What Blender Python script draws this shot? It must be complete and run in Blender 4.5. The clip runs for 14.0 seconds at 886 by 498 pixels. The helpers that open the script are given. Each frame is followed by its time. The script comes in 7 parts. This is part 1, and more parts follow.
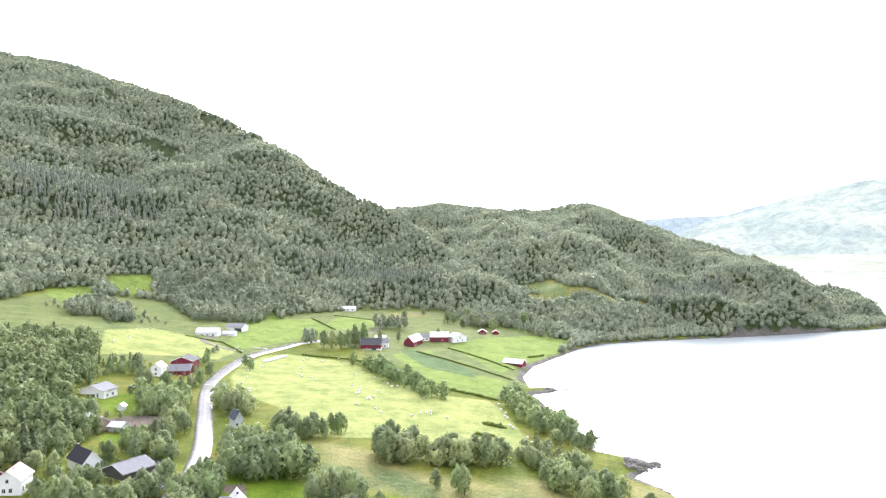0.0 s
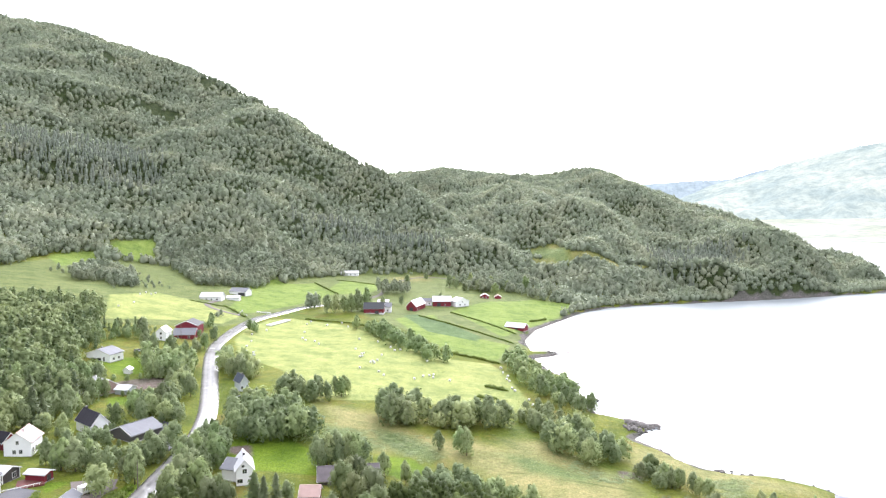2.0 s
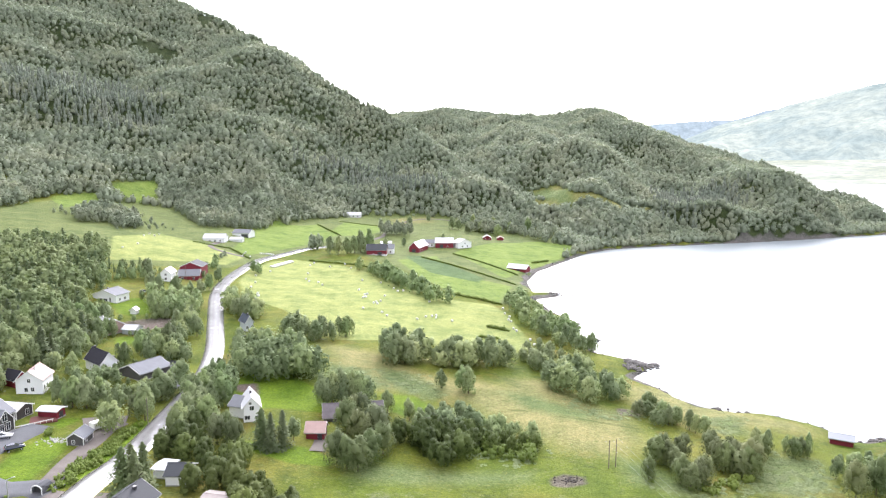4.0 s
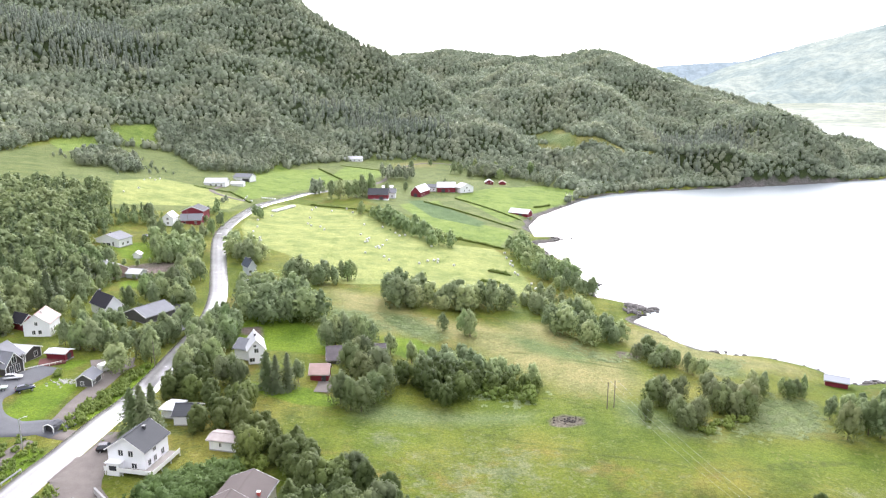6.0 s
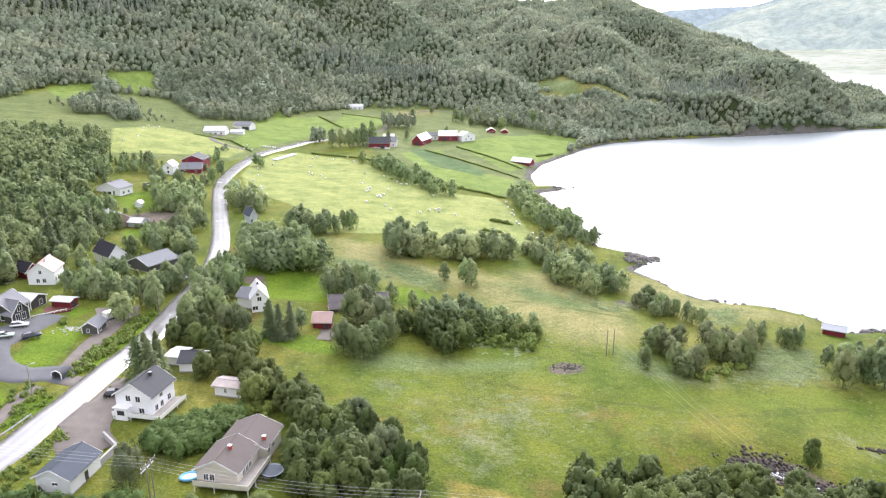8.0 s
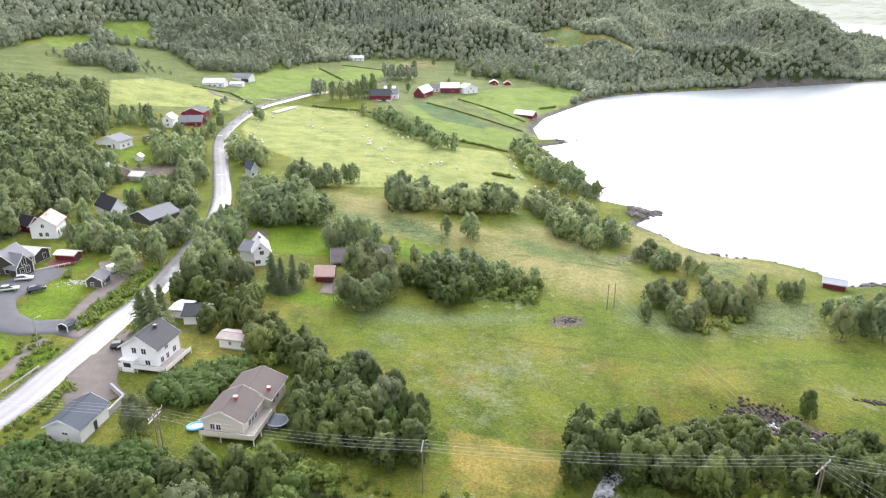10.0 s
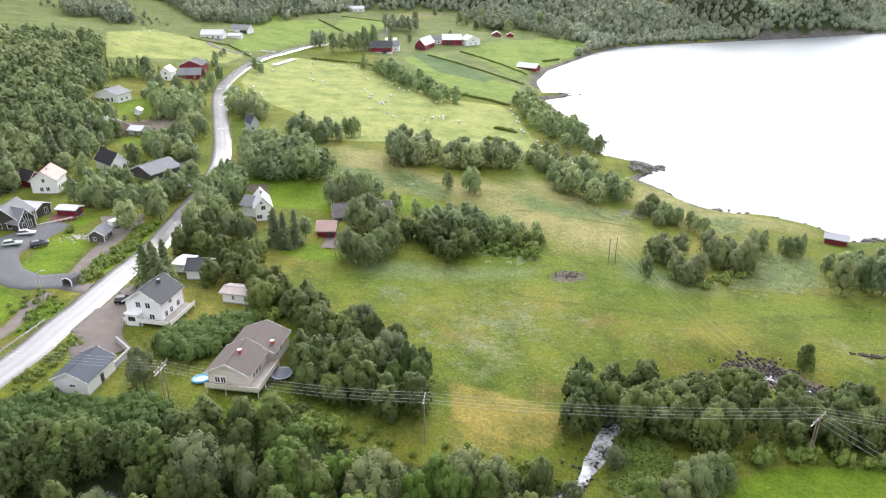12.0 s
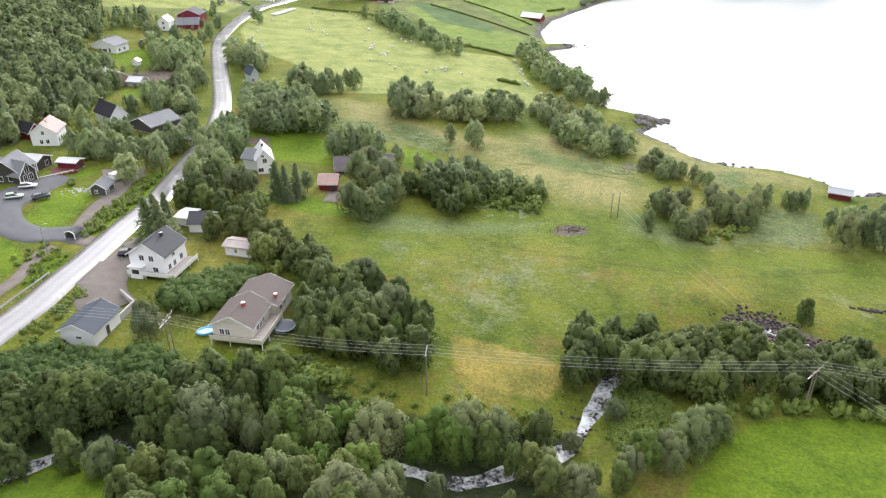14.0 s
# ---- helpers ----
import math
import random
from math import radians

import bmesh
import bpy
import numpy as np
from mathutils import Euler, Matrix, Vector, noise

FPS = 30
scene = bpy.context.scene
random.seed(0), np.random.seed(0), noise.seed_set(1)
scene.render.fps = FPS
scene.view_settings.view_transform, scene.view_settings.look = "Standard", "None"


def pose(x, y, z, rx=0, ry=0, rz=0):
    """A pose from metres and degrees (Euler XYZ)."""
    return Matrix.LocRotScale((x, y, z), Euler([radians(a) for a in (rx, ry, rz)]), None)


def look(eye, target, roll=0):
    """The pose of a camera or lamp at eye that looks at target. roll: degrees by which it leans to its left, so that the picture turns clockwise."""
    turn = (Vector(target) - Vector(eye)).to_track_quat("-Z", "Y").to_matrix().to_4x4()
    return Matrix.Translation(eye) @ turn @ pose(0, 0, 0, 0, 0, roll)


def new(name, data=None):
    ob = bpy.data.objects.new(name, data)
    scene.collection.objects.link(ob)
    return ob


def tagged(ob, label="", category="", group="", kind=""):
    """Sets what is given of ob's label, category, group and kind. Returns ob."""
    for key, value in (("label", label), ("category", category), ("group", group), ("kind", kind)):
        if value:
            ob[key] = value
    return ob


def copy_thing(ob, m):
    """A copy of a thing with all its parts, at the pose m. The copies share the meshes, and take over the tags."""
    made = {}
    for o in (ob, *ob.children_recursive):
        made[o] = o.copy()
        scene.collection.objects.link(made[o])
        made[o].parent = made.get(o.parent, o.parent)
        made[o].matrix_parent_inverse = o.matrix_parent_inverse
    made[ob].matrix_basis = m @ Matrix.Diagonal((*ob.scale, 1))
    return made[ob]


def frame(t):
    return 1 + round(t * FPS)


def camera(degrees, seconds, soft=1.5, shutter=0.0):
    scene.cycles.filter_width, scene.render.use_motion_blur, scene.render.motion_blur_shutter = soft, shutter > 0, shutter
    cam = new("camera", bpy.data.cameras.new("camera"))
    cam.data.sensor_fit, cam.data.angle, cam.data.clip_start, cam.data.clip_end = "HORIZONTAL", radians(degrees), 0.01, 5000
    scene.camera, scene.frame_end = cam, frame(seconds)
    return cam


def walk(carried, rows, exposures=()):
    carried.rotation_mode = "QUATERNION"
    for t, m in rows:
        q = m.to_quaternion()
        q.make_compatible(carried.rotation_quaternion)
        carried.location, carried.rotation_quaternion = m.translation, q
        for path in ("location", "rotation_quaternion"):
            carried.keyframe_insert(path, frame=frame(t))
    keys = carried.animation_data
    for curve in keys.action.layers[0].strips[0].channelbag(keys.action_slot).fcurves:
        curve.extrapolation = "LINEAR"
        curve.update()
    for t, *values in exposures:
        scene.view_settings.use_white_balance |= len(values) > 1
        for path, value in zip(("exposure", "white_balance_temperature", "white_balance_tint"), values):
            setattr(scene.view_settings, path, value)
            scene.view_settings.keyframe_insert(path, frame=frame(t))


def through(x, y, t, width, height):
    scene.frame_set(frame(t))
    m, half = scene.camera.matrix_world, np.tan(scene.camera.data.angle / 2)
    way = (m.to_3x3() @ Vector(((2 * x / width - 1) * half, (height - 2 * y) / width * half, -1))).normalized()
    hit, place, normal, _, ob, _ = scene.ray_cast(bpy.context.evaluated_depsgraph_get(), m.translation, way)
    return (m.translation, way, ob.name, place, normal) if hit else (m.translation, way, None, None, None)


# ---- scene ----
cam = camera(64.63, 14.0, soft=1.2)
EYE = 92.0
# seconds, yaw, pitch, roll of a drone that hovers and tips its lens down
PATH = [
    (0.0, 0.00, -0.40, 0.00), (0.5, 0.04, -0.41, -0.02), (1.0, 0.08, -0.88, -0.05), (1.5, 0.13, -2.07, -0.07),
    (2.0, 0.20, -3.29, -0.07), (2.5, 0.27, -4.48, -0.08), (3.0, 0.32, -5.67, -0.08), (5.5, 0.54, -11.52, -0.08),
    (6.0, 0.57, -12.60, -0.08), (6.5, 0.60, -13.69, -0.06), (7.0, 0.65, -14.73, -0.04), (7.5, 0.67, -15.75, -0.03),
    (8.0, 0.70, -16.75, -0.04), (10.5, 0.91, -21.44, -0.09), (11.0, 0.95, -22.36, -0.10), (11.5, 0.98, -23.27, -0.10),
    (12.0, 1.02, -24.20, -0.10), (12.5, 1.08, -25.13, -0.09), (13.0, 1.14, -26.06, -0.09), (13.5, 1.17, -26.99, -0.07),
    (14.0, 1.22, -27.97, -0.06),
]
EXPOSURES = [(0.0, 0.05, 6180, 13), (1.0, 0.05, 6180, 13), (3.0, -0.05, 6180, 14), (6.5, -0.16, 6180, 14), (8.0, -0.23, 6200, 14), (11.0, -0.35, 6280, 12), (14.0, -0.50, 6380, 10)]
walk(cam, [(t, pose(0, 0, EYE, 90 + pitch, 0, yaw) @ pose(0, 0, 0, 0, 0, roll)) for t, yaw, pitch, roll in PATH], EXPOSURES)

# ---- light: a bright thin overcast, the sun behind it, ahead and to the right ----
SUN_BEARING, SUN_HEIGHT = 7.0, 26.0
world = bpy.data.worlds.new("sky")
scene.world = world
world.use_nodes = True
wn, wl = world.node_tree.nodes, world.node_tree.links
wn.clear()
sky = wn.new("ShaderNodeTexSky")
sky.sky_type, sky.sun_disc = "NISHITA", False
sky.sun_elevation, sky.sun_rotation = radians(SUN_HEIGHT), radians(SUN_BEARING)
sky.dust_density, sky.air_density = 4.0, 1.0
bluish = wn.new("ShaderNodeBackground")
bluish.inputs["Strength"].default_value = 0.05
wl.new(sky.outputs["Color"], bluish.inputs["Color"])
# cloud layer: white, brighter round the sun, with soft folds
geo = wn.new("ShaderNodeTexCoord")
dot = wn.new("ShaderNodeVectorMath")
dot.operation = "DOT_PRODUCT"
a, e = radians(SUN_BEARING), radians(SUN_HEIGHT)
dot.inputs[1].default_value = (math.sin(a) * math.cos(e), math.cos(a) * math.cos(e), math.sin(e))
wl.new(geo.outputs["Generated"], dot.inputs[0])
above = wn.new("ShaderNodeMath")
above.operation = "MAXIMUM"
above.inputs[1].default_value = 0.0
wl.new(dot.outputs["Value"], above.inputs[0])
near_sun = wn.new("ShaderNodeMath")
near_sun.operation = "POWER"
near_sun.inputs[1].default_value = 7.0
wl.new(above.outputs[0], near_sun.inputs[0])
glow = wn.new("ShaderNodeMapRange")
for key, value in (("From Min", 0.0), ("From Max", 1.0), ("To Min", 0.0), ("To Max", 9.0)):
    glow.inputs[key].default_value = value
wl.new(near_sun.outputs[0], glow.inputs["Value"])
folds = wn.new("ShaderNodeTexNoise")
folds.inputs["Scale"].default_value, folds.inputs["Detail"].default_value = 3.0, 4.0
wl.new(geo.outputs["Generated"], folds.inputs["Vector"])
fold = wn.new("ShaderNodeMapRange")
for key, value in (("From Min", 0.3), ("From Max", 0.7), ("To Min", 0.88), ("To Max", 1.12)):
    fold.inputs[key].default_value = value
wl.new(folds.outputs["Fac"], fold.inputs["Value"])
times = wn.new("ShaderNodeMath")
times.operation = "MULTIPLY"
wl.new(fold.outputs["Result"], times.inputs[1])
# thin cloud: darker low down, lightest overhead
parts = wn.new("ShaderNodeSeparateXYZ")
wl.new(geo.outputs["Generated"], parts.inputs[0])
dome = wn.new("ShaderNodeMapRange")
for key, value in (("From Min", 0.0), ("From Max", 1.0), ("To Min", 1.2), ("To Max", 2.4)):
    dome.inputs[key].default_value = value
wl.new(parts.outputs["Z"], dome.inputs["Value"])
veil = wn.new("ShaderNodeMath")
wl.new(glow.outputs["Result"], veil.inputs[0])
wl.new(dome.outputs["Result"], veil.inputs[1])
cloud = wn.new("ShaderNodeBackground")
cloud.inputs["Color"].default_value = (1.0, 0.982, 1.03, 1)
wl.new(veil.outputs[0], times.inputs[0])
wl.new(times.outputs["Value"], cloud.inputs["Strength"])
both = wn.new("ShaderNodeAddShader")
wl.new(bluish.outputs[0], both.inputs[0])
wl.new(cloud.outputs[0], both.inputs[1])
wl.new(both.outputs[0], wn.new("ShaderNodeOutputWorld").inputs["Surface"])
sun = new("sun", bpy.data.lights.new("sun", "SUN"))
sun.data.energy, sun.data.angle, sun.data.color = 1.9, radians(14), (1.0, 0.95, 0.87)
sun.matrix_world = look((math.sin(a) * math.cos(e) * 900, math.cos(a) * math.cos(e) * 900, math.sin(e) * 900), (0, 0, 0))

# ---- materials ----
def nodes_of(name, rough=0.85, metal=0.0, spec=0.5):
    m = bpy.data.materials.new(name)
    m.use_nodes = True
    n, l = m.node_tree.nodes, m.node_tree.links
    b = n["Principled BSDF"]
    b.inputs["Roughness"].default_value, b.inputs["Metallic"].default_value = rough, metal
    b.inputs["Specular IOR Level"].default_value = spec
    return m, n, l, b


def rgba(c, k=1.0):
    return (c[0] * k, c[1] * k, c[2] * k, 1)


def noise_node(n, l, scale, detail=4.0, rough=0.6, where=None):
    t = n.new("ShaderNodeTexNoise")
    t.inputs["Scale"].default_value, t.inputs["Detail"].default_value, t.inputs["Roughness"].default_value = scale, detail, rough
    l.new((where or n.new("ShaderNodeNewGeometry").outputs["Position"]), t.inputs["Vector"])
    return t


def ramp(n, l, fac, *stops):
    r = n.new("ShaderNodeValToRGB")
    e = r.color_ramp.elements
    while len(e) < len(stops):
        e.new(0.5)
    for item, (at, c) in zip(e, stops):
        item.position, item.color = at, rgba(c)
    l.new(fac, r.inputs["Fac"])
    return r.outputs["Color"]


def mix(n, l, a, b, fac, kind="MIX"):
    m = n.new("ShaderNodeMix")
    m.data_type, m.blend_type = "RGBA", kind
    for socket, v in ((m.inputs["Factor"], fac), (m.inputs["A"], a), (m.inputs["B"], b)):
        if isinstance(v, (int, float)):
            socket.default_value = v
        elif isinstance(v, tuple):
            socket.default_value = rgba(v)
        else:
            l.new(v, socket)
    return m.outputs["Result"]


def bump(n, l, b, height_socket, strength=0.4, distance=0.05):
    k = n.new("ShaderNodeBump")
    k.inputs["Strength"].default_value, k.inputs["Distance"].default_value = strength, distance
    l.new(height_socket, k.inputs["Height"])
    l.new(k.outputs["Normal"], b.inputs["Normal"])


def painted(name, colour, rough=0.6, board=0.0, wear=0.25, metal=0.0, spec=0.5, lines="z"):
    """Paint, plaster, roofing or metal: two scales of wear, and boards of that width if given."""
    m, n, l, b = nodes_of(name, rough, metal, spec)
    pos = n.new("ShaderNodeTexCoord").outputs["Object"]
    big, fine = noise_node(n, l, 0.6, 3, 0.6, pos), noise_node(n, l, 9, 4, 0.7, pos)
    c = mix(n, l, rgba(colour, 1 - wear)[:3], tuple(min(1, v * (1 + 0.4 * wear)) for v in colour), big.outputs["Fac"])
    c = mix(n, l, c, rgba(colour, 0.8)[:3], ramp(n, l, fine.outputs["Fac"], (0.55, (0, 0, 0)), (0.75, (0.5, 0.5, 0.5))))
    r = n.new("ShaderNodeObjectInfo").outputs["Random"]
    c = mix(n, l, c, rgba(colour, 1 - wear)[:3], ramp(n, l, r, (0, (0, 0, 0)), (1, (0.25, 0.25, 0.25))))
    l.new(c, b.inputs["Base Color"])
    if board:
        w = n.new("ShaderNodeTexWave")
        w.wave_profile, w.bands_direction = "SAW", {"z": "Z", "x": "X", "y": "Y"}[lines]
        w.inputs["Scale"].default_value = 0.314 / board
        l.new(pos, w.inputs["Vector"])
        bump(n, l, b, w.outputs["Fac"], 0.5, 0.03)
    else:
        bump(n, l, b, fine.outputs["Fac"], 0.25, 0.02)
    return m


def foliage(name, dark, light, island=True, rough=0.75, through=0.25, clump_scale=0.22, loose=0.14, each=True):
    """Leaves: each clump or tree its own green, paler where the leaves turn, a little light coming through."""
    m, n, l, b = nodes_of(name, rough, 0, 0.35)
    geo = n.new("ShaderNodeNewGeometry")
    rnd = geo.outputs["Random Per Island"] if island else n.new("ShaderNodeObjectInfo").outputs["Random"]
    clump = noise_node(n, l, clump_scale, 2, 0.5)
    rnd = mix(n, l, ramp(n, l, clump.outputs["Fac"], (0.28, (0, 0, 0)), (0.72, (1, 1, 1))), rnd, loose)
    c = ramp(n, l, rnd, (0.0, dark), (0.55, tuple((p + q) / 2 for p, q in zip(dark, light))), (1.0, light))
    c = mix(n, l, c, tuple(0.42 * p + 0.58 * q for p, q in zip(dark, light)), 0.35)
    patch = noise_node(n, l, 0.02, 3)
    c = mix(n, l, c, (light[0] * 1.15, light[1] * 1.02, light[2] * 1.0), ramp(n, l, patch.outputs["Fac"], (0.45, (0, 0, 0)), (0.7, (0.6, 0.6, 0.6))))
    if each:
        tree = n.new("ShaderNodeObjectInfo").outputs["Random"]
        c = mix(n, l, c, ramp(n, l, tree, (0, (0.76, 0.80, 0.76)), (0.35, (1.0, 1.0, 1.02)), (0.7, (0.94, 1.05, 0.84)), (1, (1.24, 1.18, 1.10))), 1.0, "MULTIPLY")
    l.new(c, b.inputs["Base Color"])
    out = n["Material Output"]
    t = n.new("ShaderNodeBsdfTranslucent")
    l.new(mix(n, l, c, (0.9, 1.0, 0.35), 0.15, "MULTIPLY"), t.inputs["Color"])
    s = n.new("ShaderNodeMixShader")
    s.inputs["Fac"].default_value = through
    l.new(b.outputs[0], s.inputs[1])
    l.new(t.outputs[0], s.inputs[2])
    l.new(s.outputs[0], out.inputs["Surface"])
    return m


def ground_material():
    """Rough pasture, with mown, lush, yellowed, bare and woodland ground laid in by the masks of the sheet."""
    m, n, l, b = nodes_of("ground", 0.95, 0, 0.2)
    big, mid, fine = noise_node(n, l, 0.018, 4, 0.65), noise_node(n, l, 0.16, 5, 0.7), noise_node(n, l, 1.6, 5, 0.75)
    tuft = noise_node(n, l, 0.55, 6, 0.75)
    c = ramp(n, l, big.outputs["Fac"], (0.3, (0.118, 0.178, 0.014)), (0.48, (0.180, 0.230, 0.021)), (0.66, (0.270, 0.272, 0.045)))
    c = mix(n, l, c, (0.095, 0.150, 0.030), ramp(n, l, mid.outputs["Fac"], (0.5, (0, 0, 0)), (0.72, (0.75, 0.75, 0.75))))
    pale = mix(n, l, c, (0.33, 0.34, 0.12), ramp(n, l, tuft.outputs["Fac"], (0.52, (0, 0, 0)), (0.70, (0.65, 0.65, 0.65))))
    c = mix(n, l, c, pale, ramp(n, l, big.outputs["Fac"], (0.4, (0.25, 0.25, 0.25)), (0.6, (1, 1, 1))))
    blot = noise_node(n, l, 0.05, 4, 0.7)
    c = mix(n, l, c, (0.27, 0.215, 0.055), ramp(n, l, blot.outputs["Fac"], (0.54, (0, 0, 0)), (0.66, (0.75, 0.75, 0.75))))
    c = mix(n, l, c, (0.27, 0.31, 0.12), ramp(n, l, mix(n, l, blot.outputs["Fac"], tuft.outputs["Fac"], 0.6), (0.36, (0.5, 0.5, 0.5)), (0.44, (0, 0, 0))))
    jitter = n.new("ShaderNodeMath")
    jitter.operation = "MULTIPLY_ADD"
    l.new(tuft.outputs["Fac"], jitter.inputs[0])
    jitter.inputs[1].default_value, jitter.inputs[2].default_value = 0.36, -0.18

    def layer(c, mask, dark, light, noise_fac, soft=0.12):
        at = n.new("ShaderNodeAttribute")
        at.attribute_name = mask
        add = n.new("ShaderNodeMath")
        l.new(at.outputs["Fac"], add.inputs[0])
        l.new(jitter.outputs[0], add.inputs[1])
        look_ = ramp(n, l, noise_fac, (0.3, dark), (0.7, light))
        return mix(n, l, c, look_, ramp(n, l, add.outputs[0], (0.5 - soft, (0, 0, 0)), (0.5 + soft, (1, 1, 1))))

    c = layer(c, "fresh", (0.135, 0.205, 0.018), (0.215, 0.275, 0.036), mid.outputs["Fac"], 0.35)
    drift = noise_node(n, l, 0.11, 7, 0.82)
    streaky = n.new("ShaderNodeMath")
    streaky.operation = "MULTIPLY_ADD"
    streaky.inputs[1].default_value, streaky.inputs[2].default_value = 4.2, -2.0
    l.new(drift.outputs["Fac"], streaky.inputs[0])
    at = n.new("ShaderNodeAttribute")
    at.attribute_name = "heads"
    fluffy = n.new("ShaderNodeMath")
    fluffy.operation = "MULTIPLY_ADD"
    fluffy.inputs[1].default_value = 0.6
    l.new(at.outputs["Fac"], fluffy.inputs[0])
    l.new(streaky.outputs[0], fluffy.inputs[2])
    c = mix(n, l, c, ramp(n, l, tuft.outputs["Fac"], (0.3, (0.225, 0.258, 0.105)), (0.7, (0.345, 0.372, 0.205))), ramp(n, l, fluffy.outputs[0], (0.55, (0, 0, 0)), (1.25, (0.8, 0.8, 0.8))))
    # distant farmland and meadow greens, paled in colour to imitate haze
    c = layer(c, "farm", (0.160, 0.218, 0.060), (0.245, 0.288, 0.098), tuft.outputs["Fac"], 0.25)
    c = layer(c, "meadow", (0.215, 0.320, 0.052), (0.285, 0.385, 0.088), mid.outputs["Fac"])
    c = layer(c, "dry", (0.285, 0.290, 0.095), (0.41, 0.395, 0.160), tuft.outputs["Fac"], 0.3)
    c = layer(c, "mown", (0.365, 0.425, 0.122), (0.440, 0.495, 0.168), mid.outputs["Fac"])
    c = layer(c, "fern", (0.145, 0.210, 0.060), (0.265, 0.330, 0.125), tuft.outputs["Fac"], 0.16)
    c = layer(c, "lush", (0.155, 0.255, 0.014), (0.205, 0.315, 0.022), mid.outputs["Fac"])
    c = layer(c, "yellow", (0.305, 0.262, 0.050), (0.410, 0.358, 0.092), tuft.outputs["Fac"])
    c = layer(c, "crop", (0.105, 0.19, 0.065), (0.16, 0.25, 0.085), fine.outputs["Fac"])
    c = layer(c, "bare", (0.16, 0.125, 0.095), (0.30, 0.26, 0.215), fine.outputs["Fac"])
    # woodland floor, its own dark green darkened further to deepen shade between trees
    c = layer(c, "wood", (0.036, 0.054, 0.018), (0.082, 0.112, 0.036), mid.outputs["Fac"])
    c = layer(c, "path", (0.085, 0.125, 0.022), (0.130, 0.170, 0.035), tuft.outputs["Fac"], 0.2)
    c = layer(c, "rock", (0.10, 0.095, 0.085), (0.27, 0.255, 0.23), fine.outputs["Fac"])
    c = mix(n, l, c, ramp(n, l, fine.outputs["Fac"], (0.3, (0.37, 0.39, 0.345)), (0.70, (0.94, 0.92, 0.94))), 1.0, "MULTIPLY")
    streak = noise_node(n, l, 0.07, 6, 0.8)
    c = mix(n, l, c, ramp(n, l, streak.outputs["Fac"], (0.36, (0.60, 0.68, 0.60)), (0.5, (0.95, 0.95, 0.95)), (0.64, (1.22, 1.13, 1.22))), 1.0, "MULTIPLY")
    l.new(c, b.inputs["Base Color"])
    both = n.new("ShaderNodeMath")
    l.new(fine.outputs["Fac"], both.inputs[0])
    l.new(tuft.outputs["Fac"], both.inputs[1])
    bump(n, l, b, both.outputs[0], 0.8, 0.5)
    return m


def sea_material():
    m, n, l, b = nodes_of("sea", 0.30, 0, 0.5)
    b.inputs["IOR"].default_value = 1.34
    pos = n.new("ShaderNodeNewGeometry").outputs["Position"]
    wind = noise_node(n, l, 0.012, 3, 0.6, pos)
    # base colour lightened to stand in for part of the bright sky's reflection
    l.new(ramp(n, l, wind.outputs["Fac"], (0.3, (0.25, 0.285, 0.295)), (0.7, (0.30, 0.335, 0.335))), b.inputs["Base Color"])
    ripple, swell = noise_node(n, l, 0.9, 4, 0.6, pos), noise_node(n, l, 0.12, 2, 0.5, pos)
    s = n.new("ShaderNodeMath")
    l.new(ripple.outputs["Fac"], s.inputs[0])
    l.new(swell.outputs["Fac"], s.inputs[1])
    bump(n, l, b, s.outputs[0], 0.35, 0.25)
    return m


def asphalt(name, dark, light, wet, tracks=False, gloss=0.5):
    m, n, l, b = nodes_of(name, 0.5, 0, gloss)
    big, fine = noise_node(n, l, 0.25, 4, 0.6), noise_node(n, l, 6, 4, 0.7)
    c = mix(n, l, ramp(n, l, big.outputs["Fac"], (0.3, dark), (0.7, light)), ramp(n, l, fine.outputs["Fac"], (0.3, (0.8, 0.8, 0.8)), (0.7, (1.2, 1.2, 1.2))), 1.0, "MULTIPLY")
    if tracks:
        at = n.new("ShaderNodeAttribute")
        at.attribute_name = "across"
        warp = n.new("ShaderNodeMath")
        warp.operation = "MULTIPLY_ADD"
        warp.inputs[1].default_value = 0.06
        l.new(noise_node(n, l, 0.15, 3).outputs["Fac"], warp.inputs[0])
        l.new(at.outputs["Fac"], warp.inputs[2])
        k = 0.03
        c = mix(n, l, c, ramp(n, l, warp.outputs[0], (0.02 + k, (0.62, 0.60, 0.56)), (0.10 + k, (1, 1, 1)), (0.20 + k, (1.18, 1.18, 1.18)), (0.32 + k, (0.92, 0.92, 0.93)), (0.48 + k, (1.12, 1.12, 1.12)), (0.66 + k, (0.9, 0.9, 0.9)), (0.80 + k, (1.16, 1.16, 1.16)), (0.93 + k, (0.7, 0.68, 0.64))), 1.0, "MULTIPLY")
    l.new(c, b.inputs["Base Color"])
    l.new(ramp(n, l, big.outputs["Fac"], (0.3, (wet, wet, wet)), (0.7, (wet + 0.15,) * 3)), b.inputs["Roughness"])
    bump(n, l, b, fine.outputs["Fac"], 0.25, 0.02)
    return m


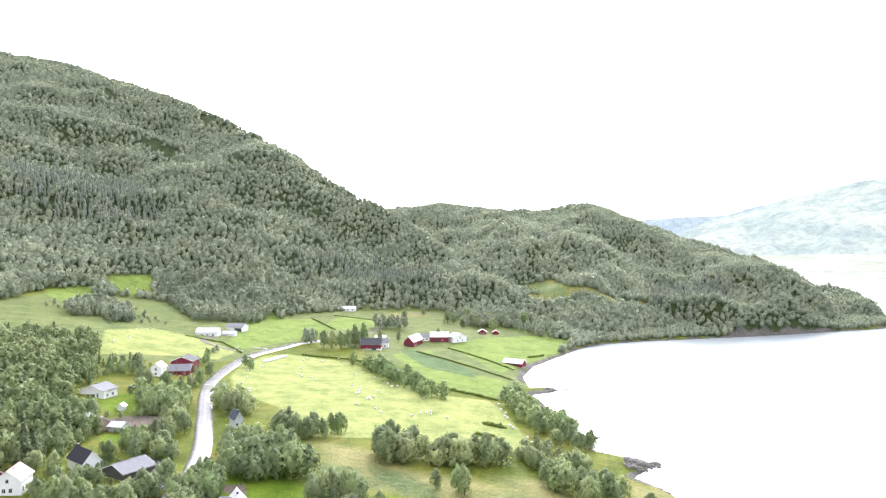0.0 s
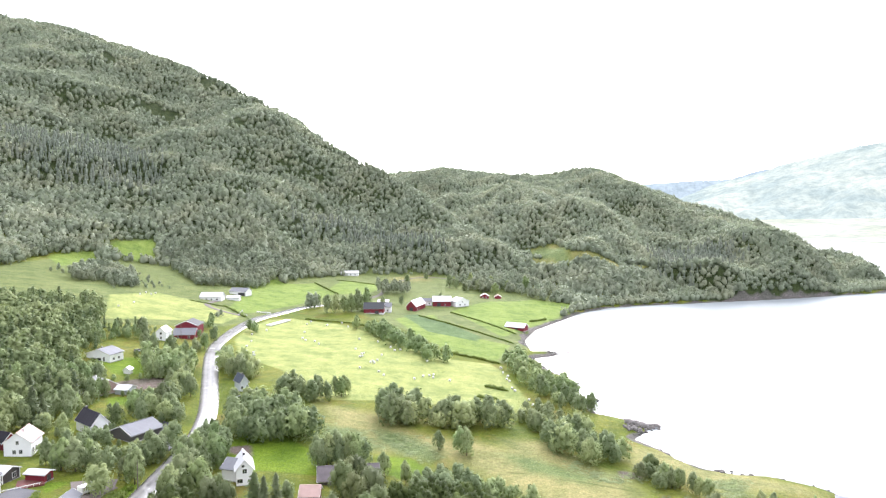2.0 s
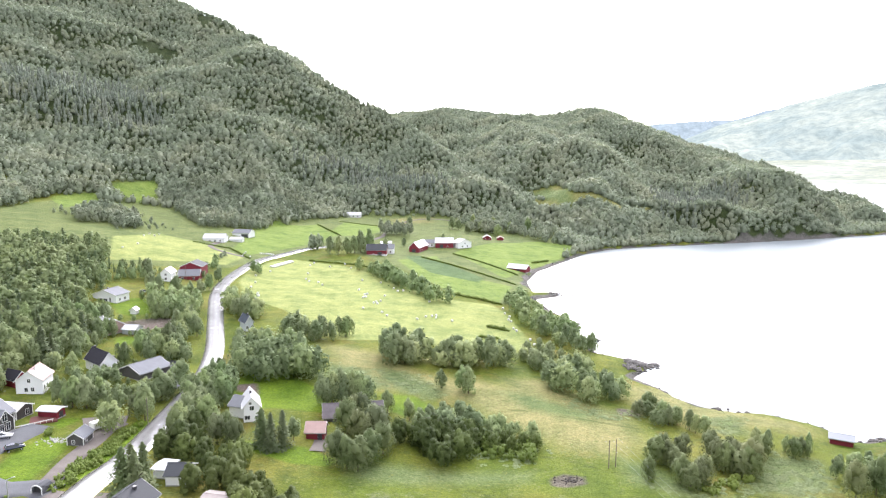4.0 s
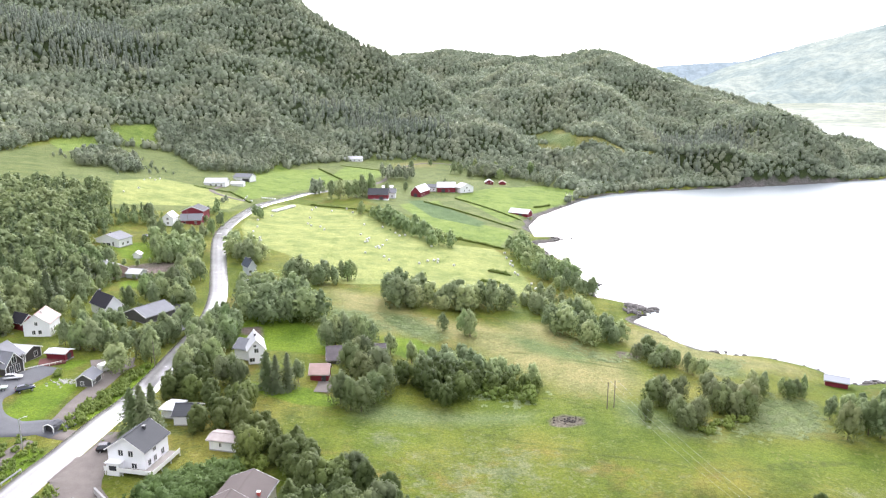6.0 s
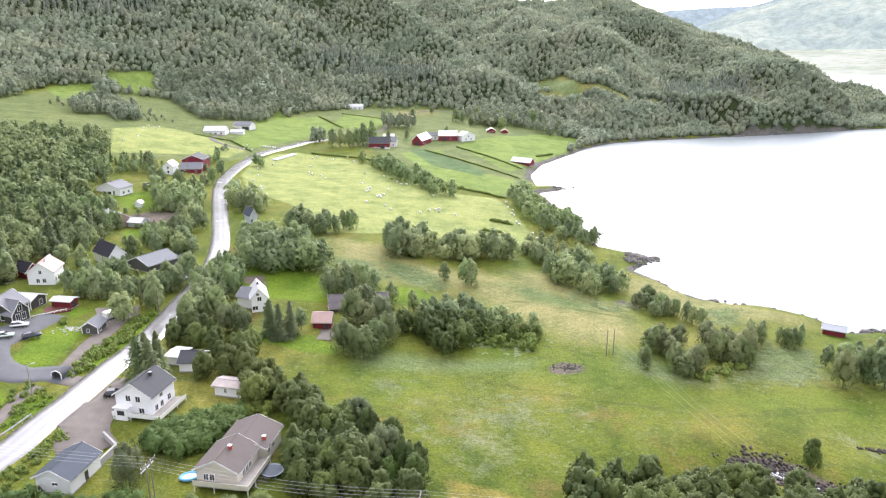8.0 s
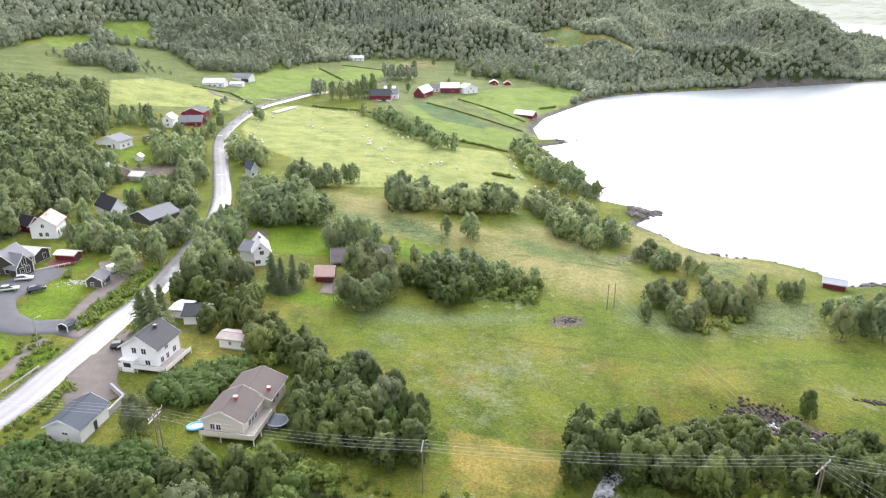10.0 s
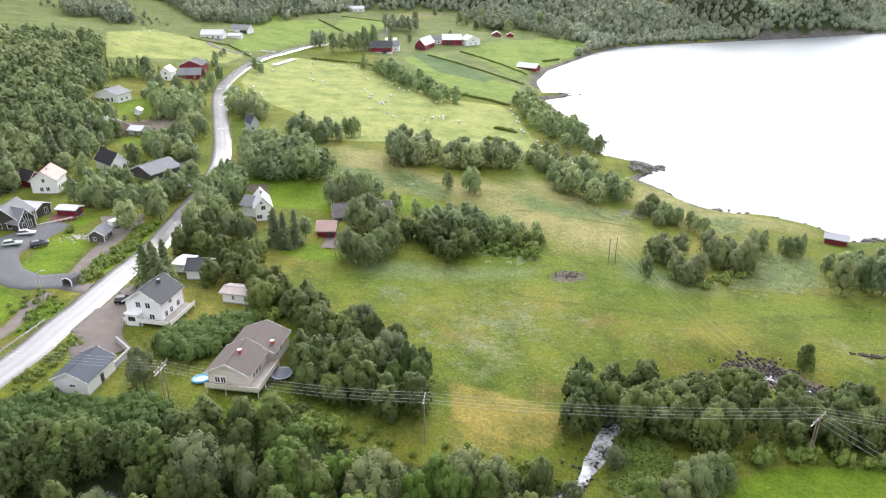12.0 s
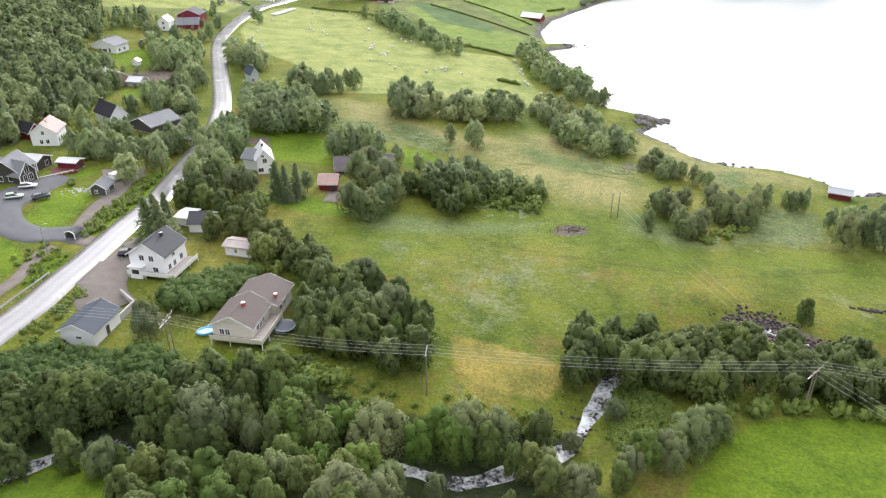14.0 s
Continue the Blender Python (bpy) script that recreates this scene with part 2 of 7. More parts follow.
def haze_glow_material(name, low, high, glow):
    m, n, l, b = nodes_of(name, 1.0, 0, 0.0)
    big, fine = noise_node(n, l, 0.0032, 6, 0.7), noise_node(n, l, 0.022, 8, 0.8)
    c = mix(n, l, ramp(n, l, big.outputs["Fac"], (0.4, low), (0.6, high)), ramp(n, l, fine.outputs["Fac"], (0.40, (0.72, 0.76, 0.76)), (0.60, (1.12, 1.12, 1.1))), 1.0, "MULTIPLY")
    # near-black base; the pale tones are emitted, standing in for distance haze
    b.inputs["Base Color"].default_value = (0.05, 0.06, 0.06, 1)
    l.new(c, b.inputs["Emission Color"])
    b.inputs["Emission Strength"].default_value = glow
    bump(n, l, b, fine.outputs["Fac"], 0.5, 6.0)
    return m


GROUND, SEA = ground_material(), sea_material()
ROAD = asphalt("wet_asphalt", (0.205, 0.201, 0.198), (0.245, 0.240, 0.236), 0.13, True, 0.9)
GRAVEL = asphalt("gravel", (0.113, 0.096, 0.083), (0.187, 0.164, 0.145), 0.85)
DRIVE = asphalt("dark_asphalt", (0.075, 0.078, 0.085), (0.115, 0.118, 0.125), 0.8)
LEAF = foliage("birch_leaves", (0.027, 0.046, 0.010), (0.148, 0.194, 0.052))
LEAF_SOFT = foliage("willow_leaves", (0.057, 0.077, 0.033), (0.215, 0.258, 0.114), through=0.3)
LEAF_BRIGHT = foliage("rowan_leaves", (0.042, 0.080, 0.012), (0.140, 0.218, 0.038))
HEDGE_LEAF = foliage("hedge_leaves", (0.036, 0.072, 0.016), (0.110, 0.182, 0.042), each=False)
SHRUB_LEAF = foliage("shrub_leaves", (0.088, 0.138, 0.022), (0.205, 0.278, 0.055), each=False)
NEEDLE = foliage("spruce_needles", (0.068, 0.095, 0.043), (0.166, 0.211, 0.098), through=0.2)
# hillside leaves and needles, paled and greyed in colour to stand in for haze
FOREST = foliage("hazed_birch", (0.214, 0.252, 0.176), (0.354, 0.408, 0.276), through=0.42, clump_scale=0.07, loose=0.10, each=False)
FAR_SPRUCE = foliage("hazed_spruce", (0.138, 0.168, 0.126), (0.218, 0.256, 0.186), through=0.3, clump_scale=0.10, each=False)
# lighter copy of the leaf greens for trees farther off, haze put into colour
LEAF_HAZED = foliage("hazed_leaves", (0.127, 0.185, 0.079), (0.367, 0.433, 0.219), through=0.36, clump_scale=0.2)
# birches of the mixed left-hand woods, with a leaf tone of their own
LEAF_MIXED = foliage("mixed_wood_leaves", (0.108, 0.150, 0.061), (0.300, 0.370, 0.161), through=0.34, each=False)
TUFT = foliage("coarse_grass", (0.101, 0.140, 0.027), (0.187, 0.211, 0.058), through=0.3, each=False)
FERN = foliage("fern_fronds", (0.148, 0.204, 0.070), (0.265, 0.328, 0.148), through=0.3, each=False)
BARK = painted("bark", (0.133, 0.109, 0.086), 0.9, wear=0.5)

# ---- the lie of the land: z(x, y) in metres over the sea ----
SHORE = [(330, -400), (230, 60), (176, 140), (152, 190), (144, 209), (137, 215), (131, 211), (127, 213), (127, 219), (123, 226), (117, 231), (110, 236), (101, 237), (92, 242), (85, 251), (82, 262), (75, 275), (80, 281), (85, 288), (83, 296), (75, 304), (67, 310), (68, 332), (63, 344), (69, 355), (69, 369), (59, 391), (54, 426), (70, 435), (71, 445), (55, 445), (55, 484), (68, 526), (89, 561), (119, 613), (149, 644), (182, 659), (223, 671), (286, 691), (352, 713), (426, 741), (477, 761), (520, 790), (536, 830), (515, 890), (488, 918), (463, 945), (425, 1000), (400, 1100), (400, 1500), (300, 2300), (-2600, 2300), (-2600, -800), (330, -800)]


def curve(*pts, soft=1.2):
    """A smooth function of the bearing in degrees through (bearing, value) pairs."""
    a = np.arange(-180, 180.01, 0.2)
    v = np.interp(a, [p[0] for p in pts], [p[1] for p in pts])
    n = max(1, int(soft / 0.2))
    v = np.convolve(np.pad(v, n, mode="edge"), np.ones(2 * n + 1) / (2 * n + 1), "valid")
    return lambda deg: np.interp(deg, a, v)


def rise(*pts, soft=0.5):
    """Like curve(), from skyline pixel rows in the camera's view to tangents of slope over the eye."""
    return curve(*[(a, (432.3 - p) / 1239.5) for a, p in pts], soft=soft)


# crest, foot and skyline by bearing, shaped to fit the camera's view
mount_crest = curve((-180, 900), (-100, 1300), (-60, 1650), (-32, 1450), (-20, 1250), (-10, 1080), (-4, 1000), (2, 890), (5.5, 810), (10, 770))
mount_foot = curve((-180, 700), (-100, 330), (-60, 420), (-40, 600), (-32, 700), (-22, 720), (-14, 655), (-11, 725), (-8, 765), (-3, 775), (2, 760), (5, 735), (10, 730))
mount_top = rise((-180, 430), (-100, 350), (-60, 90), (-40, 70), (-32.3, 97), (-27.1, 130), (-22.1, 172), (-20.7, 183), (-17.6, 214), (-14.9, 245), (-12.9, 268),
                 (-10.2, 313), (-8, 343), (-4.3, 380), (-1.1, 428), (2.1, 478), (5.3, 520), (7, 530))
cape_crest = curve((-8, 1500), (0, 1350), (8, 1250), (12, 1180), (18, 1100), (23, 1060), (26.4, 1020), (30, 1000), (32, 965), (33.5, 950))
cape_foot = curve((-8, 900), (2, 800), (6, 760), (9.5, 700), (12.6, 675), (20.2, 768), (26.4, 842), (32.3, 934), (33.5, 940))
cape_top = rise((-8, 385), (-4.3, 375), (0.74, 369), (2.5, 374), (4.6, 378), (7.05, 380), (8.8, 379), (10.35, 371), (11.83, 370), (13.0, 379), (14.2, 391), (16.5, 411), (18.76, 428), (20.4, 438), (22.05, 450),
                (23.64, 461), (25.2, 474), (26.73, 492), (27.62, 512), (28.1, 519), (28.7, 511), (30.14, 523), (30.85, 536), (31.57, 553), (32.1, 563), (33, 640), soft=0.3)


def shore_distance(x, y):
    """Metres to the shoreline, positive on land."""
    px, py = np.array(SHORE).T
    best, inside = np.full(np.shape(x), 1e9), np.zeros(np.shape(x), bool)
    for ax, ay, bx, by in zip(px, py, np.roll(px, -1), np.roll(py, -1)):
        dx, dy = bx - ax, by - ay
        k = np.clip(((x - ax) * dx + (y - ay) * dy) / (dx * dx + dy * dy), 0, 1)
        best = np.minimum(best, np.hypot(x - ax - k * dx, y - ay - k * dy))
        if ay != by:
            inside ^= ((ay > y) != (by > y)) & (x < (bx - ax) * (y - ay) / (by - ay) + ax)
    return np.where(inside, best, -best)


def line_distance(x, y, line):
    best = np.full(np.shape(x), 1e9)
    for (ax, ay), (bx, by) in zip(line, line[1:]):
        dx, dy = bx - ax, by - ay
        k = np.clip(((x - ax) * dx + (y - ay) * dy) / (dx * dx + dy * dy), 0, 1)
        best = np.minimum(best, np.hypot(x - ax - k * dx, y - ay - k * dy))
    return best


def waves(x, y, size, seed):
    """Soft noise between about -1 and 1, with forms about that size."""
    g = np.random.RandomState(seed)
    out = 0
    for n in range(9):
        a, k, p = g.uniform(0, 6.283), 6.283 / size * g.uniform(0.6, 1.7), g.uniform(0, 6.283)
        out = out + np.sin(k * (x * np.cos(a) + y * np.sin(a)) + p)
    return out / 3.2


CREEK = [(-76, 70), (-65, 75), (-53, 80), (-39, 72), (-10, 76), (1, 74), (16, 81), (24, 93), (29, 102), (41, 111), (56, 118), (67, 118), (72, 107), (88, 107), (130, 102), (190, 95), (245, 60)]


def mountains(x, y):
    """Height that the two hills add, and how far up them a place lies (0 foot, 1 crest)."""
    deg, r = np.degrees(np.arctan2(x, y)), np.hypot(x, y)
    out = []
    for crest, foot, top, power in ((mount_crest, mount_foot, mount_top, 1.12), (cape_crest, cape_foot, cape_top, 0.85)):
        c, f = crest(deg), foot(deg)
        k = (r - f) / np.maximum(c - f, 30)
        high = 92 + top(deg) * c * np.cos(np.radians(np.clip(deg, -75, 75))) + 3
        up = np.clip(k, 0, 1) ** power * np.clip(1.45 - 0.45 * np.maximum(k, 1), 0, 1)
        out.append((up, high))
    return out


def height(x, y):
    x, y = np.asarray(x, float), np.asarray(y, float)
    d = shore_distance(x, y)
    land = np.maximum(d, 0)
    base = 1.6 * (1 - np.exp(-land / 4)) + 23 * (1 - np.exp(-land / 170)) + 0.13 * np.maximum(0, -x - 140) ** 1.0 * np.clip((y - 40) / 200, 0, 1)
    base = base + 0.9 * waves(x, y, 130, 3) * np.clip(land / 60, 0, 1)
    near = line_distance(x, y, CREEK)
    base = base - 3.2 * np.exp(-((near / 7) ** 2)) * np.clip(land / 30, 0, 1)
    add = 0
    for n, (up, high) in enumerate(mountains(x, y)):
        rough = (21 * waves(x, y, 260, 8 + n) + 8 * waves(x, y, 90, 11 + n)) * np.clip(up * 3, 0, 1) * np.clip(1 - up, 0, 1) ** 0.5
        one = np.where(up > 0, (high - base) * up + rough, 0)
        add = np.maximum(add, one)
    add = np.where(land > 0, add, 0) * np.clip(land / 25, 0, 1)
    return np.where(d > 0, base + add, np.maximum(-0.22 * -d, -7.0))

# ---- helpers for meshes ----
def part(name, bm, material, parent=None, label="", smooth=False):
    """Links a bmesh as one mesh object, under a thing or a part if one is given."""
    me = bpy.data.meshes.new(name)
    bm.to_mesh(me)
    bm.free()
    for m in material if isinstance(material, (list, tuple)) else [material]:
        me.materials.append(m)
    if smooth:
        me.shade_smooth()
    ob = new(name, me)
    if parent:
        ob.parent = parent
    if label:
        ob["label"] = label
    return ob


def mesh_object(name, verts, faces, materials, smooth=False, normals=None):
    me = bpy.data.meshes.new(name)
    verts, faces = np.asarray(verts, np.float32), np.asarray(faces, np.int32)
    me.vertices.add(len(verts))
    me.vertices.foreach_set("co", verts.ravel())
    k = faces.shape[1]
    me.loops.add(faces.size)
    me.loops.foreach_set("vertex_index", faces.ravel())
    me.polygons.add(len(faces))
    me.polygons.foreach_set("loop_start", np.arange(0, faces.size, k, dtype=np.int32))
    me.update(calc_edges=True)
    me.validate()
    for m in materials:
        me.materials.append(m)
    if smooth or normals is not None:
        me.shade_smooth()
    if normals is not None:
        at = me.attributes.new("custom_normal", "FLOAT_VECTOR", "POINT")
        at.data.foreach_set("vector", np.asarray(normals, np.float32).ravel())
    return new(name, me)


def in_area(x, y, area):
    """Whether places lie in a polygon of (x, y) corners."""
    inside = np.zeros(np.shape(x), bool)
    for (ax, ay), (bx, by) in zip(area, area[1:] + area[:1]):
        if ay != by:
            inside ^= ((ay > y) != (by > y)) & (x < (bx - ax) * (y - ay) / (by - ay) + ax)
    return inside


def area_mask(x, y, area, soft):
    d = line_distance(x, y, area + area[:1])
    return np.clip(0.5 + np.where(in_area(x, y, area), d, -d) / (2 * soft), 0, 1)


def spot(x, y):
    return float(height(np.array([x]), np.array([y]))[0])


def spline(points, step=3.0):
    """A smooth line through (x, y) points."""
    p = [Vector((a, b, 0)) for a, b in points]
    p = [2 * p[0] - p[1]] + p + [2 * p[-1] - p[-2]]
    out = []
    for a, b, c, d in zip(p, p[1:], p[2:], p[3:]):
        n = max(2, int((c - b).length / step))
        for i in range(n):
            t = i / n
            out.append(0.5 * (2 * b + (c - a) * t + (2 * a - 5 * b + 4 * c - d) * t * t + (3 * b - a - 3 * c + d) * t ** 3))
    return [(v.x, v.y) for v in out + [p[-2]]]


FIELDS = {}
FIELDS['mown'] = [
    [(-127, 444), (-121, 477), (-109, 492), (-74, 474), (-56, 456), (-24, 412), (3, 385), (25, 384), (32, 356), (38, 310), (26, 285), (2, 292), (-22, 294), (-45, 284), (-56, 295), (-80, 333), (-104, 352), (-121, 398)],
    [(-230, 475), (-217, 522), (-186, 517), (-142, 482), (-144, 445), (-163, 443), (-182, 428), (-202, 407), (-214, 440)],
]
FIELDS['farm'] = [
    [(-350, 480), (-340, 640), (-300, 720), (-180, 790), (-20, 800), (60, 770), (125, 650), (60, 480), (40, 380), (-100, 560), (-140, 440), (-220, 380)],
]
FIELDS['meadow'] = [
    [(-156, 495), (-176, 646), (-127, 678), (-99, 609), (-114, 559), (-142, 495)],
    [(-352, 615), (-327, 650), (-313, 632), (-317, 573)],
    [(-324, 672), (-295, 708), (-280, 677), (-288, 657), (-313, 660)],
    [(-38, 506), (-9, 544), (3, 465), (22, 459), (42, 449), (29, 393), (3, 407), (-19, 455)],
    [(4, 560), (40, 620), (83, 643), (124, 637), (91, 573), (59, 521), (39, 476)],
    [(-109, 608), (-104, 708), (-56, 686), (-70, 615)],
]
FIELDS['lush'] = [
    [(-160, 329), (-155, 337), (-146, 338), (-136, 317), (-144, 308), (-151, 310)],
    [(-135, 275), (-128, 277), (-122, 268), (-128, 261)],
    [(31, 69), (36, 76), (43, 84), (49, 87), (62, 89), (70, 88), (74, 84), (71, 71), (37, 64)],
    [(-72, 75), (-68, 76), (-64, 78), (-58, 78), (-51, 77), (-46, 73), (-44, 66), (-62, 60)],
    [(-72, 215), (-69, 234), (-56, 234), (-37, 216), (-36, 201), (-52, 202), (-64, 200)],
    [(-23, 223), (-11, 222), (-3, 211), (-14, 205), (-20, 210)],
    [(-104, 148), (-107, 164), (-105, 175), (-96, 170), (-96, 163), (-94, 143), (-99, 142)],
    [(-87, 142), (-83, 152), (-82, 162), (-81, 173), (-83, 188), (-88, 190), (-88, 175), (-89, 162), (-89, 148)],
    [(-88, 119), (-92, 133), (-88, 136), (-84, 133), (-86, 122)],
    [(-110, 185), (-104, 189), (-103, 185), (-105, 179)],
    [(-110, 138), (-102, 140), (-94, 132), (-94, 125), (-100, 122)],
    [(-165, 328), (-151, 341), (-143, 329), (-153, 315)],
    [(-61, 180), (-50, 175), (-38, 175), (-28, 168), (-30, 163), (-39, 163), (-50, 169), (-57, 172)],
    [(-46, 101), (-38, 98), (-32, 100), (-27, 94), (-36, 92), (-42, 94)],
]
FIELDS['yellow'] = [
    [(-1, 109), (6, 107), (13, 104), (20, 101), (18, 96), (15, 92), (9, 92), (4, 94), (0, 98)],
    [(-66, 143), (-62, 143), (-60, 137), (-62, 134)],
]
FIELDS['crop'] = [
    [(-33, 528), (-20, 540), (24, 466), (20, 450), (-12, 468)],
]
FIELDS['bare'] = [
    [(-144, 293), (-140, 302), (-131, 308), (-122, 306), (-117, 296), (-125, 288), (-130, 280), (-138, 281)],
    [(52, 118), (56, 123), (65, 123.5), (69, 122), (74, 115), (72, 113), (67, 114), (60, 117)],
    [(25, 164), (29, 167), (34, 165), (34, 161), (29, 159), (25, 160)],
    [(-70, 221), (-63, 223), (-60, 213), (-68, 215)],
    [(56, 224), (64, 224), (62, 217), (55, 216)],
]
FIELDS['wood'] = [
    [(-87, 96), (-76, 102), (-63, 97), (-55, 102), (-49, 97), (-37, 94), (-23, 91), (-15, 87), (-4, 85), (9, 86), (18, 85), (14, 59), (-61, 57)],
]
FIELDS['dry'] = [
    [(-44, 259), (-36, 271), (-20, 245), (-8, 235), (-7, 229), (-19, 226), (-31, 229), (-40, 238)],
    [(21, 245), (38, 249), (50, 222), (58, 216), (55, 190), (45, 178), (32, 183), (23, 200), (18, 231)],
    [(66, 258), (88, 258), (104, 228), (118, 216), (114, 209), (92, 212), (73, 221), (63, 235)],
    [(-53, 277), (-24, 268), (-10, 245), (11, 242), (37, 222), (42, 206), (32, 186), (21, 195), (13, 209), (-1, 223), (-21, 230), (-44, 256)],
    [(-61, 747), (-19, 773), (-15, 729), (-52, 708)],
    [(131, 755), (166, 730), (210, 744), (214, 736), (168, 713), (131, 736)],
    [(93, 849), (130, 804), (128, 771), (103, 816)],
    [(88, 798), (124, 744), (119, 735), (96, 766)],
    [(336, 824), (355, 806), (351, 803), (337, 816)],
]
FIELDS['fern'] = [
    [(100, 836), (116, 820), (130, 774), (131, 752), (133, 730), (118, 748), (96, 800)],
    [(-24, 247), (-14, 246), (-1, 228), (-5, 221), (-17, 228), (-23, 236)],
    [(18, 230), (29, 226), (43, 215), (55, 220), (42, 206), (26, 214)],
    [(-25, 169), (4, 168), (22, 168), (20, 163), (-1, 159), (-23, 156)],
    [(89, 188), (103, 186), (97, 165), (85, 160), (71, 160), (82, 174)],
    [(86, 221), (97, 227), (91, 205), (83, 204)],
    [(46, 178), (54, 171), (60, 158), (70, 156), (55, 153), (44, 162)],
    [(-43, 249), (-30, 245), (-21, 230), (-32, 221), (-41, 233)],
]



FIELDS['fresh'] = [
    [(7, 184), (23, 182), (31, 173), (46, 168), (59, 158), (65, 150), (58, 140), (42, 147), (21, 156), (3, 158), (-3, 161)],
    [(-30, 160), (-12, 160), (-4, 150), (-16, 140), (-30, 148)],
    [(60, 150), (84, 157), (110, 156), (120, 146), (95, 140), (70, 134)],
]
FIELDS['heads'] = [
    [(-2, 147), (12, 149), (27, 143), (33, 136), (24, 124), (13, 115), (0, 110), (-12, 118), (-14, 134)],
    [(40, 136), (52, 133), (50, 124), (38, 126)],
    [(78, 122), (96, 124), (104, 132), (92, 134), (80, 128)],
    [(-20, 156), (-6, 153), (-8, 146), (-18, 146)],
]
# worn wheel tracks and old ditches across the pasture
FIELD_TRACKS = [
    [(3, 158), (16, 151), (33, 144), (46, 140), (57, 137), (72, 140), (87, 145), (93, 147)],
    [(71, 142), (83, 146), (90, 146)],
    [(24, 179), (32, 175), (40, 169), (48, 167), (59, 160), (68, 158), (84, 159), (109, 159)],
    [(18, 214), (30, 210), (52, 205), (66, 202)],
]

# ---- the ground: one sheet from under the drone to the horizon ----
def build_ground():
    az = np.concatenate([np.arange(-180, -42, 3.0), np.arange(-42, 40, 0.19), np.arange(40, 180, 3.0), [180.0]])
    r = [0.0, 12.0, 24.0, 34.0, 42.0]
    while r[-1] < 1750:
        r.append(r[-1] * 1.0125)
    r = np.array(r + [1900, 2200, 2700, 3400, 4200, 4950])
    A, R = np.meshgrid(np.radians(az), r, indexing="ij")
    x, y = R * np.sin(A), R * np.cos(A)
    z = height(x.ravel(), y.ravel()).reshape(x.shape)
    z = np.where(R > 2400, np.minimum(z, -4.0), z)
    na, nr = x.shape
    i = np.arange(na * nr).reshape(na, nr)
    faces = np.stack([i[:-1, :-1], i[:-1, 1:], i[1:, 1:], i[1:, :-1]], -1).reshape(-1, 4)
    ob = mesh_object("ground", np.stack([x, y, z], -1).reshape(-1, 3), faces, [GROUND], True)
    xs, ys = x.ravel(), y.ravel()
    d = shore_distance(xs, ys)
    masks = {"rock": np.clip(0.5 + (3.0 + 2.5 * waves(xs, ys, 30, 5) - d) / 4, 0, 1)}
    up = np.maximum(*[m[0] for m in mountains(xs, ys)])
    masks["wood"] = np.clip(up * 14, 0, 1)
    for kind, areas in list(FIELDS.items()):
        v = masks.get(kind, np.zeros(len(xs)))
        for area in areas:
            soft = 9.0 if kind in ("dry", "fern", "heads", "fresh") else 1.8 + 0.006 * np.hypot(*area[0])
            k = area_mask(xs, ys, area, soft)
            v = np.maximum(v, k)
            if kind not in ("wood", "heads", "farm"):
                masks["wood"] = masks["wood"] * (1 - k)
        masks[kind] = v
    masks["wood"] = masks["wood"] * (1 - masks["lush"]) * (1 - masks["yellow"])
    masks["path"] = 0.62 * np.max([np.exp(-((line_distance(xs, ys, line) / 1.1) ** 2)) for line in FIELD_TRACKS], 0)
    for kind in ("heads", "fresh", "farm", "meadow", "mown", "dry", "fern", "lush", "yellow", "crop", "bare", "wood", "rock", "path"):
        at = ob.data.attributes.new(kind, "FLOAT", "POINT")
        at.data.foreach_set("value", masks.get(kind, np.zeros(len(xs))).astype(np.float32))
    return tagged(ob, "green coastal farmland rising to wooded hills", "ground", kind="structure")


build_ground()

# ---- the fjord ----
def build_sea():
    bm = bmesh.new()
    bmesh.ops.create_circle(bm, cap_ends=True, segments=96, radius=4980)
    return tagged(part("water", bm, SEA), "pale calm fjord water reflecting a white sky", "water", kind="structure")


build_sea()


def far_hill(name, crest, foot, top, first, last, material, label, rough):
    """A far hill as a swept slope: crest and foot distances and the slope of its skyline, by bearing."""
    az = np.arange(first, last, 0.2)
    k = np.linspace(0, 1.25, 34)
    A, K = np.meshgrid(az, k, indexing="ij")
    r = foot(A) + (crest(A) - foot(A)) * K
    x, y = r * np.sin(np.radians(A)), r * np.cos(np.radians(A))
    high = 92 + top(A) * crest(A) * np.cos(np.radians(A))
    z = -2 + (high + 2) * np.where(K < 1, K ** 1.2, 2.2 - 1.2 * K) + rough * (waves(x, y, 420, 21) + 0.5 * waves(x, y, 150, 22)) * np.clip(K * 4, 0, 1) * np.clip(1.15 - K, 0, 1)
    i = np.arange(x.size).reshape(x.shape)
    faces = np.stack([i[:-1, :-1], i[:-1, 1:], i[1:, 1:], i[1:, :-1]], -1).reshape(-1, 4)
    return tagged(mesh_object(name, np.stack([x, y, z], -1).reshape(-1, 3), faces, [material], True), label, "hill", kind="structure")


# ridge, mountain and far shore glow to imitate hazy air
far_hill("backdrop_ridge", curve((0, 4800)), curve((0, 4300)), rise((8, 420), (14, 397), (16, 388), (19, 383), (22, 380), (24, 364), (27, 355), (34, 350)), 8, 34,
         haze_glow_material("far_ridge", (0.60, 0.70, 0.80), (0.64, 0.74, 0.83), 0.98), "distant blue-grey wooded ridge in haze", 6)
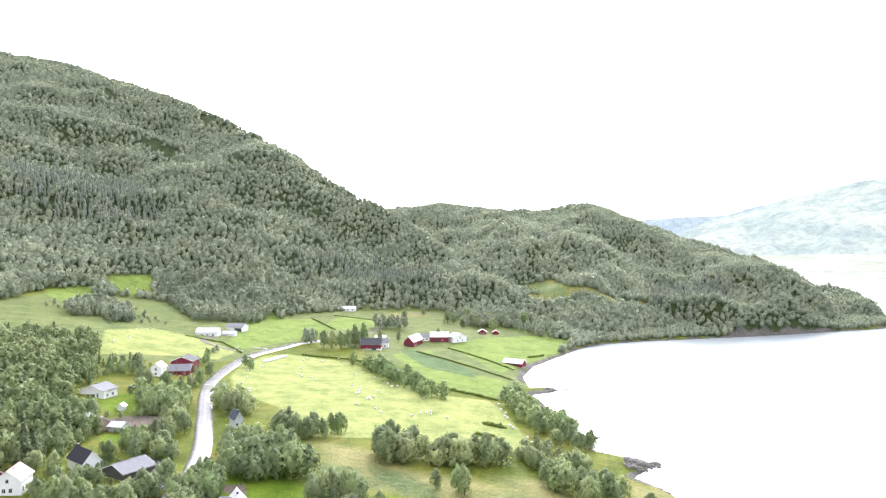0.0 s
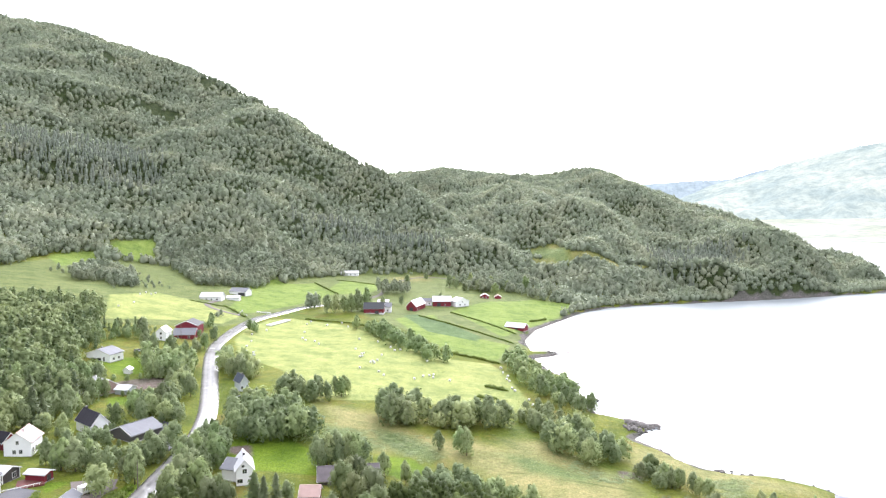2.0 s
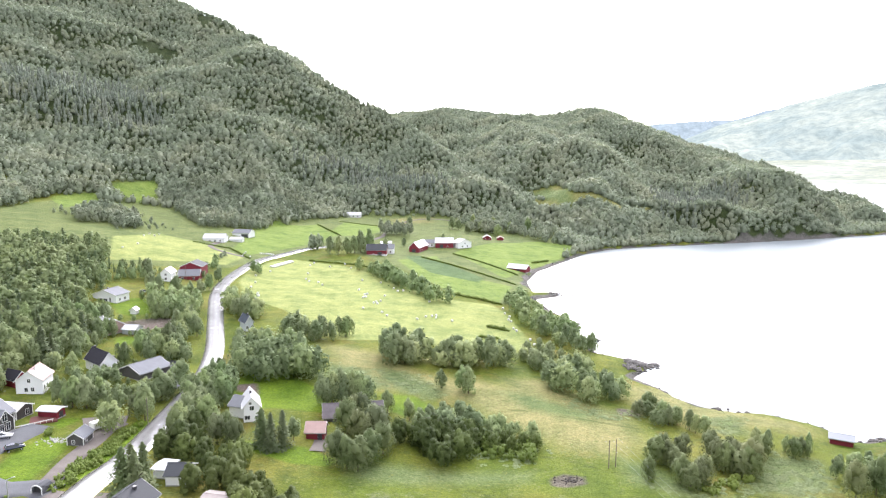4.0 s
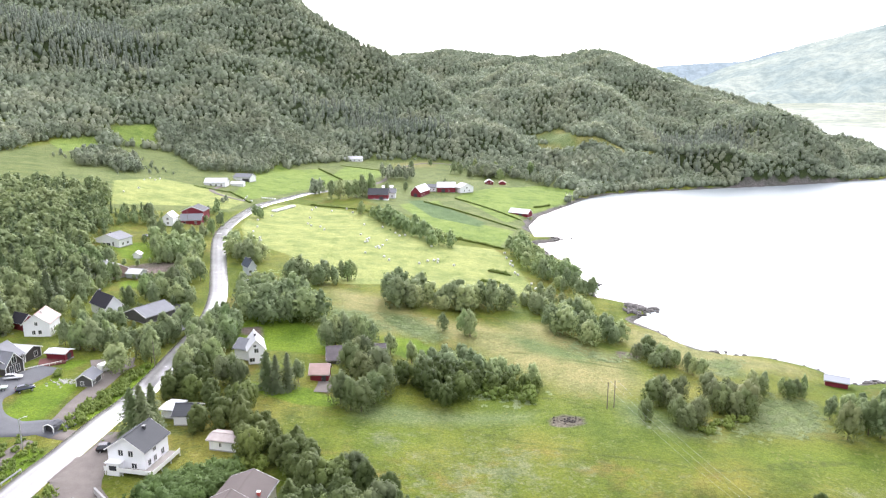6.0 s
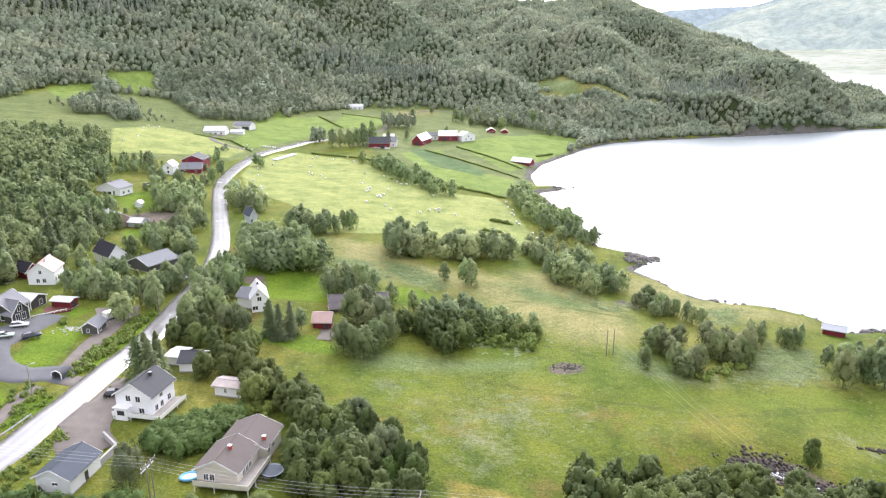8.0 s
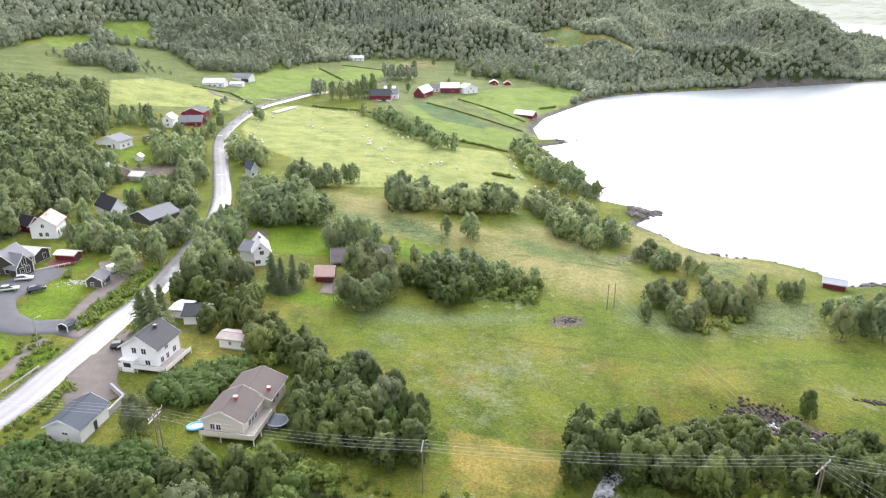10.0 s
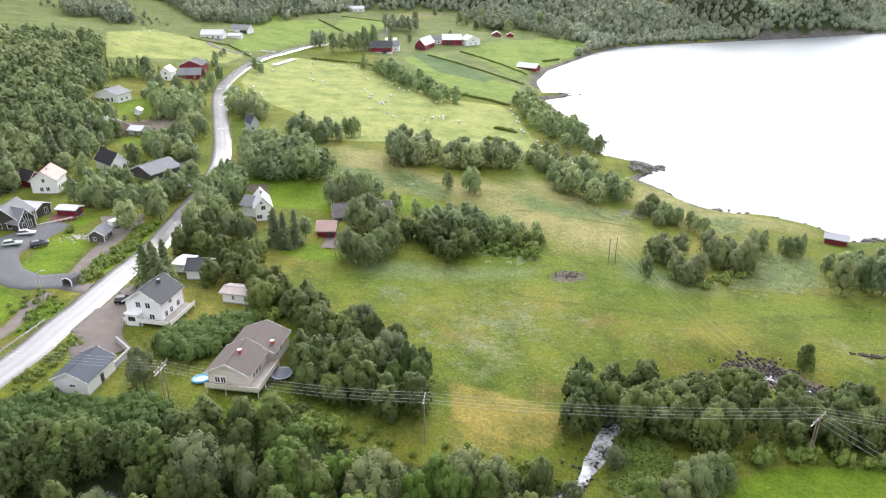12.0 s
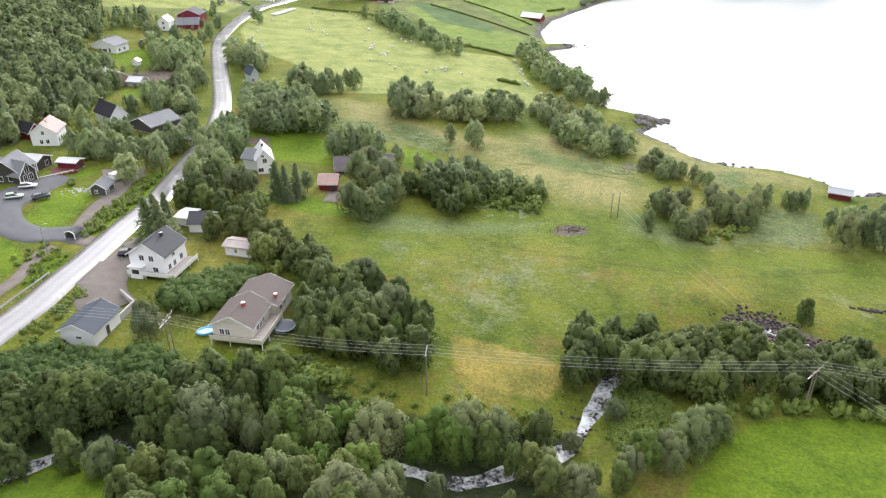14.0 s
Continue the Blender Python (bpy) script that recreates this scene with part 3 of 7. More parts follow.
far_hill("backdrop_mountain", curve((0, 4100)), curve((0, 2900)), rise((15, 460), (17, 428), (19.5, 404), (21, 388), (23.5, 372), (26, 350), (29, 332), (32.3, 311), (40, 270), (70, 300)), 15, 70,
         haze_glow_material("far_mountain", (0.57, 0.66, 0.64), (0.86, 0.90, 0.80), 1.06), "pale green hazy mountainside across the fjord", 26)
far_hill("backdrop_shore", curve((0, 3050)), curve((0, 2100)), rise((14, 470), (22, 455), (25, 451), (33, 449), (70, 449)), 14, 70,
         haze_glow_material("far_fields", (0.74, 0.75, 0.60), (0.97, 0.95, 0.84), 1.12), "pale flat hazy fields on the far shore", 1)

# ---- roads and yards ----
def strip(name, line, width, lift, material, label, category, wobble=0.0):
    """A paved strip that follows the ground."""
    line = spline(line)
    bm = bmesh.new()
    rows = []
    for i, (x, y) in enumerate(line):
        a, b = line[max(0, i - 1)], line[min(len(line) - 1, i + 1)]
        d = Vector((b[0] - a[0], b[1] - a[1], 0)).normalized()
        s = Vector((-d.y, d.x, 0))
        row = []
        for k, drop in ((-0.5, -0.5), (-0.5, 0), (-0.25, 0.05), (0, 0.09), (0.25, 0.05), (0.5, 0), (0.5, -0.5)):
            off = k * (width + (0.9 if drop == -0.5 else 0) + wobble * math.sin(i * 0.9 + 4 * k))
            row.append(bm.verts.new((x + s.x * off, y + s.y * off, spot(x + s.x * off, y + s.y * off) + lift + drop)))
        rows.append(row)
    for a, b in zip(rows, rows[1:]):
        for i in range(6):
            bm.faces.new((a[i], a[i + 1], b[i + 1], b[i]))
    bmesh.ops.recalc_face_normals(bm, faces=bm.faces[:])
    ob = part(name, bm, material, None, "", True)
    at = ob.data.attributes.new("across", "FLOAT", "POINT")
    at.data.foreach_set("value", [(0.0, 0.02, 0.25, 0.5, 0.75, 0.98, 1.0)[i % 7] for i in range(7 * len(line))])
    return tagged(ob, label, category, kind="structure")


ROAD_LINE = [(-88.0, 87.0), (-86.0, 96.9), (-84.3, 105.9), (-82.5, 114.3), (-81.9, 124.1), (-80.9, 134.0), (-80.3, 151.2), (-79.2, 164.8), (-80.6, 191.1), (-81.7, 213.2), (-82.5, 227.6), (-88.9, 257.6), (-103.3, 302.8), (-119.0, 352.2), (-126.3, 386.3), (-130.2, 429.8), (-129.8, 473.0), (-123.7, 498.9), (-117.2, 521.1), (-110.0, 539.9), (-97.2, 552.8)]
strip('road', ROAD_LINE, 6.9, 0.25, ROAD, 'pale wet asphalt country road', 'road')
strip('driveway_black_house', [(-86.6, 144.1), (-92.4, 145.3), (-97.9, 143.2), (-106.5, 148.0), (-113.2, 157.1), (-112.9, 162.8), (-111.7, 171.3), (-110.5, 180.5)], 7.5, 0.2, DRIVE, 'dark asphalt driveway beside the black house', 'driveway', 0.5)
strip('driveway_parking', [(-115.8, 160.3), (-115.0, 166.4), (-113.1, 170.9)], 9, 0.24, DRIVE, 'dark asphalt parking space', 'driveway', 0.5)
strip('gravel_track', [(-83.6, 142.0), (-89.1, 143.8), (-90.6, 152.4), (-91.5, 163.3), (-92.3, 173.3), (-93.0, 182.1), (-91.1, 187.0)], 4.6, 0.16, GRAVEL, 'brown gravel track', 'track', 0.5)
strip('gravel_yard', [(-76.0, 132.6), (-73.6, 125.2), (-71.2, 118.5), (-66.9, 113.0)], 9.5, 0.2, GRAVEL, 'grey gravel yard between the road and the garage', 'yard', 0.5)
strip('gravel_shoulder', [(-76.2, 122.2), (-75.1, 129.3), (-74.3, 136.8), (-73.7, 143.8)], 5.0, 0.17, GRAVEL, 'gravel shoulder between the road and the white house', 'yard', 0.5)
strip('gravel_pad', [(-100.9, 184.2), (-96.6, 186.5), (-90.7, 188.5)], 8, 0.13, GRAVEL, 'gravel turning place behind the garden house', 'yard', 0.5)
strip('side_track', [(-91.6, 138.7), (-92.3, 134.7), (-91.6, 129.5), (-91.4, 122.8), (-92.9, 114.0)], 2.6, 0.14, GRAVEL, 'narrow gravel track in grass', 'track', 0.5)
strip('driveway_village', [(-84.3, 224.3), (-88.9, 218.3), (-93.9, 232.6), (-99.1, 241.7), (-104.0, 243.9)], 5, 0.2, DRIVE, 'dark asphalt driveway under trees', 'driveway', 0.5)
strip('farm_lane', [(-97.2, 552.8), (-83.6, 567.9), (-67.7, 591.0), (-58.5, 621.3), (-56.1, 685.7), (-42.1, 733.5), (-18.9, 754.6), (11.6, 745.8)], 3.5, 0.2, GRAVEL, 'pale gravel farm lane', 'lane', 0.5)
strip('farm_drive', [(-142.5, 483.6), (-155.5, 487.5), (-173.2, 504.9), (-172.4, 534.5)], 3.5, 0.2, GRAVEL, 'gravel drive to the hillside farm', 'lane', 0.5)
strip('red_shed_path', [(-33.8, 172.3), (-34.1, 176.6), (-34.3, 180.2)], 4, 0.14, GRAVEL, 'grey gravel ramp by the red shed', 'path', 0.5)


# ---- woods ----
def blob_template(seed, seg=7, rings=4):
    g = np.random.RandomState(seed)
    v, f = [(0, 0, 1.0)], []
    for j in range(1, rings):
        t = math.pi * j / rings
        for i in range(seg):
            a = 2 * math.pi * (i + 0.5 * (j % 2)) / seg
            k = g.uniform(0.72, 1.2)
            v.append((k * math.sin(t) * math.cos(a), k * math.sin(t) * math.sin(a), math.cos(t) * g.uniform(0.85, 1.1)))
    v.append((0, 0, -1.0))
    last = len(v) - 1
    for i in range(seg):
        n = (i + 1) % seg
        f.append((0, 1 + i, 1 + n))
        for j in range(rings - 2):
            a, b = 1 + j * seg, 1 + (j + 1) * seg
            f += [(a + i, b + i, b + n), (a + i, b + n, a + n)]
        f.append((last, 1 + (rings - 2) * seg + n, 1 + (rings - 2) * seg + i))
    return np.array(v), np.array(f)


def leaf_cards(points, normals, size, g, loose=0.55):
    """Two-triangle leaf clumps at the points, facing roughly along the normals."""
    n = len(points)
    normals = normals + g.normal(0, loose, (n, 3))
    normals /= np.linalg.norm(normals, axis=1, keepdims=True)
    side = np.cross(normals, g.normal(0, 1, (n, 3)))
    side /= np.linalg.norm(side, axis=1, keepdims=True)
    up = np.cross(normals, side)
    s = size * g.uniform(0.6, 1.35, (n, 1))
    bend = normals * s * g.uniform(-0.25, 0.25, (n, 1))
    v = np.stack([points - side * s - up * s * 0.7, points + side * s - up * s * 0.6 + bend, points + side * s * 0.8 + up * s, points - side * s * 0.9 + up * s * 0.8 + bend], 1)
    i = 4 * np.arange(n)[:, None]
    return v.reshape(-1, 3), np.concatenate([i + [0, 1, 2], i + [0, 2, 3]])


def scatter_mesh(name, places, templates, material, seed, smooth=False):
    """One joined mesh of many small plants: places are rows of x, y, z, half width, half height; templates are vertices, faces and, for crowns, normals."""
    g = np.random.RandomState(seed)
    allv, allf, alln, at = [], [], [], 0
    which = g.randint(0, len(templates), len(places))
    for n, template in enumerate(templates):
        tv, tf = template[:2]
        rows = places[which == n]
        if not len(rows):
            continue
        a = g.uniform(0, 6.283, len(rows))
        c, s = np.cos(a)[:, None], np.sin(a)[:, None]
        w, h = rows[:, 3:4], rows[:, 4:5]
        x = rows[:, 0:1] + w * (tv[:, 0] * c - tv[:, 1] * s)
        y = rows[:, 1:2] + w * (tv[:, 0] * s + tv[:, 1] * c)
        z = rows[:, 2:3] + h * tv[:, 2]
        allv.append(np.stack([x, y, z], -1).reshape(-1, 3))
        allf.append((tf[None] + (at + len(tv) * np.arange(len(rows)))[:, None, None]).reshape(-1, 3))
        at += len(tv) * len(rows)
        if len(template) > 2:
            tn = template[2]
            alln.append(np.stack([tn[:, 0] * c - tn[:, 1] * s, tn[:, 0] * s + tn[:, 1] * c, np.broadcast_to(tn[:, 2], x.shape)], -1).reshape(-1, 3))
    return mesh_object(name, np.concatenate(allv), np.concatenate(allf), [material], smooth, np.concatenate(alln) if alln else None)


def unit(v):
    return v / np.maximum(np.linalg.norm(v, axis=1, keepdims=True), 1e-6)


def sprays(p, n, size, g, droop=0.8, loose=0.25):
    """Hanging three-cornered leaf sprays at the points p, with soft crown normals n."""
    k = len(p)
    face = unit(n + g.normal(0, loose, (k, 3)))
    tip = g.normal(0, 0.6, (k, 3)) - [0, 0, droop]
    tip = unit(tip - (tip * face).sum(1, keepdims=True) * face)
    side = np.cross(tip, face)
    s = size * g.uniform(0.6, 1.35, (k, 1))
    v = np.stack([p - tip * s * 0.8 + side * s * 0.75, p - tip * s * 0.8 - side * s * 0.75, p + tip * s * 1.3], 1).reshape(-1, 3)
    return v, np.arange(3 * k).reshape(-1, 3)[:, ::-1], np.repeat(n, 3, 0)


def masses(lobes, seed, scale, seg=6, rings=4):
    """Uneven inner masses that close a crown behind its sprays."""
    bv, bf = blob_template(seed, seg, rings)
    vs, fs, ns = [], [], []
    for i, (x, y, z, r, h) in enumerate(lobes):
        vs.append(bv * [r * scale, r * scale, h * scale] + [x, y, z])
        fs.append(bf + len(bv) * i)
        ns.append(unit(bv + [0, 0, 0.3]))
    return np.concatenate(vs), np.concatenate(fs), np.concatenate(ns)


def joined(*meshes):
    at, fs = 0, []
    for v, f, n in meshes:
        fs.append(f + at)
        at += len(v)
    return np.concatenate([m[0] for m in meshes]), np.concatenate(fs), np.concatenate([m[2] for m in meshes])


def leafy_blob(seed):
    """A small far crown: a rounded uneven core with loose leaf sprays round it."""
    g = np.random.RandomState(seed + 50)
    lobes = [(0, 0, 0, 1.0, 1.0)]
    d = unit(g.normal(0, 1, (18, 3)) + [0, 0, 0.45])
    return joined(masses(lobes, seed, 0.74, 5, 3), sprays(d * g.uniform(0.55, 1.05, (18, 1)), unit(d + [0, 0, 0.3]), 0.34, g, 0.7, 0.4))


def crown_template(kind, seed, cards, size, core=12):
    """A crown one unit tall over its foot: hanging leaf sprays round many soft lobes, over inner masses."""
    g = np.random.RandomState(seed)
    if kind == "spruce":
        z = 0.06 + 0.92 * np.sort(g.uniform(0, 1, cards)) ** 1.25
        whorl = 1 + 0.30 * np.cos(z * 62 + seed) + g.uniform(-0.1, 0.25, cards)
        a, r = g.uniform(0, 6.283, cards), (0.23 * (1.02 - z) ** 0.85 + 0.006) * whorl * np.sqrt(g.uniform(0.15, 1.0, cards))
        r = r * (1.1 + 0.32 * np.cos(3 * a + 9 * z + seed) + 0.2 * np.cos(5 * a - 21 * z))
        out = np.stack([np.cos(a), np.sin(a), 0 * a], -1)
        p = out * r[:, None] + np.stack([0 * a, 0 * a, z - 0.25 * r], -1)
        lobes = [(0, 0, 0.1 + 0.8 * k, 0.12 * (1 - k) + 0.015, 0.14) for k in np.linspace(0, 0.95, 6)][::1 if cards > 100 else 2]
        return joined(sprays(p, unit(out * 0.45 + [0, 0, 0.85] + g.normal(0, 0.12, (cards, 3))), size, g, 0.5), masses(lobes, seed, 0.75))
    mid, half, wide, count = {"birch": (0.49, 0.45, 0.25, 34), "willow": (0.46, 0.45, 0.35, 36), "rowan": (0.48, 0.44, 0.29, 26), "alder": (0.49, 0.45, 0.26, 30), "poplar": (0.55, 0.44, 0.13, 16), "bush": (0.42, 0.45, 0.62, 12)}[kind]
    lobes = [(0, 0, mid, wide * 0.72, half * 0.72)]
    for j in range(count):
        up, a = 1 - 1.84 * (j + 0.5) / count, 2.4 * j + g.uniform(-0.5, 0.5)
        flat, k = math.sqrt(1 - up * up), g.uniform(0.55, 1.08)
        taper = 1 - (0.28 if kind == "birch" else 0.1) * up
        r = wide * g.uniform(0.20, 0.40)
        lobes.append((flat * math.cos(a) * wide * k * taper, flat * math.sin(a) * wide * k * taper, mid + half * up * g.uniform(0.66, 1.02), r, r * g.uniform(1.2, 2.1)))
    L = np.array(lobes)
    weight = L[:, 3] ** 2
    weight[0] *= 0.5
    pick = g.choice(len(L), cards, p=weight / weight.sum())
    heart = unit((L[pick, :3] - [0, 0, mid - 0.1]) / [wide, wide, half] + 1e-3)
    d = unit(g.normal(0, 1, (cards, 3)) + 0.55 * heart + [0, 0, 0.3])
    p = L[pick, :3] + d * g.uniform(0.78, 1.22, (cards, 1)) * L[pick][:, [3, 3, 4]]
    n = unit(0.62 * d + 0.38 * heart + [0, 0, 0.12] + g.normal(0, 0.1, (cards, 3)))
    return joined(sprays(p, n, size, g, 1.0 if kind != "rowan" else 0.4), masses(lobes[:core], seed, 0.88))


def far_spire(seed):
    """A far spruce: a pointed, uneven spire with a few hanging boughs."""
    g = np.random.RandomState(seed + 70)
    z, a = g.uniform(0.1, 0.95, 12), g.uniform(0, 6.283, 12)
    out = np.stack([np.cos(a), np.sin(a), 0 * a], -1)
    p = out * (0.19 * (1 - z))[:, None] + np.stack([0 * a, 0 * a, z], -1)
    return joined(masses([(0, 0, 0.34, 0.17, 0.36), (0, 0, 0.66, 0.10, 0.36)], seed, 1.0, 5, 3), sprays(p, unit(out * 0.5 + [0, 0, 0.8]), 0.07, g, 1.0))


def hill_places(seed, spacing):
    g = np.random.RandomState(seed)
    xs, ys = np.meshgrid(np.arange(-1250, 620, spacing), np.arange(380, 1560, spacing))
    x, y = xs.ravel() + g.uniform(-0.5, 0.5, xs.size) * spacing, ys.ravel() + g.uniform(-0.5, 0.5, xs.size) * spacing
    deg, r = np.degrees(np.arctan2(x, y)), np.hypot(x, y)
    k1 = (r - mount_foot(deg)) / (mount_crest(deg) - mount_foot(deg))
    k2 = (r - cape_foot(deg)) / (cape_crest(deg) - cape_foot(deg))
    seen = (deg > -37) & (deg < 33.5)
    k = np.where(deg < 3, k1, k2)
    on = seen & (((k1 > 0) & (k1 < 1.04) & (deg < 7)) | ((k2 > np.where(deg > 9, -0.5, -0.02)) & (k2 < np.where(deg > 24, 1.1, 1.04)) & (deg > -6) & ~((k1 > 0) & (k1 < 1) & (deg < 3))))
    on &= shore_distance(x, y) > 4
    for kind in FIELDS:
        if kind not in ("wood", "farm"):
            for area in FIELDS[kind]:
                on &= ~in_area(x, y, area)
    return x[on], y[on], np.maximum(k1, 0)[on], g


SPRUCE_STANDS = [
    [(-506, 825), (-453, 833), (-409, 902), (-347, 856), (-329, 818), (-345, 774), (-399, 759), (-432, 744), (-469, 762)],
    [(-168, 828), (-140, 878), (-83, 883), (-6, 823), (-6, 797), (-68, 808), (-133, 836), (-164, 808)],
    [(251, 810), (300, 852), (335, 813), (328, 795), (256, 725), (228, 735)],
]
GLADES = [
    [(-449, 996), (-433, 1048), (-382, 1029), (-379, 1006), (-424, 998)],
    [(-314, 995), (-277, 970), (-269, 939), (-285, 925)],
]


def build_hill_woods():
    x, y, up, g = hill_places(31, 5.2)
    bx, by, bup, _ = hill_places(33, 4.6)
    bank = (shore_distance(bx, by) < 120) & (bx > 110)
    x, y, up = np.append(x, bx[bank]), np.append(y, by[bank]), np.append(up, bup[bank])
    z = height(x, y)
    thin = np.clip((up - 0.55) * 2.2, 0, 1)
    clear = np.max([area_mask(x, y, a, 16.0) for a in GLADES], 0)
    keep = (waves(x, y, 110, 41) + 0.6 * waves(x, y, 45, 42) < np.where(x > -20, 9.0, 2.3) - 1.3 * thin + g.uniform(-0.3, 0.3, len(x))) & (clear < g.uniform(0.3, 0.9, len(x)))
    stand = np.max([area_mask(x, y, a, 22.0) for a in SPRUCE_STANDS], 0)
    spruce = keep & (stand > g.uniform(0.1, 0.9, len(x)))
    w = 3.0 + 2.0 * g.uniform(0, 1, len(x)) ** 1.5 * (1 - 0.25 * thin) + 0.8 * waves(x, y, 60, 46)
    h = w * g.uniform(0.95, 1.4, len(x))
    k = keep & ~(spruce & (g.uniform(0, 1, len(x)) < 0.55))
    tagged(scatter_mesh("hill_birch_wood", np.stack([x, y, z + h * 0.5, w, h], -1)[k], [leafy_blob(s) for s in range(7)], FOREST, 5), "dense birch wood on the hillsides, greyed by haze", "woods", kind="stuff")
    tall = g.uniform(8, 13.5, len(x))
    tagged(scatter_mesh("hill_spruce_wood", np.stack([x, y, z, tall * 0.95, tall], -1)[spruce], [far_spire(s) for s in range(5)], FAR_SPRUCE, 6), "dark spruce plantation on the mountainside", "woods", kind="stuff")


build_hill_woods()

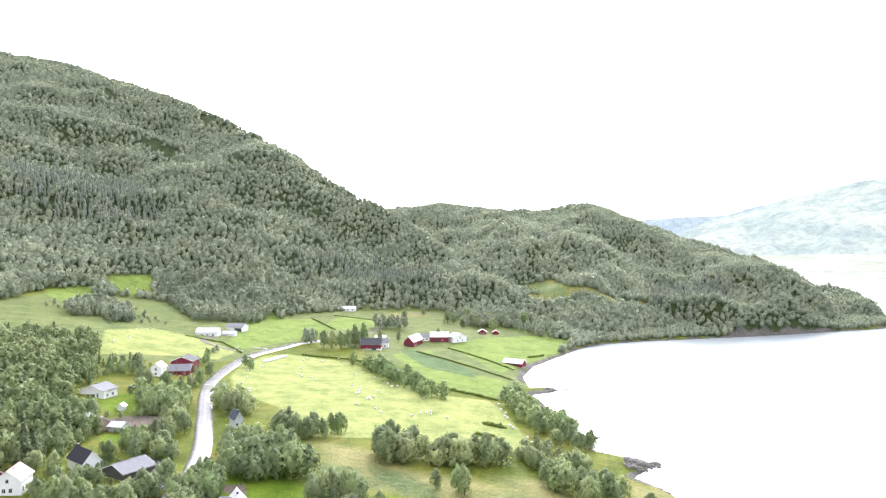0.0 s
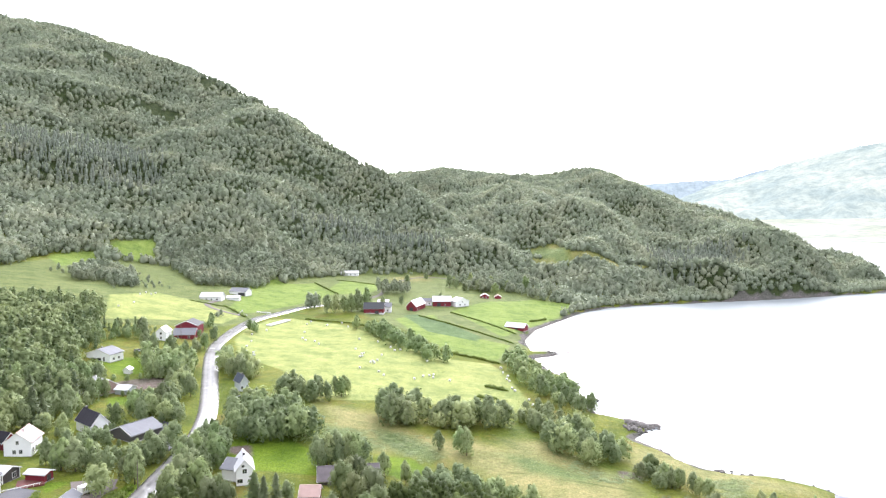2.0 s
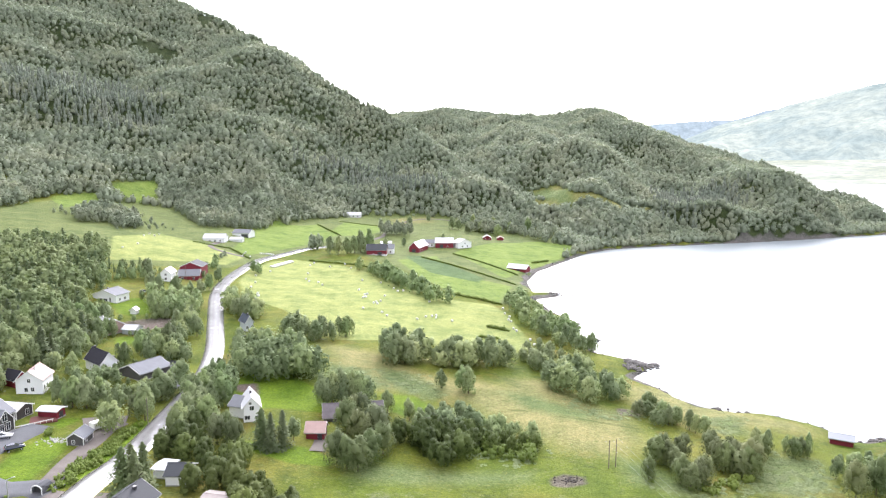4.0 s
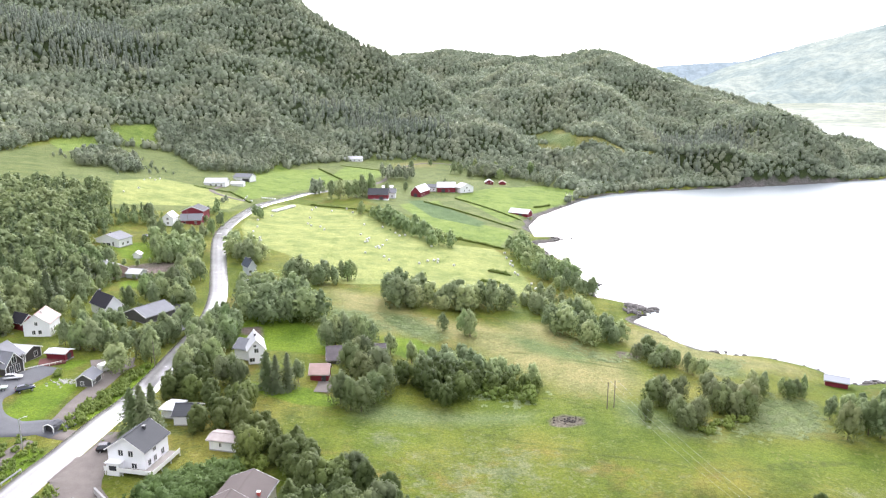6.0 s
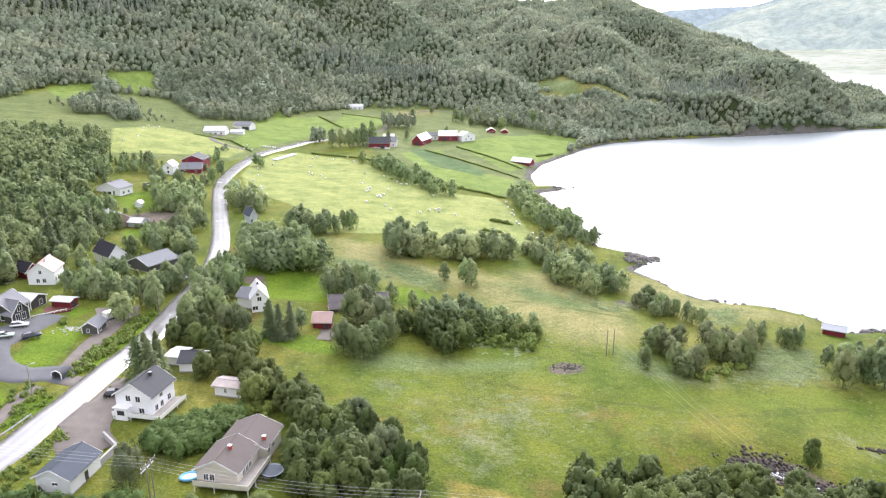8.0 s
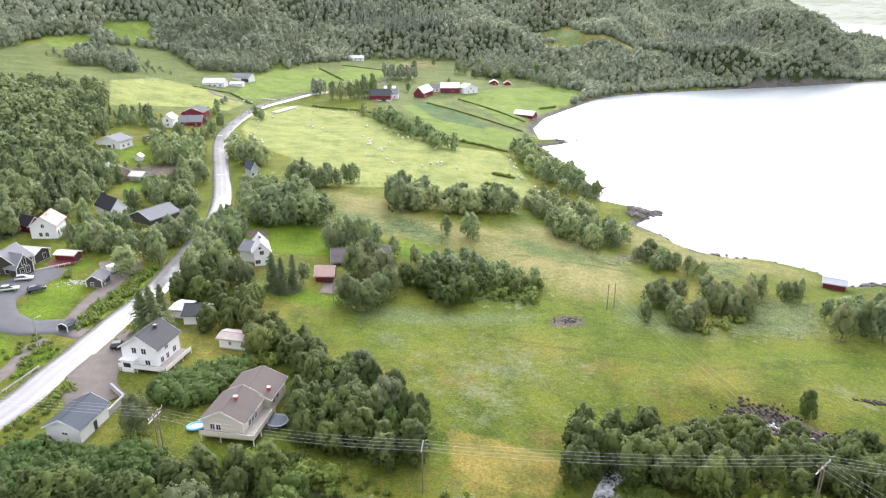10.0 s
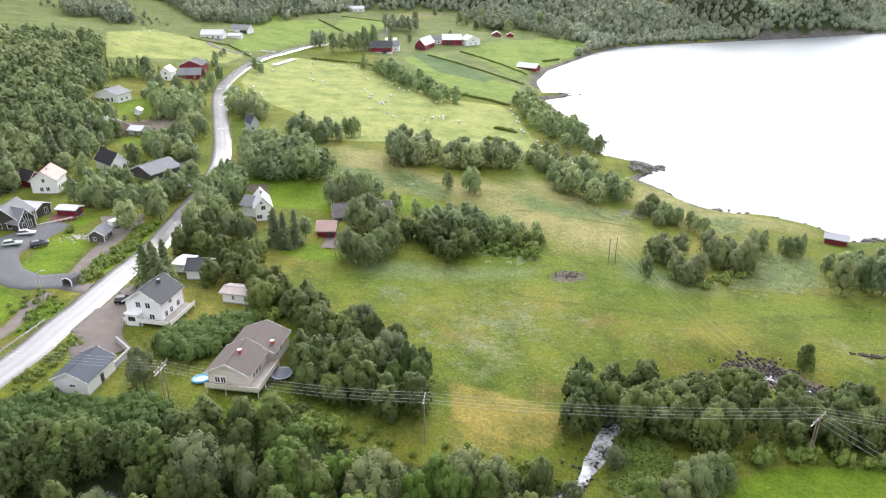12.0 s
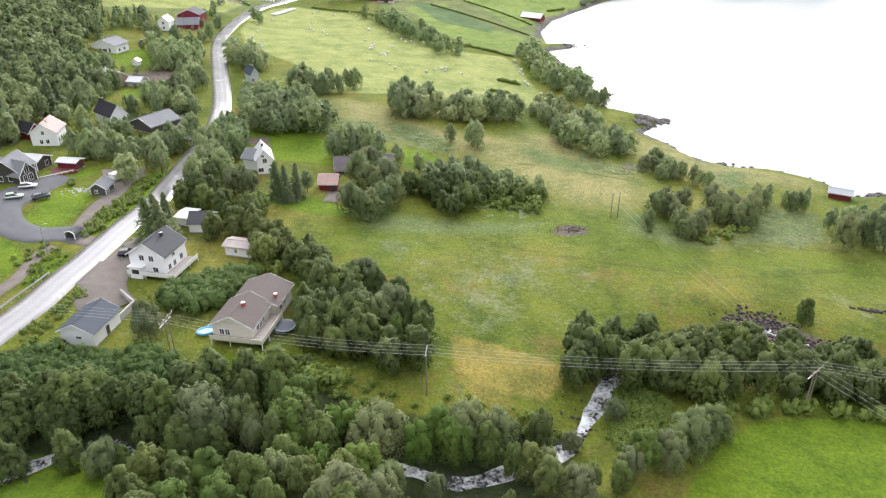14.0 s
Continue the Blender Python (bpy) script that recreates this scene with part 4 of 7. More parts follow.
# ---- trees ----
PLOTS = [(-136, 290, 8), (-127, 294, 8), (-145, 318, 10), (-128, 270, 6), (-124, 242, 13), (-102, 231, 10), (-99, 231, 10), (-163, 335, 13), (-133, 218, 8), (-146, 317, 8), (-150, 319, 8), (-135, 287, 4), (-88, 303, 5), (-60, 202, 7), (-152, 399, 9), (-161, 396, 9), (-185, 547, 11), (-172, 570, 11)]
NEAR_GROVES = [
    ('birch', [(-80, 84), (-70, 86), (-64, 87), (-58, 86), (-53, 88), (-43, 88), (-31, 89), (-22, 85), (-13, 82), (-4, 81), (8, 83), (16, 82), (15, 78), (8, 72), (2, 76), (-10, 77), (-17, 74), (-32, 77), (-40, 77), (-50, 82), (-58, 82), (-67, 79), (-75, 76)], 4.6, 7, 10),
    ('rowan', [(-47, 92), (-43, 93), (-41, 88), (-45, 87)], 4.2, 4, 6),
    ('birch', [(-46, 70), (-38, 71), (-16, 69), (-8, 63), (-11, 57), (-41, 56)], 5.0, 8, 10),
    ('rowan', [(-63, 77), (-53, 75), (-56, 79), (-62, 79)], 4.5, 5, 7),
    ('birch', [(5, 62), (7, 68), (14, 70), (20, 69), (25, 72), (31, 74), (34, 79), (30, 80), (23, 74), (17, 75), (12, 71)], 3.8, 5, 8),
    ('birch', [(-59, 87), (-45, 85), (-28, 82), (-14, 83), (-4, 82), (-3, 77), (-20, 74), (-41, 74), (-56, 79)], 5.2, 7, 10),
    ('birch', [(-78, 86), (-68, 85), (-59, 84), (-56, 77), (-63, 78), (-73, 77)], 4.2, 5, 8),
    ('birch', [(-56, 80), (-32, 76), (-13, 74), (-9, 74), (-13, 68), (-39, 73), (-55, 77)], 5.0, 7, 9.5),
    ('birch', [(-73, 76), (-64, 77), (-51, 77), (-49, 72), (-61, 73), (-71, 73)], 4.6, 6, 9),
    ('birch', [(6, 77), (16, 81), (17, 77), (8, 71)], 4.2, 5, 7.5),
    ('birch', [(-29, 111), (-29, 125), (-24, 121), (-17, 110), (-11, 105), (-4, 100), (-3, 92), (-10, 94), (-18, 96), (-23, 98), (-27, 102)], 4.2, 6.5, 9.5),
    ('birch', [(-62, 148), (-46, 149), (-31, 136), (-24, 126), (-28, 120), (-36, 127), (-47, 135), (-51, 136)], 3.9, 5.5, 8),
    ('rowan', [(-30, 100), (-24, 97), (-21, 94), (-25, 92), (-30, 96)], 3.5, 2.5, 4),
    ('birch', [(24, 108), (30, 111), (44, 115), (48, 105), (52, 95), (50, 91), (37, 91), (29, 98), (20, 96), (20, 101)], 4.1, 6.5, 9.5),
    ('birch', [(55, 103), (66, 109), (75, 109), (88, 109), (77, 92), (64, 92), (52, 92)], 3.8, 5, 7.5),
    ('birch', [(50, 111), (61, 118), (56, 103), (51, 103)], 4, 4, 6.5),
    ('bush', [(34, 76), (43, 84), (45, 88), (62, 89), (72, 87), (75, 91), (58, 92), (46, 91), (37, 83)], 3.2, 1.5, 2.8),
    ('bush', [(28, 98), (33, 96), (36, 91), (33, 83), (26, 79), (24, 84), (26, 90)], 0.9, 0.55, 1.0),
    ('birch', [(107, 184), (100, 165), (108, 163), (123, 169), (136, 190), (118, 184)], 4.4, 3.2, 5),
    ('willow', [(107, 178), (107, 168), (116, 175)], 5, 4, 6),
    ('birch', [(-39, 206), (-25, 212), (-24, 217), (-38, 214)], 4, 7, 9),
    ('birch', [(-16, 183), (-11, 180), (-2, 166), (4, 178), (9, 186), (8, 199), (-1, 203), (-11, 197)], 4.4, 6, 8.5),
    ('willow', [(8, 182), (24, 181), (26, 192), (17, 199), (8, 199)], 5, 4, 6),
    ('birch', [(-70, 170), (-80, 209), (-75, 215), (-68, 218), (-65, 193), (-67, 179), (-64, 163)], 5, 7, 10),
    ('birch', [(-77, 170), (-71, 172), (-54, 163), (-47, 155), (-56, 150), (-66, 153), (-72, 157)], 4.8, 5, 8),
    ('birch', [(-101, 221), (-90, 222), (-77, 187), (-84, 182), (-92, 191)], 5, 7, 10),
    ('birch', [(-116, 201), (-111, 205), (-96, 203), (-88, 186), (-91, 179), (-104, 183)], 5, 6.5, 9.5),
    ('hedge', [(-57, 114), (-46, 112), (-40, 121), (-43, 126), (-52, 122), (-56, 119)], 1.6, 2.8, 3.8),
    ('hedge', [(-77, 97), (-67, 99), (-50, 95), (-47, 91), (-56, 90), (-66, 88), (-70, 88)], 2.4, 2.0, 3.4),
    ('hedge', [(-84, 92), (-74, 99), (-64, 96), (-60, 94), (-55, 98), (-48, 95), (-46, 90), (-57, 87), (-67, 88), (-78, 83)], 2.2, 2.0, 3.6),
    ('bush', [(-87, 142), (-83, 152), (-82, 162), (-81, 173), (-82, 183), (-87, 188), (-88, 175), (-89, 162), (-89, 148)], 1.7, 0.7, 1.7),
    ('bush', [(-97, 129), (-95, 138), (-91, 135), (-92, 128), (-94, 123)], 3, 0.8, 1.4),
    ('bush', [(-37, 96), (-31, 97), (-23, 95), (-17, 89), (-24, 90), (-34, 91)], 2.6, 1.6, 3.2),
    ('bush', [(-81, 101), (-84, 105), (-82, 114), (-78, 118), (-76, 122), (-73, 119), (-76, 111), (-75, 108), (-79, 104)], 2.2, 0.5, 1.1),
    ('bush', [(-61, 140), (-55, 129), (-46, 129), (-47, 124), (-56, 126)], 2.6, 0.5, 1.2),
    ('bush', [(-45, 134), (-42, 137), (-37, 130), (-38, 124), (-43, 127)], 2.6, 1.2, 2.6),
    ('bush', [(4, 188), (16, 193), (25, 184), (22, 174), (8, 178)], 3.0, 1.2, 2.8),
    ('bush', [(-95, 141), (-88, 136), (-85, 133), (-86, 122), (-88, 123), (-88, 117), (-92, 133)], 1.9, 0.5, 1.2),
    ('bush', [(-79, 101), (-78, 109), (-78, 117), (-76, 121), (-74, 119), (-75, 111), (-75, 107), (-77, 101)], 1.8, 0.5, 1.3),
    ('bush', [(-80, 144), (-60, 126), (-56, 123), (-66, 123), (-72, 129)], 2.8, 0.3, 0.8),
    ('bush', [(-2, 92), (5, 89), (14, 89), (18, 85), (8, 84), (-0, 83)], 2.4, 0.5, 1.4),
    ('bush', [(-24, 96), (-10, 91), (-6, 87), (-13, 85), (-22, 88)], 2.4, 0.5, 1.6),
    ('birch', [(62, 223), (69, 229), (73, 214), (64, 207)], 5, 5, 7),
    ('bush', [(48, 166), (50, 159), (64, 156), (78, 168), (74, 171), (56, 158)], 3.0, 0.8, 2.0),
    ('birch', [(-52, 74), (-46, 73), (-38, 72), (-39, 74), (-48, 77), (-53, 77)], 4, 5, 7.5),
    ('birch', [(-74, 74), (-68, 75), (-67, 74), (-72, 72)], 4, 5, 7),
    ('fern', [(40, 229), (49, 216), (64, 226), (62, 217), (47, 207), (38, 220)], 1.15, 0.5, 0.95),
    ('fern', [(89, 188), (103, 186), (97, 165), (85, 160), (71, 160), (82, 174)], 1.15, 0.5, 0.95),
    ('fern', [(-24, 247), (-14, 246), (-1, 228), (-5, 221), (-17, 228), (-23, 236)], 1.15, 0.5, 0.95),
    ('bush', [(-107, 176), (-107, 178), (-105, 176), (-105, 173)], 1.6, 1.2, 1.8),
    ('fern', [(-43, 249), (-30, 245), (-21, 230), (-32, 221), (-41, 233)], 1.3, 0.5, 0.9),
    ('fern', [(86, 221), (97, 227), (91, 205), (83, 204)], 1.2, 0.5, 0.9),
    ('fern', [(4, 188), (16, 193), (25, 184), (22, 172), (8, 175)], 1.2, 0.5, 1.0),
    ('fern', [(47, 164), (50, 158), (63, 155), (78, 166), (73, 170), (56, 157)], 1.2, 0.4, 0.9),
]
FAR_GROVES = [
    ('birch', [(-85, 274), (-80, 285), (-73, 270), (-79, 259)], 5, 6, 8),
    ('birch', [(-25, 267), (-22, 277), (-6, 267), (23, 272), (23, 257), (-2, 254), (-19, 254), (-25, 259)], 5.5, 8, 11),
    ('birch', [(28, 278), (37, 298), (45, 286), (57, 272), (64, 244), (60, 228), (44, 225), (34, 236), (30, 258)], 6.8, 6, 9),
    ('birch', [(32, 398), (44, 401), (54, 354), (63, 328), (66, 303), (61, 294), (48, 308), (36, 348)], 7, 6, 9),
    ('birch', [(-108, 329), (-100, 336), (-83, 312), (-83, 302), (-93, 300), (-102, 308)], 5.5, 7, 10),
    ('birch', [(-75, 288), (-64, 292), (-48, 286), (-48, 278), (-66, 276)], 5.5, 7, 10),
    ('birch', [(-77, 238), (-73, 258), (-46, 239), (-44, 228), (-62, 224), (-72, 226)], 5.2, 8, 11),
    ('willow', [(-62, 260), (-53, 258), (-52, 248), (-59, 250)], 6, 8, 10),
    ('birch', [(-122, 206), (-133, 244), (-125, 236), (-114, 236), (-107, 225), (-101, 217), (-109, 209)], 5, 5, 8),
    ('birch', [(-101, 217), (-107, 228), (-98, 228), (-87, 221), (-95, 249), (-102, 259), (-108, 253), (-120, 265), (-130, 282), (-132, 295), (-122, 291), (-109, 292), (-121, 326), (-134, 325), (-141, 322), (-134, 300), (-147, 302), (-143, 294), (-151, 289), (-145, 273), (-127, 273), (-125, 265), (-139, 265), (-136, 251)], 6, 4, 8),
    ('birch', [(-168, 323), (-162, 321), (-153, 317), (-143, 321), (-141, 314), (-152, 307)], 6, 4, 6),
    ('mixed', [(-179, 338), (-177, 346), (-189, 372), (-176, 397), (-180, 407), (-196, 382)], 7, 4, 7),
    ('mixed', [(-144, 186), (-141, 197), (-134, 206), (-145, 228), (-146, 250), (-141, 262), (-153, 291), (-177, 333), (-188, 365), (-214, 389), (-254, 400), (-268, 384)], 5.2, 7, 11),
    ('spruce', [(-166, 227), (-161, 237), (-169, 266), (-166, 287), (-184, 327), (-207, 346), (-229, 330)], 9, 8, 13),
    ('birch', [(-123, 206), (-131, 240), (-141, 266), (-149, 270), (-138, 235)], 5.2, 6, 9),
    ('birch', [(-134, 286), (-132, 300), (-107, 279), (-93, 242), (-105, 248), (-115, 250), (-125, 269)], 5.2, 6, 9),
    ('birch', [(-140, 342), (-132, 351), (-119, 327), (-104, 279), (-114, 283), (-138, 315), (-144, 334), (-144, 345)], 5.2, 6, 9),
    ('birch', [(-166, 318), (-154, 316), (-146, 301), (-154, 295)], 5.2, 5, 8),
    ('birch', [(-172, 391), (-164, 390), (-153, 364), (-159, 365)], 5.5, 4, 6),
    ('birch', [(-142, 390), (-142, 399), (-148, 461), (-154, 477), (-148, 420)], 6, 3, 6),
    ('mixed', [(-286, 402), (-259, 434), (-217, 440), (-202, 411), (-194, 379), (-175, 349), (-163, 309), (-183, 304), (-192, 267)], 5.4, 6, 10),
    ('spruce', [(-200, 292), (-191, 309), (-194, 332), (-215, 359), (-227, 334)], 8, 9, 13),
    ('birch', [(-279, 519), (-257, 535), (-233, 527), (-254, 568), (-285, 593), (-305, 587)], 6, 6, 10),
    ('birch', [(-257, 527), (-237, 519), (-244, 550), (-264, 559)], 5, 7, 10),
    ('birch', [(-364, 624), (-328, 665), (-322, 656), (-353, 613), (-341, 538), (-355, 513), (-382, 554)], 6.2, 7, 11),
    ('birch', [(-184, 364), (-178, 409), (-162, 403), (-164, 378), (-177, 359)], 7, 3, 6),
    ('birch', [(-285, 690), (-261, 713), (-213, 725), (-158, 772), (-140, 727), (-160, 653), (-163, 603), (-207, 577), (-263, 666)], 6.2, 7, 10),
    ('birch', [(9, 716), (41, 762), (75, 769), (100, 705), (117, 641), (91, 637), (63, 674), (25, 682)], 8, 6, 10),
    ('birch', [(-321, 518), (-306, 546), (-272, 537), (-235, 500), (-223, 546), (-195, 527), (-253, 583), (-296, 621), (-310, 554)], 9, 2, 5),
    ('birch', [(-105, 530), (-97, 536), (-102, 555), (-109, 554)], 5, 8, 10),
    ('poplar', [(-61, 617), (-33, 630), (-35, 656), (-63, 642)], 5, 9, 12),
    ('birch', [(-57, 460), (-38, 455), (-10, 400), (3, 376), (-6, 368), (-30, 409), (-51, 442)], 6.5, 6, 9),
    ('birch', [(32, 661), (50, 692), (52, 712), (34, 712)], 6, 8, 11),
    ('birch', [(-16, 581), (-12, 581), (-12, 590), (-17, 590)], 4, 7, 9),
    ('birch', [(-62, 461), (-56, 456), (-58, 467), (-62, 468)], 5, 6, 8),
    ('birch', [(-119, 420), (-116, 427), (-120, 438), (-123, 436)], 5, 6, 8),
]
CLEAR = [(-137, 292, 8), (-128, 292, 8), (-120, 300, 6), (-130, 268, 6), (-148, 325, 8), (-118, 172, 13), (-118, 183, 13), (-97, 188, 9), (-93, 189, 9), (-101, 188, 9), (-112, 187, 7), (-96, 173, 7), (-133, 216, 7), (-126, 249, 7), (-101, 234, 7), (-163, 332, 7), (-166, 349, 7), (-154, 406, 7), (-161, 392, 7), (-146, 316, 7), (-137, 289, 4), (-56, 190, 6), (-63, 192, 6), (-37, 185, 6), (-29, 199, 9), (-64, 154, 5), (-68, 156, 5), (-49, 138, 5), (-66, 137, 8), (-61, 131, 8), (-39, 107, 9), (-36, 115, 9), (-38, 111, 9), (-68, 108, 7), (-66, 110, 7), (-88, 300, 7), (-187, 554, 10), (-174, 578, 10), (-49, 543, 12), (-24, 587, 12), (-0, 619, 12), (15, 625, 12), (-105, 757, 8), (37, 665, 8), (51, 666, 8), (51, 519, 8), (-60, 276, 3)]
SINGLE_TREES_A = [('willow', 35.3, 80.4, 7.5), ('willow', 39.2, 81.8, 7.5), ('birch', 70.9, 120.7, 7.5), ('willow', 75.0, 111.8, 4.5), ('willow', 61.2, 216.6, 6), ('willow', 58.6, 170.2, 6), ('willow', 49.4, 163.5, 6), ('willow', 66.7, 221.9, 7), ('willow', 58.2, 174.1, 7), ('willow', 58.4, 159.1, 7), ('willow', 57.1, 162.4, 7), ('willow', 63.5, 163.9, 7), ('willow', 57.3, 179.5, 7), ('birch', 68.2, 213.7, 6.5), ('birch', 72.1, 211.1, 6.5), ('birch', 74.5, 207.0, 6.5), ('birch', 77.6, 202.6, 6.5), ('birch', 69.1, 210.3, 6.5), ('birch', 75.3, 203.8, 6.5), ('willow', 70.7, 174.2, 8)]
SINGLE_TREES_B = [('willow', 74.5, 178.5, 8), ('willow', 71.6, 181.7, 8), ('willow', 77.3, 173.2, 8), ('willow', 83.2, 180.5, 8), ('willow', 75.6, 174.7, 8), ('birch', 89.5, 194.6, 6), ('birch', 92.2, 193.0, 6), ('birch', 96.8, 191.6, 5), ('birch', 104.9, 194.6, 5), ('willow', 99.5, 188.9, 5.5), ('birch', -18.6, 207.1, 7), ('birch', -11.7, 201.6, 7), ('willow', -23.8, 182.4, 9.5), ('willow', -20.2, 186.7, 9.5), ('willow', -24.8, 162.7, 8.5), ('willow', -27.8, 165.8, 8.5), ('willow', -22.2, 162.7, 8.5), ('willow', -19.6, 168.5, 8.5), ('willow', -17.2, 175.6, 8.5), ('spruce', -48.2, 172.4, 10.5)]
SINGLE_TREES_C = [('spruce', -42.8, 172.7, 10.5), ('spruce', -45.2, 170.0, 10.5), ('birch', -41.3, 178.3, 7), ('willow', -58.5, 175.4, 8), ('willow', -60.1, 173.1, 8), ('willow', -54.9, 170.7, 8), ('willow', -26.8, 190.9, 10), ('willow', -24.7, 193.4, 10), ('willow', -28.2, 186.7, 10), ('birch', -36.2, 209.4, 10.5), ('birch', -33.5, 211.2, 10.5), ('birch', -30.4, 212.2, 10.5), ('birch', -27.5, 212.0, 10.5), ('birch', -38.7, 207.6, 10.5), ('willow', -21.7, 193.4, 8), ('willow', -19.3, 189.5, 8), ('birch', 6.9, 226.7, 9), ('birch', 5.0, 228.7, 9), ('birch', -2.3, 231.4, 7), ('birch', -46.3, 290.7, 9)]
SINGLE_TREES_D = [('birch', -43.8, 289.8, 9), ('birch', -42.7, 294.4, 9), ('spruce', -70.9, 143.6, 11), ('spruce', -67.5, 142.1, 11), ('spruce', -67.6, 146.8, 11), ('spruce', -69.9, 145.8, 11), ('willow', -55.2, 103.1, 8.5), ('willow', 54.4, 174.7, 7.5), ('willow', 62.8, 179.4, 7.5), ('willow', 60.7, 160.7, 7.5), ('willow', 71.6, 172.5, 8), ('willow', 78.2, 171.4, 8), ('willow', 88.2, 186.9, 7), ('willow', 74.8, 170.6, 7), ('birch', -71.4, 178.0, 10), ('birch', -71.9, 184.2, 10), ('birch', -72.9, 191.5, 10), ('birch', -73.4, 197.1, 10), ('birch', -74.3, 204.0, 10), ('birch', -75.2, 211.2, 10)]
SINGLE_TREES_E = [('birch', -75.7, 217.6, 10), ('willow', -70.7, 172.5, 9), ('willow', -74.6, 220.4, 9), ('birch', -108.3, 557.8, 8.5), ('birch', -101.1, 556.0, 8.5), ('birch', -93.9, 553.6, 8.5), ('birch', -87.2, 551.0, 8.5), ('birch', -79.7, 545.7, 8.5), ('birch', -72.4, 541.0, 8.5), ('birch', -65.4, 537.1, 8.5), ('birch', -60.1, 536.5, 8.5), ('birch', -142.6, 276.9, 7.5), ('birch', -138.5, 275.2, 7.5), ('birch', -145.5, 276.9, 7.5), ('birch', -136.2, 276.3, 7.5)]
VILLAGE_TREES_A = [('birch', -126.1, 226.0, 7.7), ('birch', -115.8, 198.7, 7.9), ('birch', -110.0, 195.9, 9.5), ('birch', -105.8, 195.8, 9.5), ('birch', -103.2, 198.9, 8.4), ('birch', -85.8, 188.9, 10.5), ('willow', -89.2, 192.1, 7.8), ('birch', -87.7, 205.5, 10.5), ('birch', -87.0, 209.7, 7.8), ('birch', -85.6, 215.2, 10.5), ('birch', -77.9, 203.4, 10.0), ('spruce', -138.3, 230.3, 14.8), ('spruce', -137.0, 234.4, 12.0), ('birch', -140.2, 228.1, 11.4), ('birch', -137.9, 204.1, 10.4), ('spruce', -140.7, 205.0, 12.2), ('willow', -113.6, 237.3, 9.0), ('birch', -115.2, 253.9, 8.5), ('willow', -105.7, 256.9, 10.5)]
VILLAGE_TREES_B = [('birch', -107.1, 273.3, 8.4), ('birch', -110.3, 258.5, 9.1), ('birch', -102.7, 278.0, 9.1), ('birch', -133.2, 313.1, 8.0), ('birch', -137.8, 318.0, 8.9), ('birch', -141.3, 357.5, 9.7), ('birch', -183.3, 365.8, 8.3), ('birch', -177.4, 372.7, 6.1), ('birch', -173.6, 376.4, 5.1), ('birch', -165.0, 380.0, 10.9), ('birch', -131.7, 351.6, 7.4), ('birch', -129.6, 358.8, 7.5), ('birch', -127.6, 366.5, 9.2), ('birch', -130.7, 391.4, 8.1), ('birch', -163.6, 263.7, 11.4), ('birch', -159.5, 266.4, 12.2), ('birch', -158.6, 274.5, 11.3), ('birch', -156.5, 280.7, 11.0), ('birch', -152.2, 281.5, 10.9), ('birch', -148.1, 284.2, 11.2)]
VILLAGE_TREES_C = [('birch', -146.1, 290.5, 10.0), ('spruce', -151.0, 267.3, 10.0), ('birch', -142.5, 259.2, 9.1), ('birch', -135.1, 252.9, 6.7), ('birch', -150.0, 237.1, 8.4), ('birch', -157.0, 240.6, 10.7), ('spruce', -156.6, 245.3, 13.5), ('spruce', -162.7, 245.9, 13.9), ('birch', -152.0, 225.0, 9.2), ('birch', -155.3, 250.6, 9.9), ('birch', -74.9, 194.7, 10.0), ('birch', -68.4, 203.0, 11.0), ('birch', -72.5, 216.1, 9.9), ('birch', -66.1, 183.2, 10.4)]
VILLAGE_TREES_D = [('birch', -144.7, 359.6, 5.9), ('birch', -133.4, 354.7, 7.3), ('birch', -154.4, 356.2, 10.3), ('birch', -149.0, 354.2, 10.3), ('willow', -130.8, 366.4, 4.2), ('birch', -132.7, 378.5, 4.6), ('birch', -134.9, 392.0, 4.3), ('birch', -137.1, 406.2, 4.2), ('birch', -139.1, 421.1, 3.7), ('birch', -130.0, 357.6, 4.1), ('willow', -150.9, 337.6, 4.4), ('birch', -132.3, 308.6, 8.2), ('birch', -127.8, 307.0, 8.1), ('birch', -122.7, 317.6, 7.9), ('birch', -178.8, 375.9, 7.9), ('birch', -174.9, 380.0, 6.1), ('birch', -185.7, 372.1, 6.5), ('willow', -172.3, 393.8, 7.8)]
GARDEN_TREES = [('willow', -11.8, 111.0, 8.5), ('birch', -8.3, 107.4, 9.0), ('birch', -6.1, 103.6, 8.0), ('birch', -15.5, 116.6, 9.5), ('rowan', -10.6, 103.8, 7.0), ('willow', -18.5, 122.0, 8.5), ('birch', -5.6, 108.6, 7.5), ('willow', -14.0, 108.4, 8.0), ('birch', -11.2, 114.9, 8.5), ('birch', -20.5, 119.0, 9.0)]
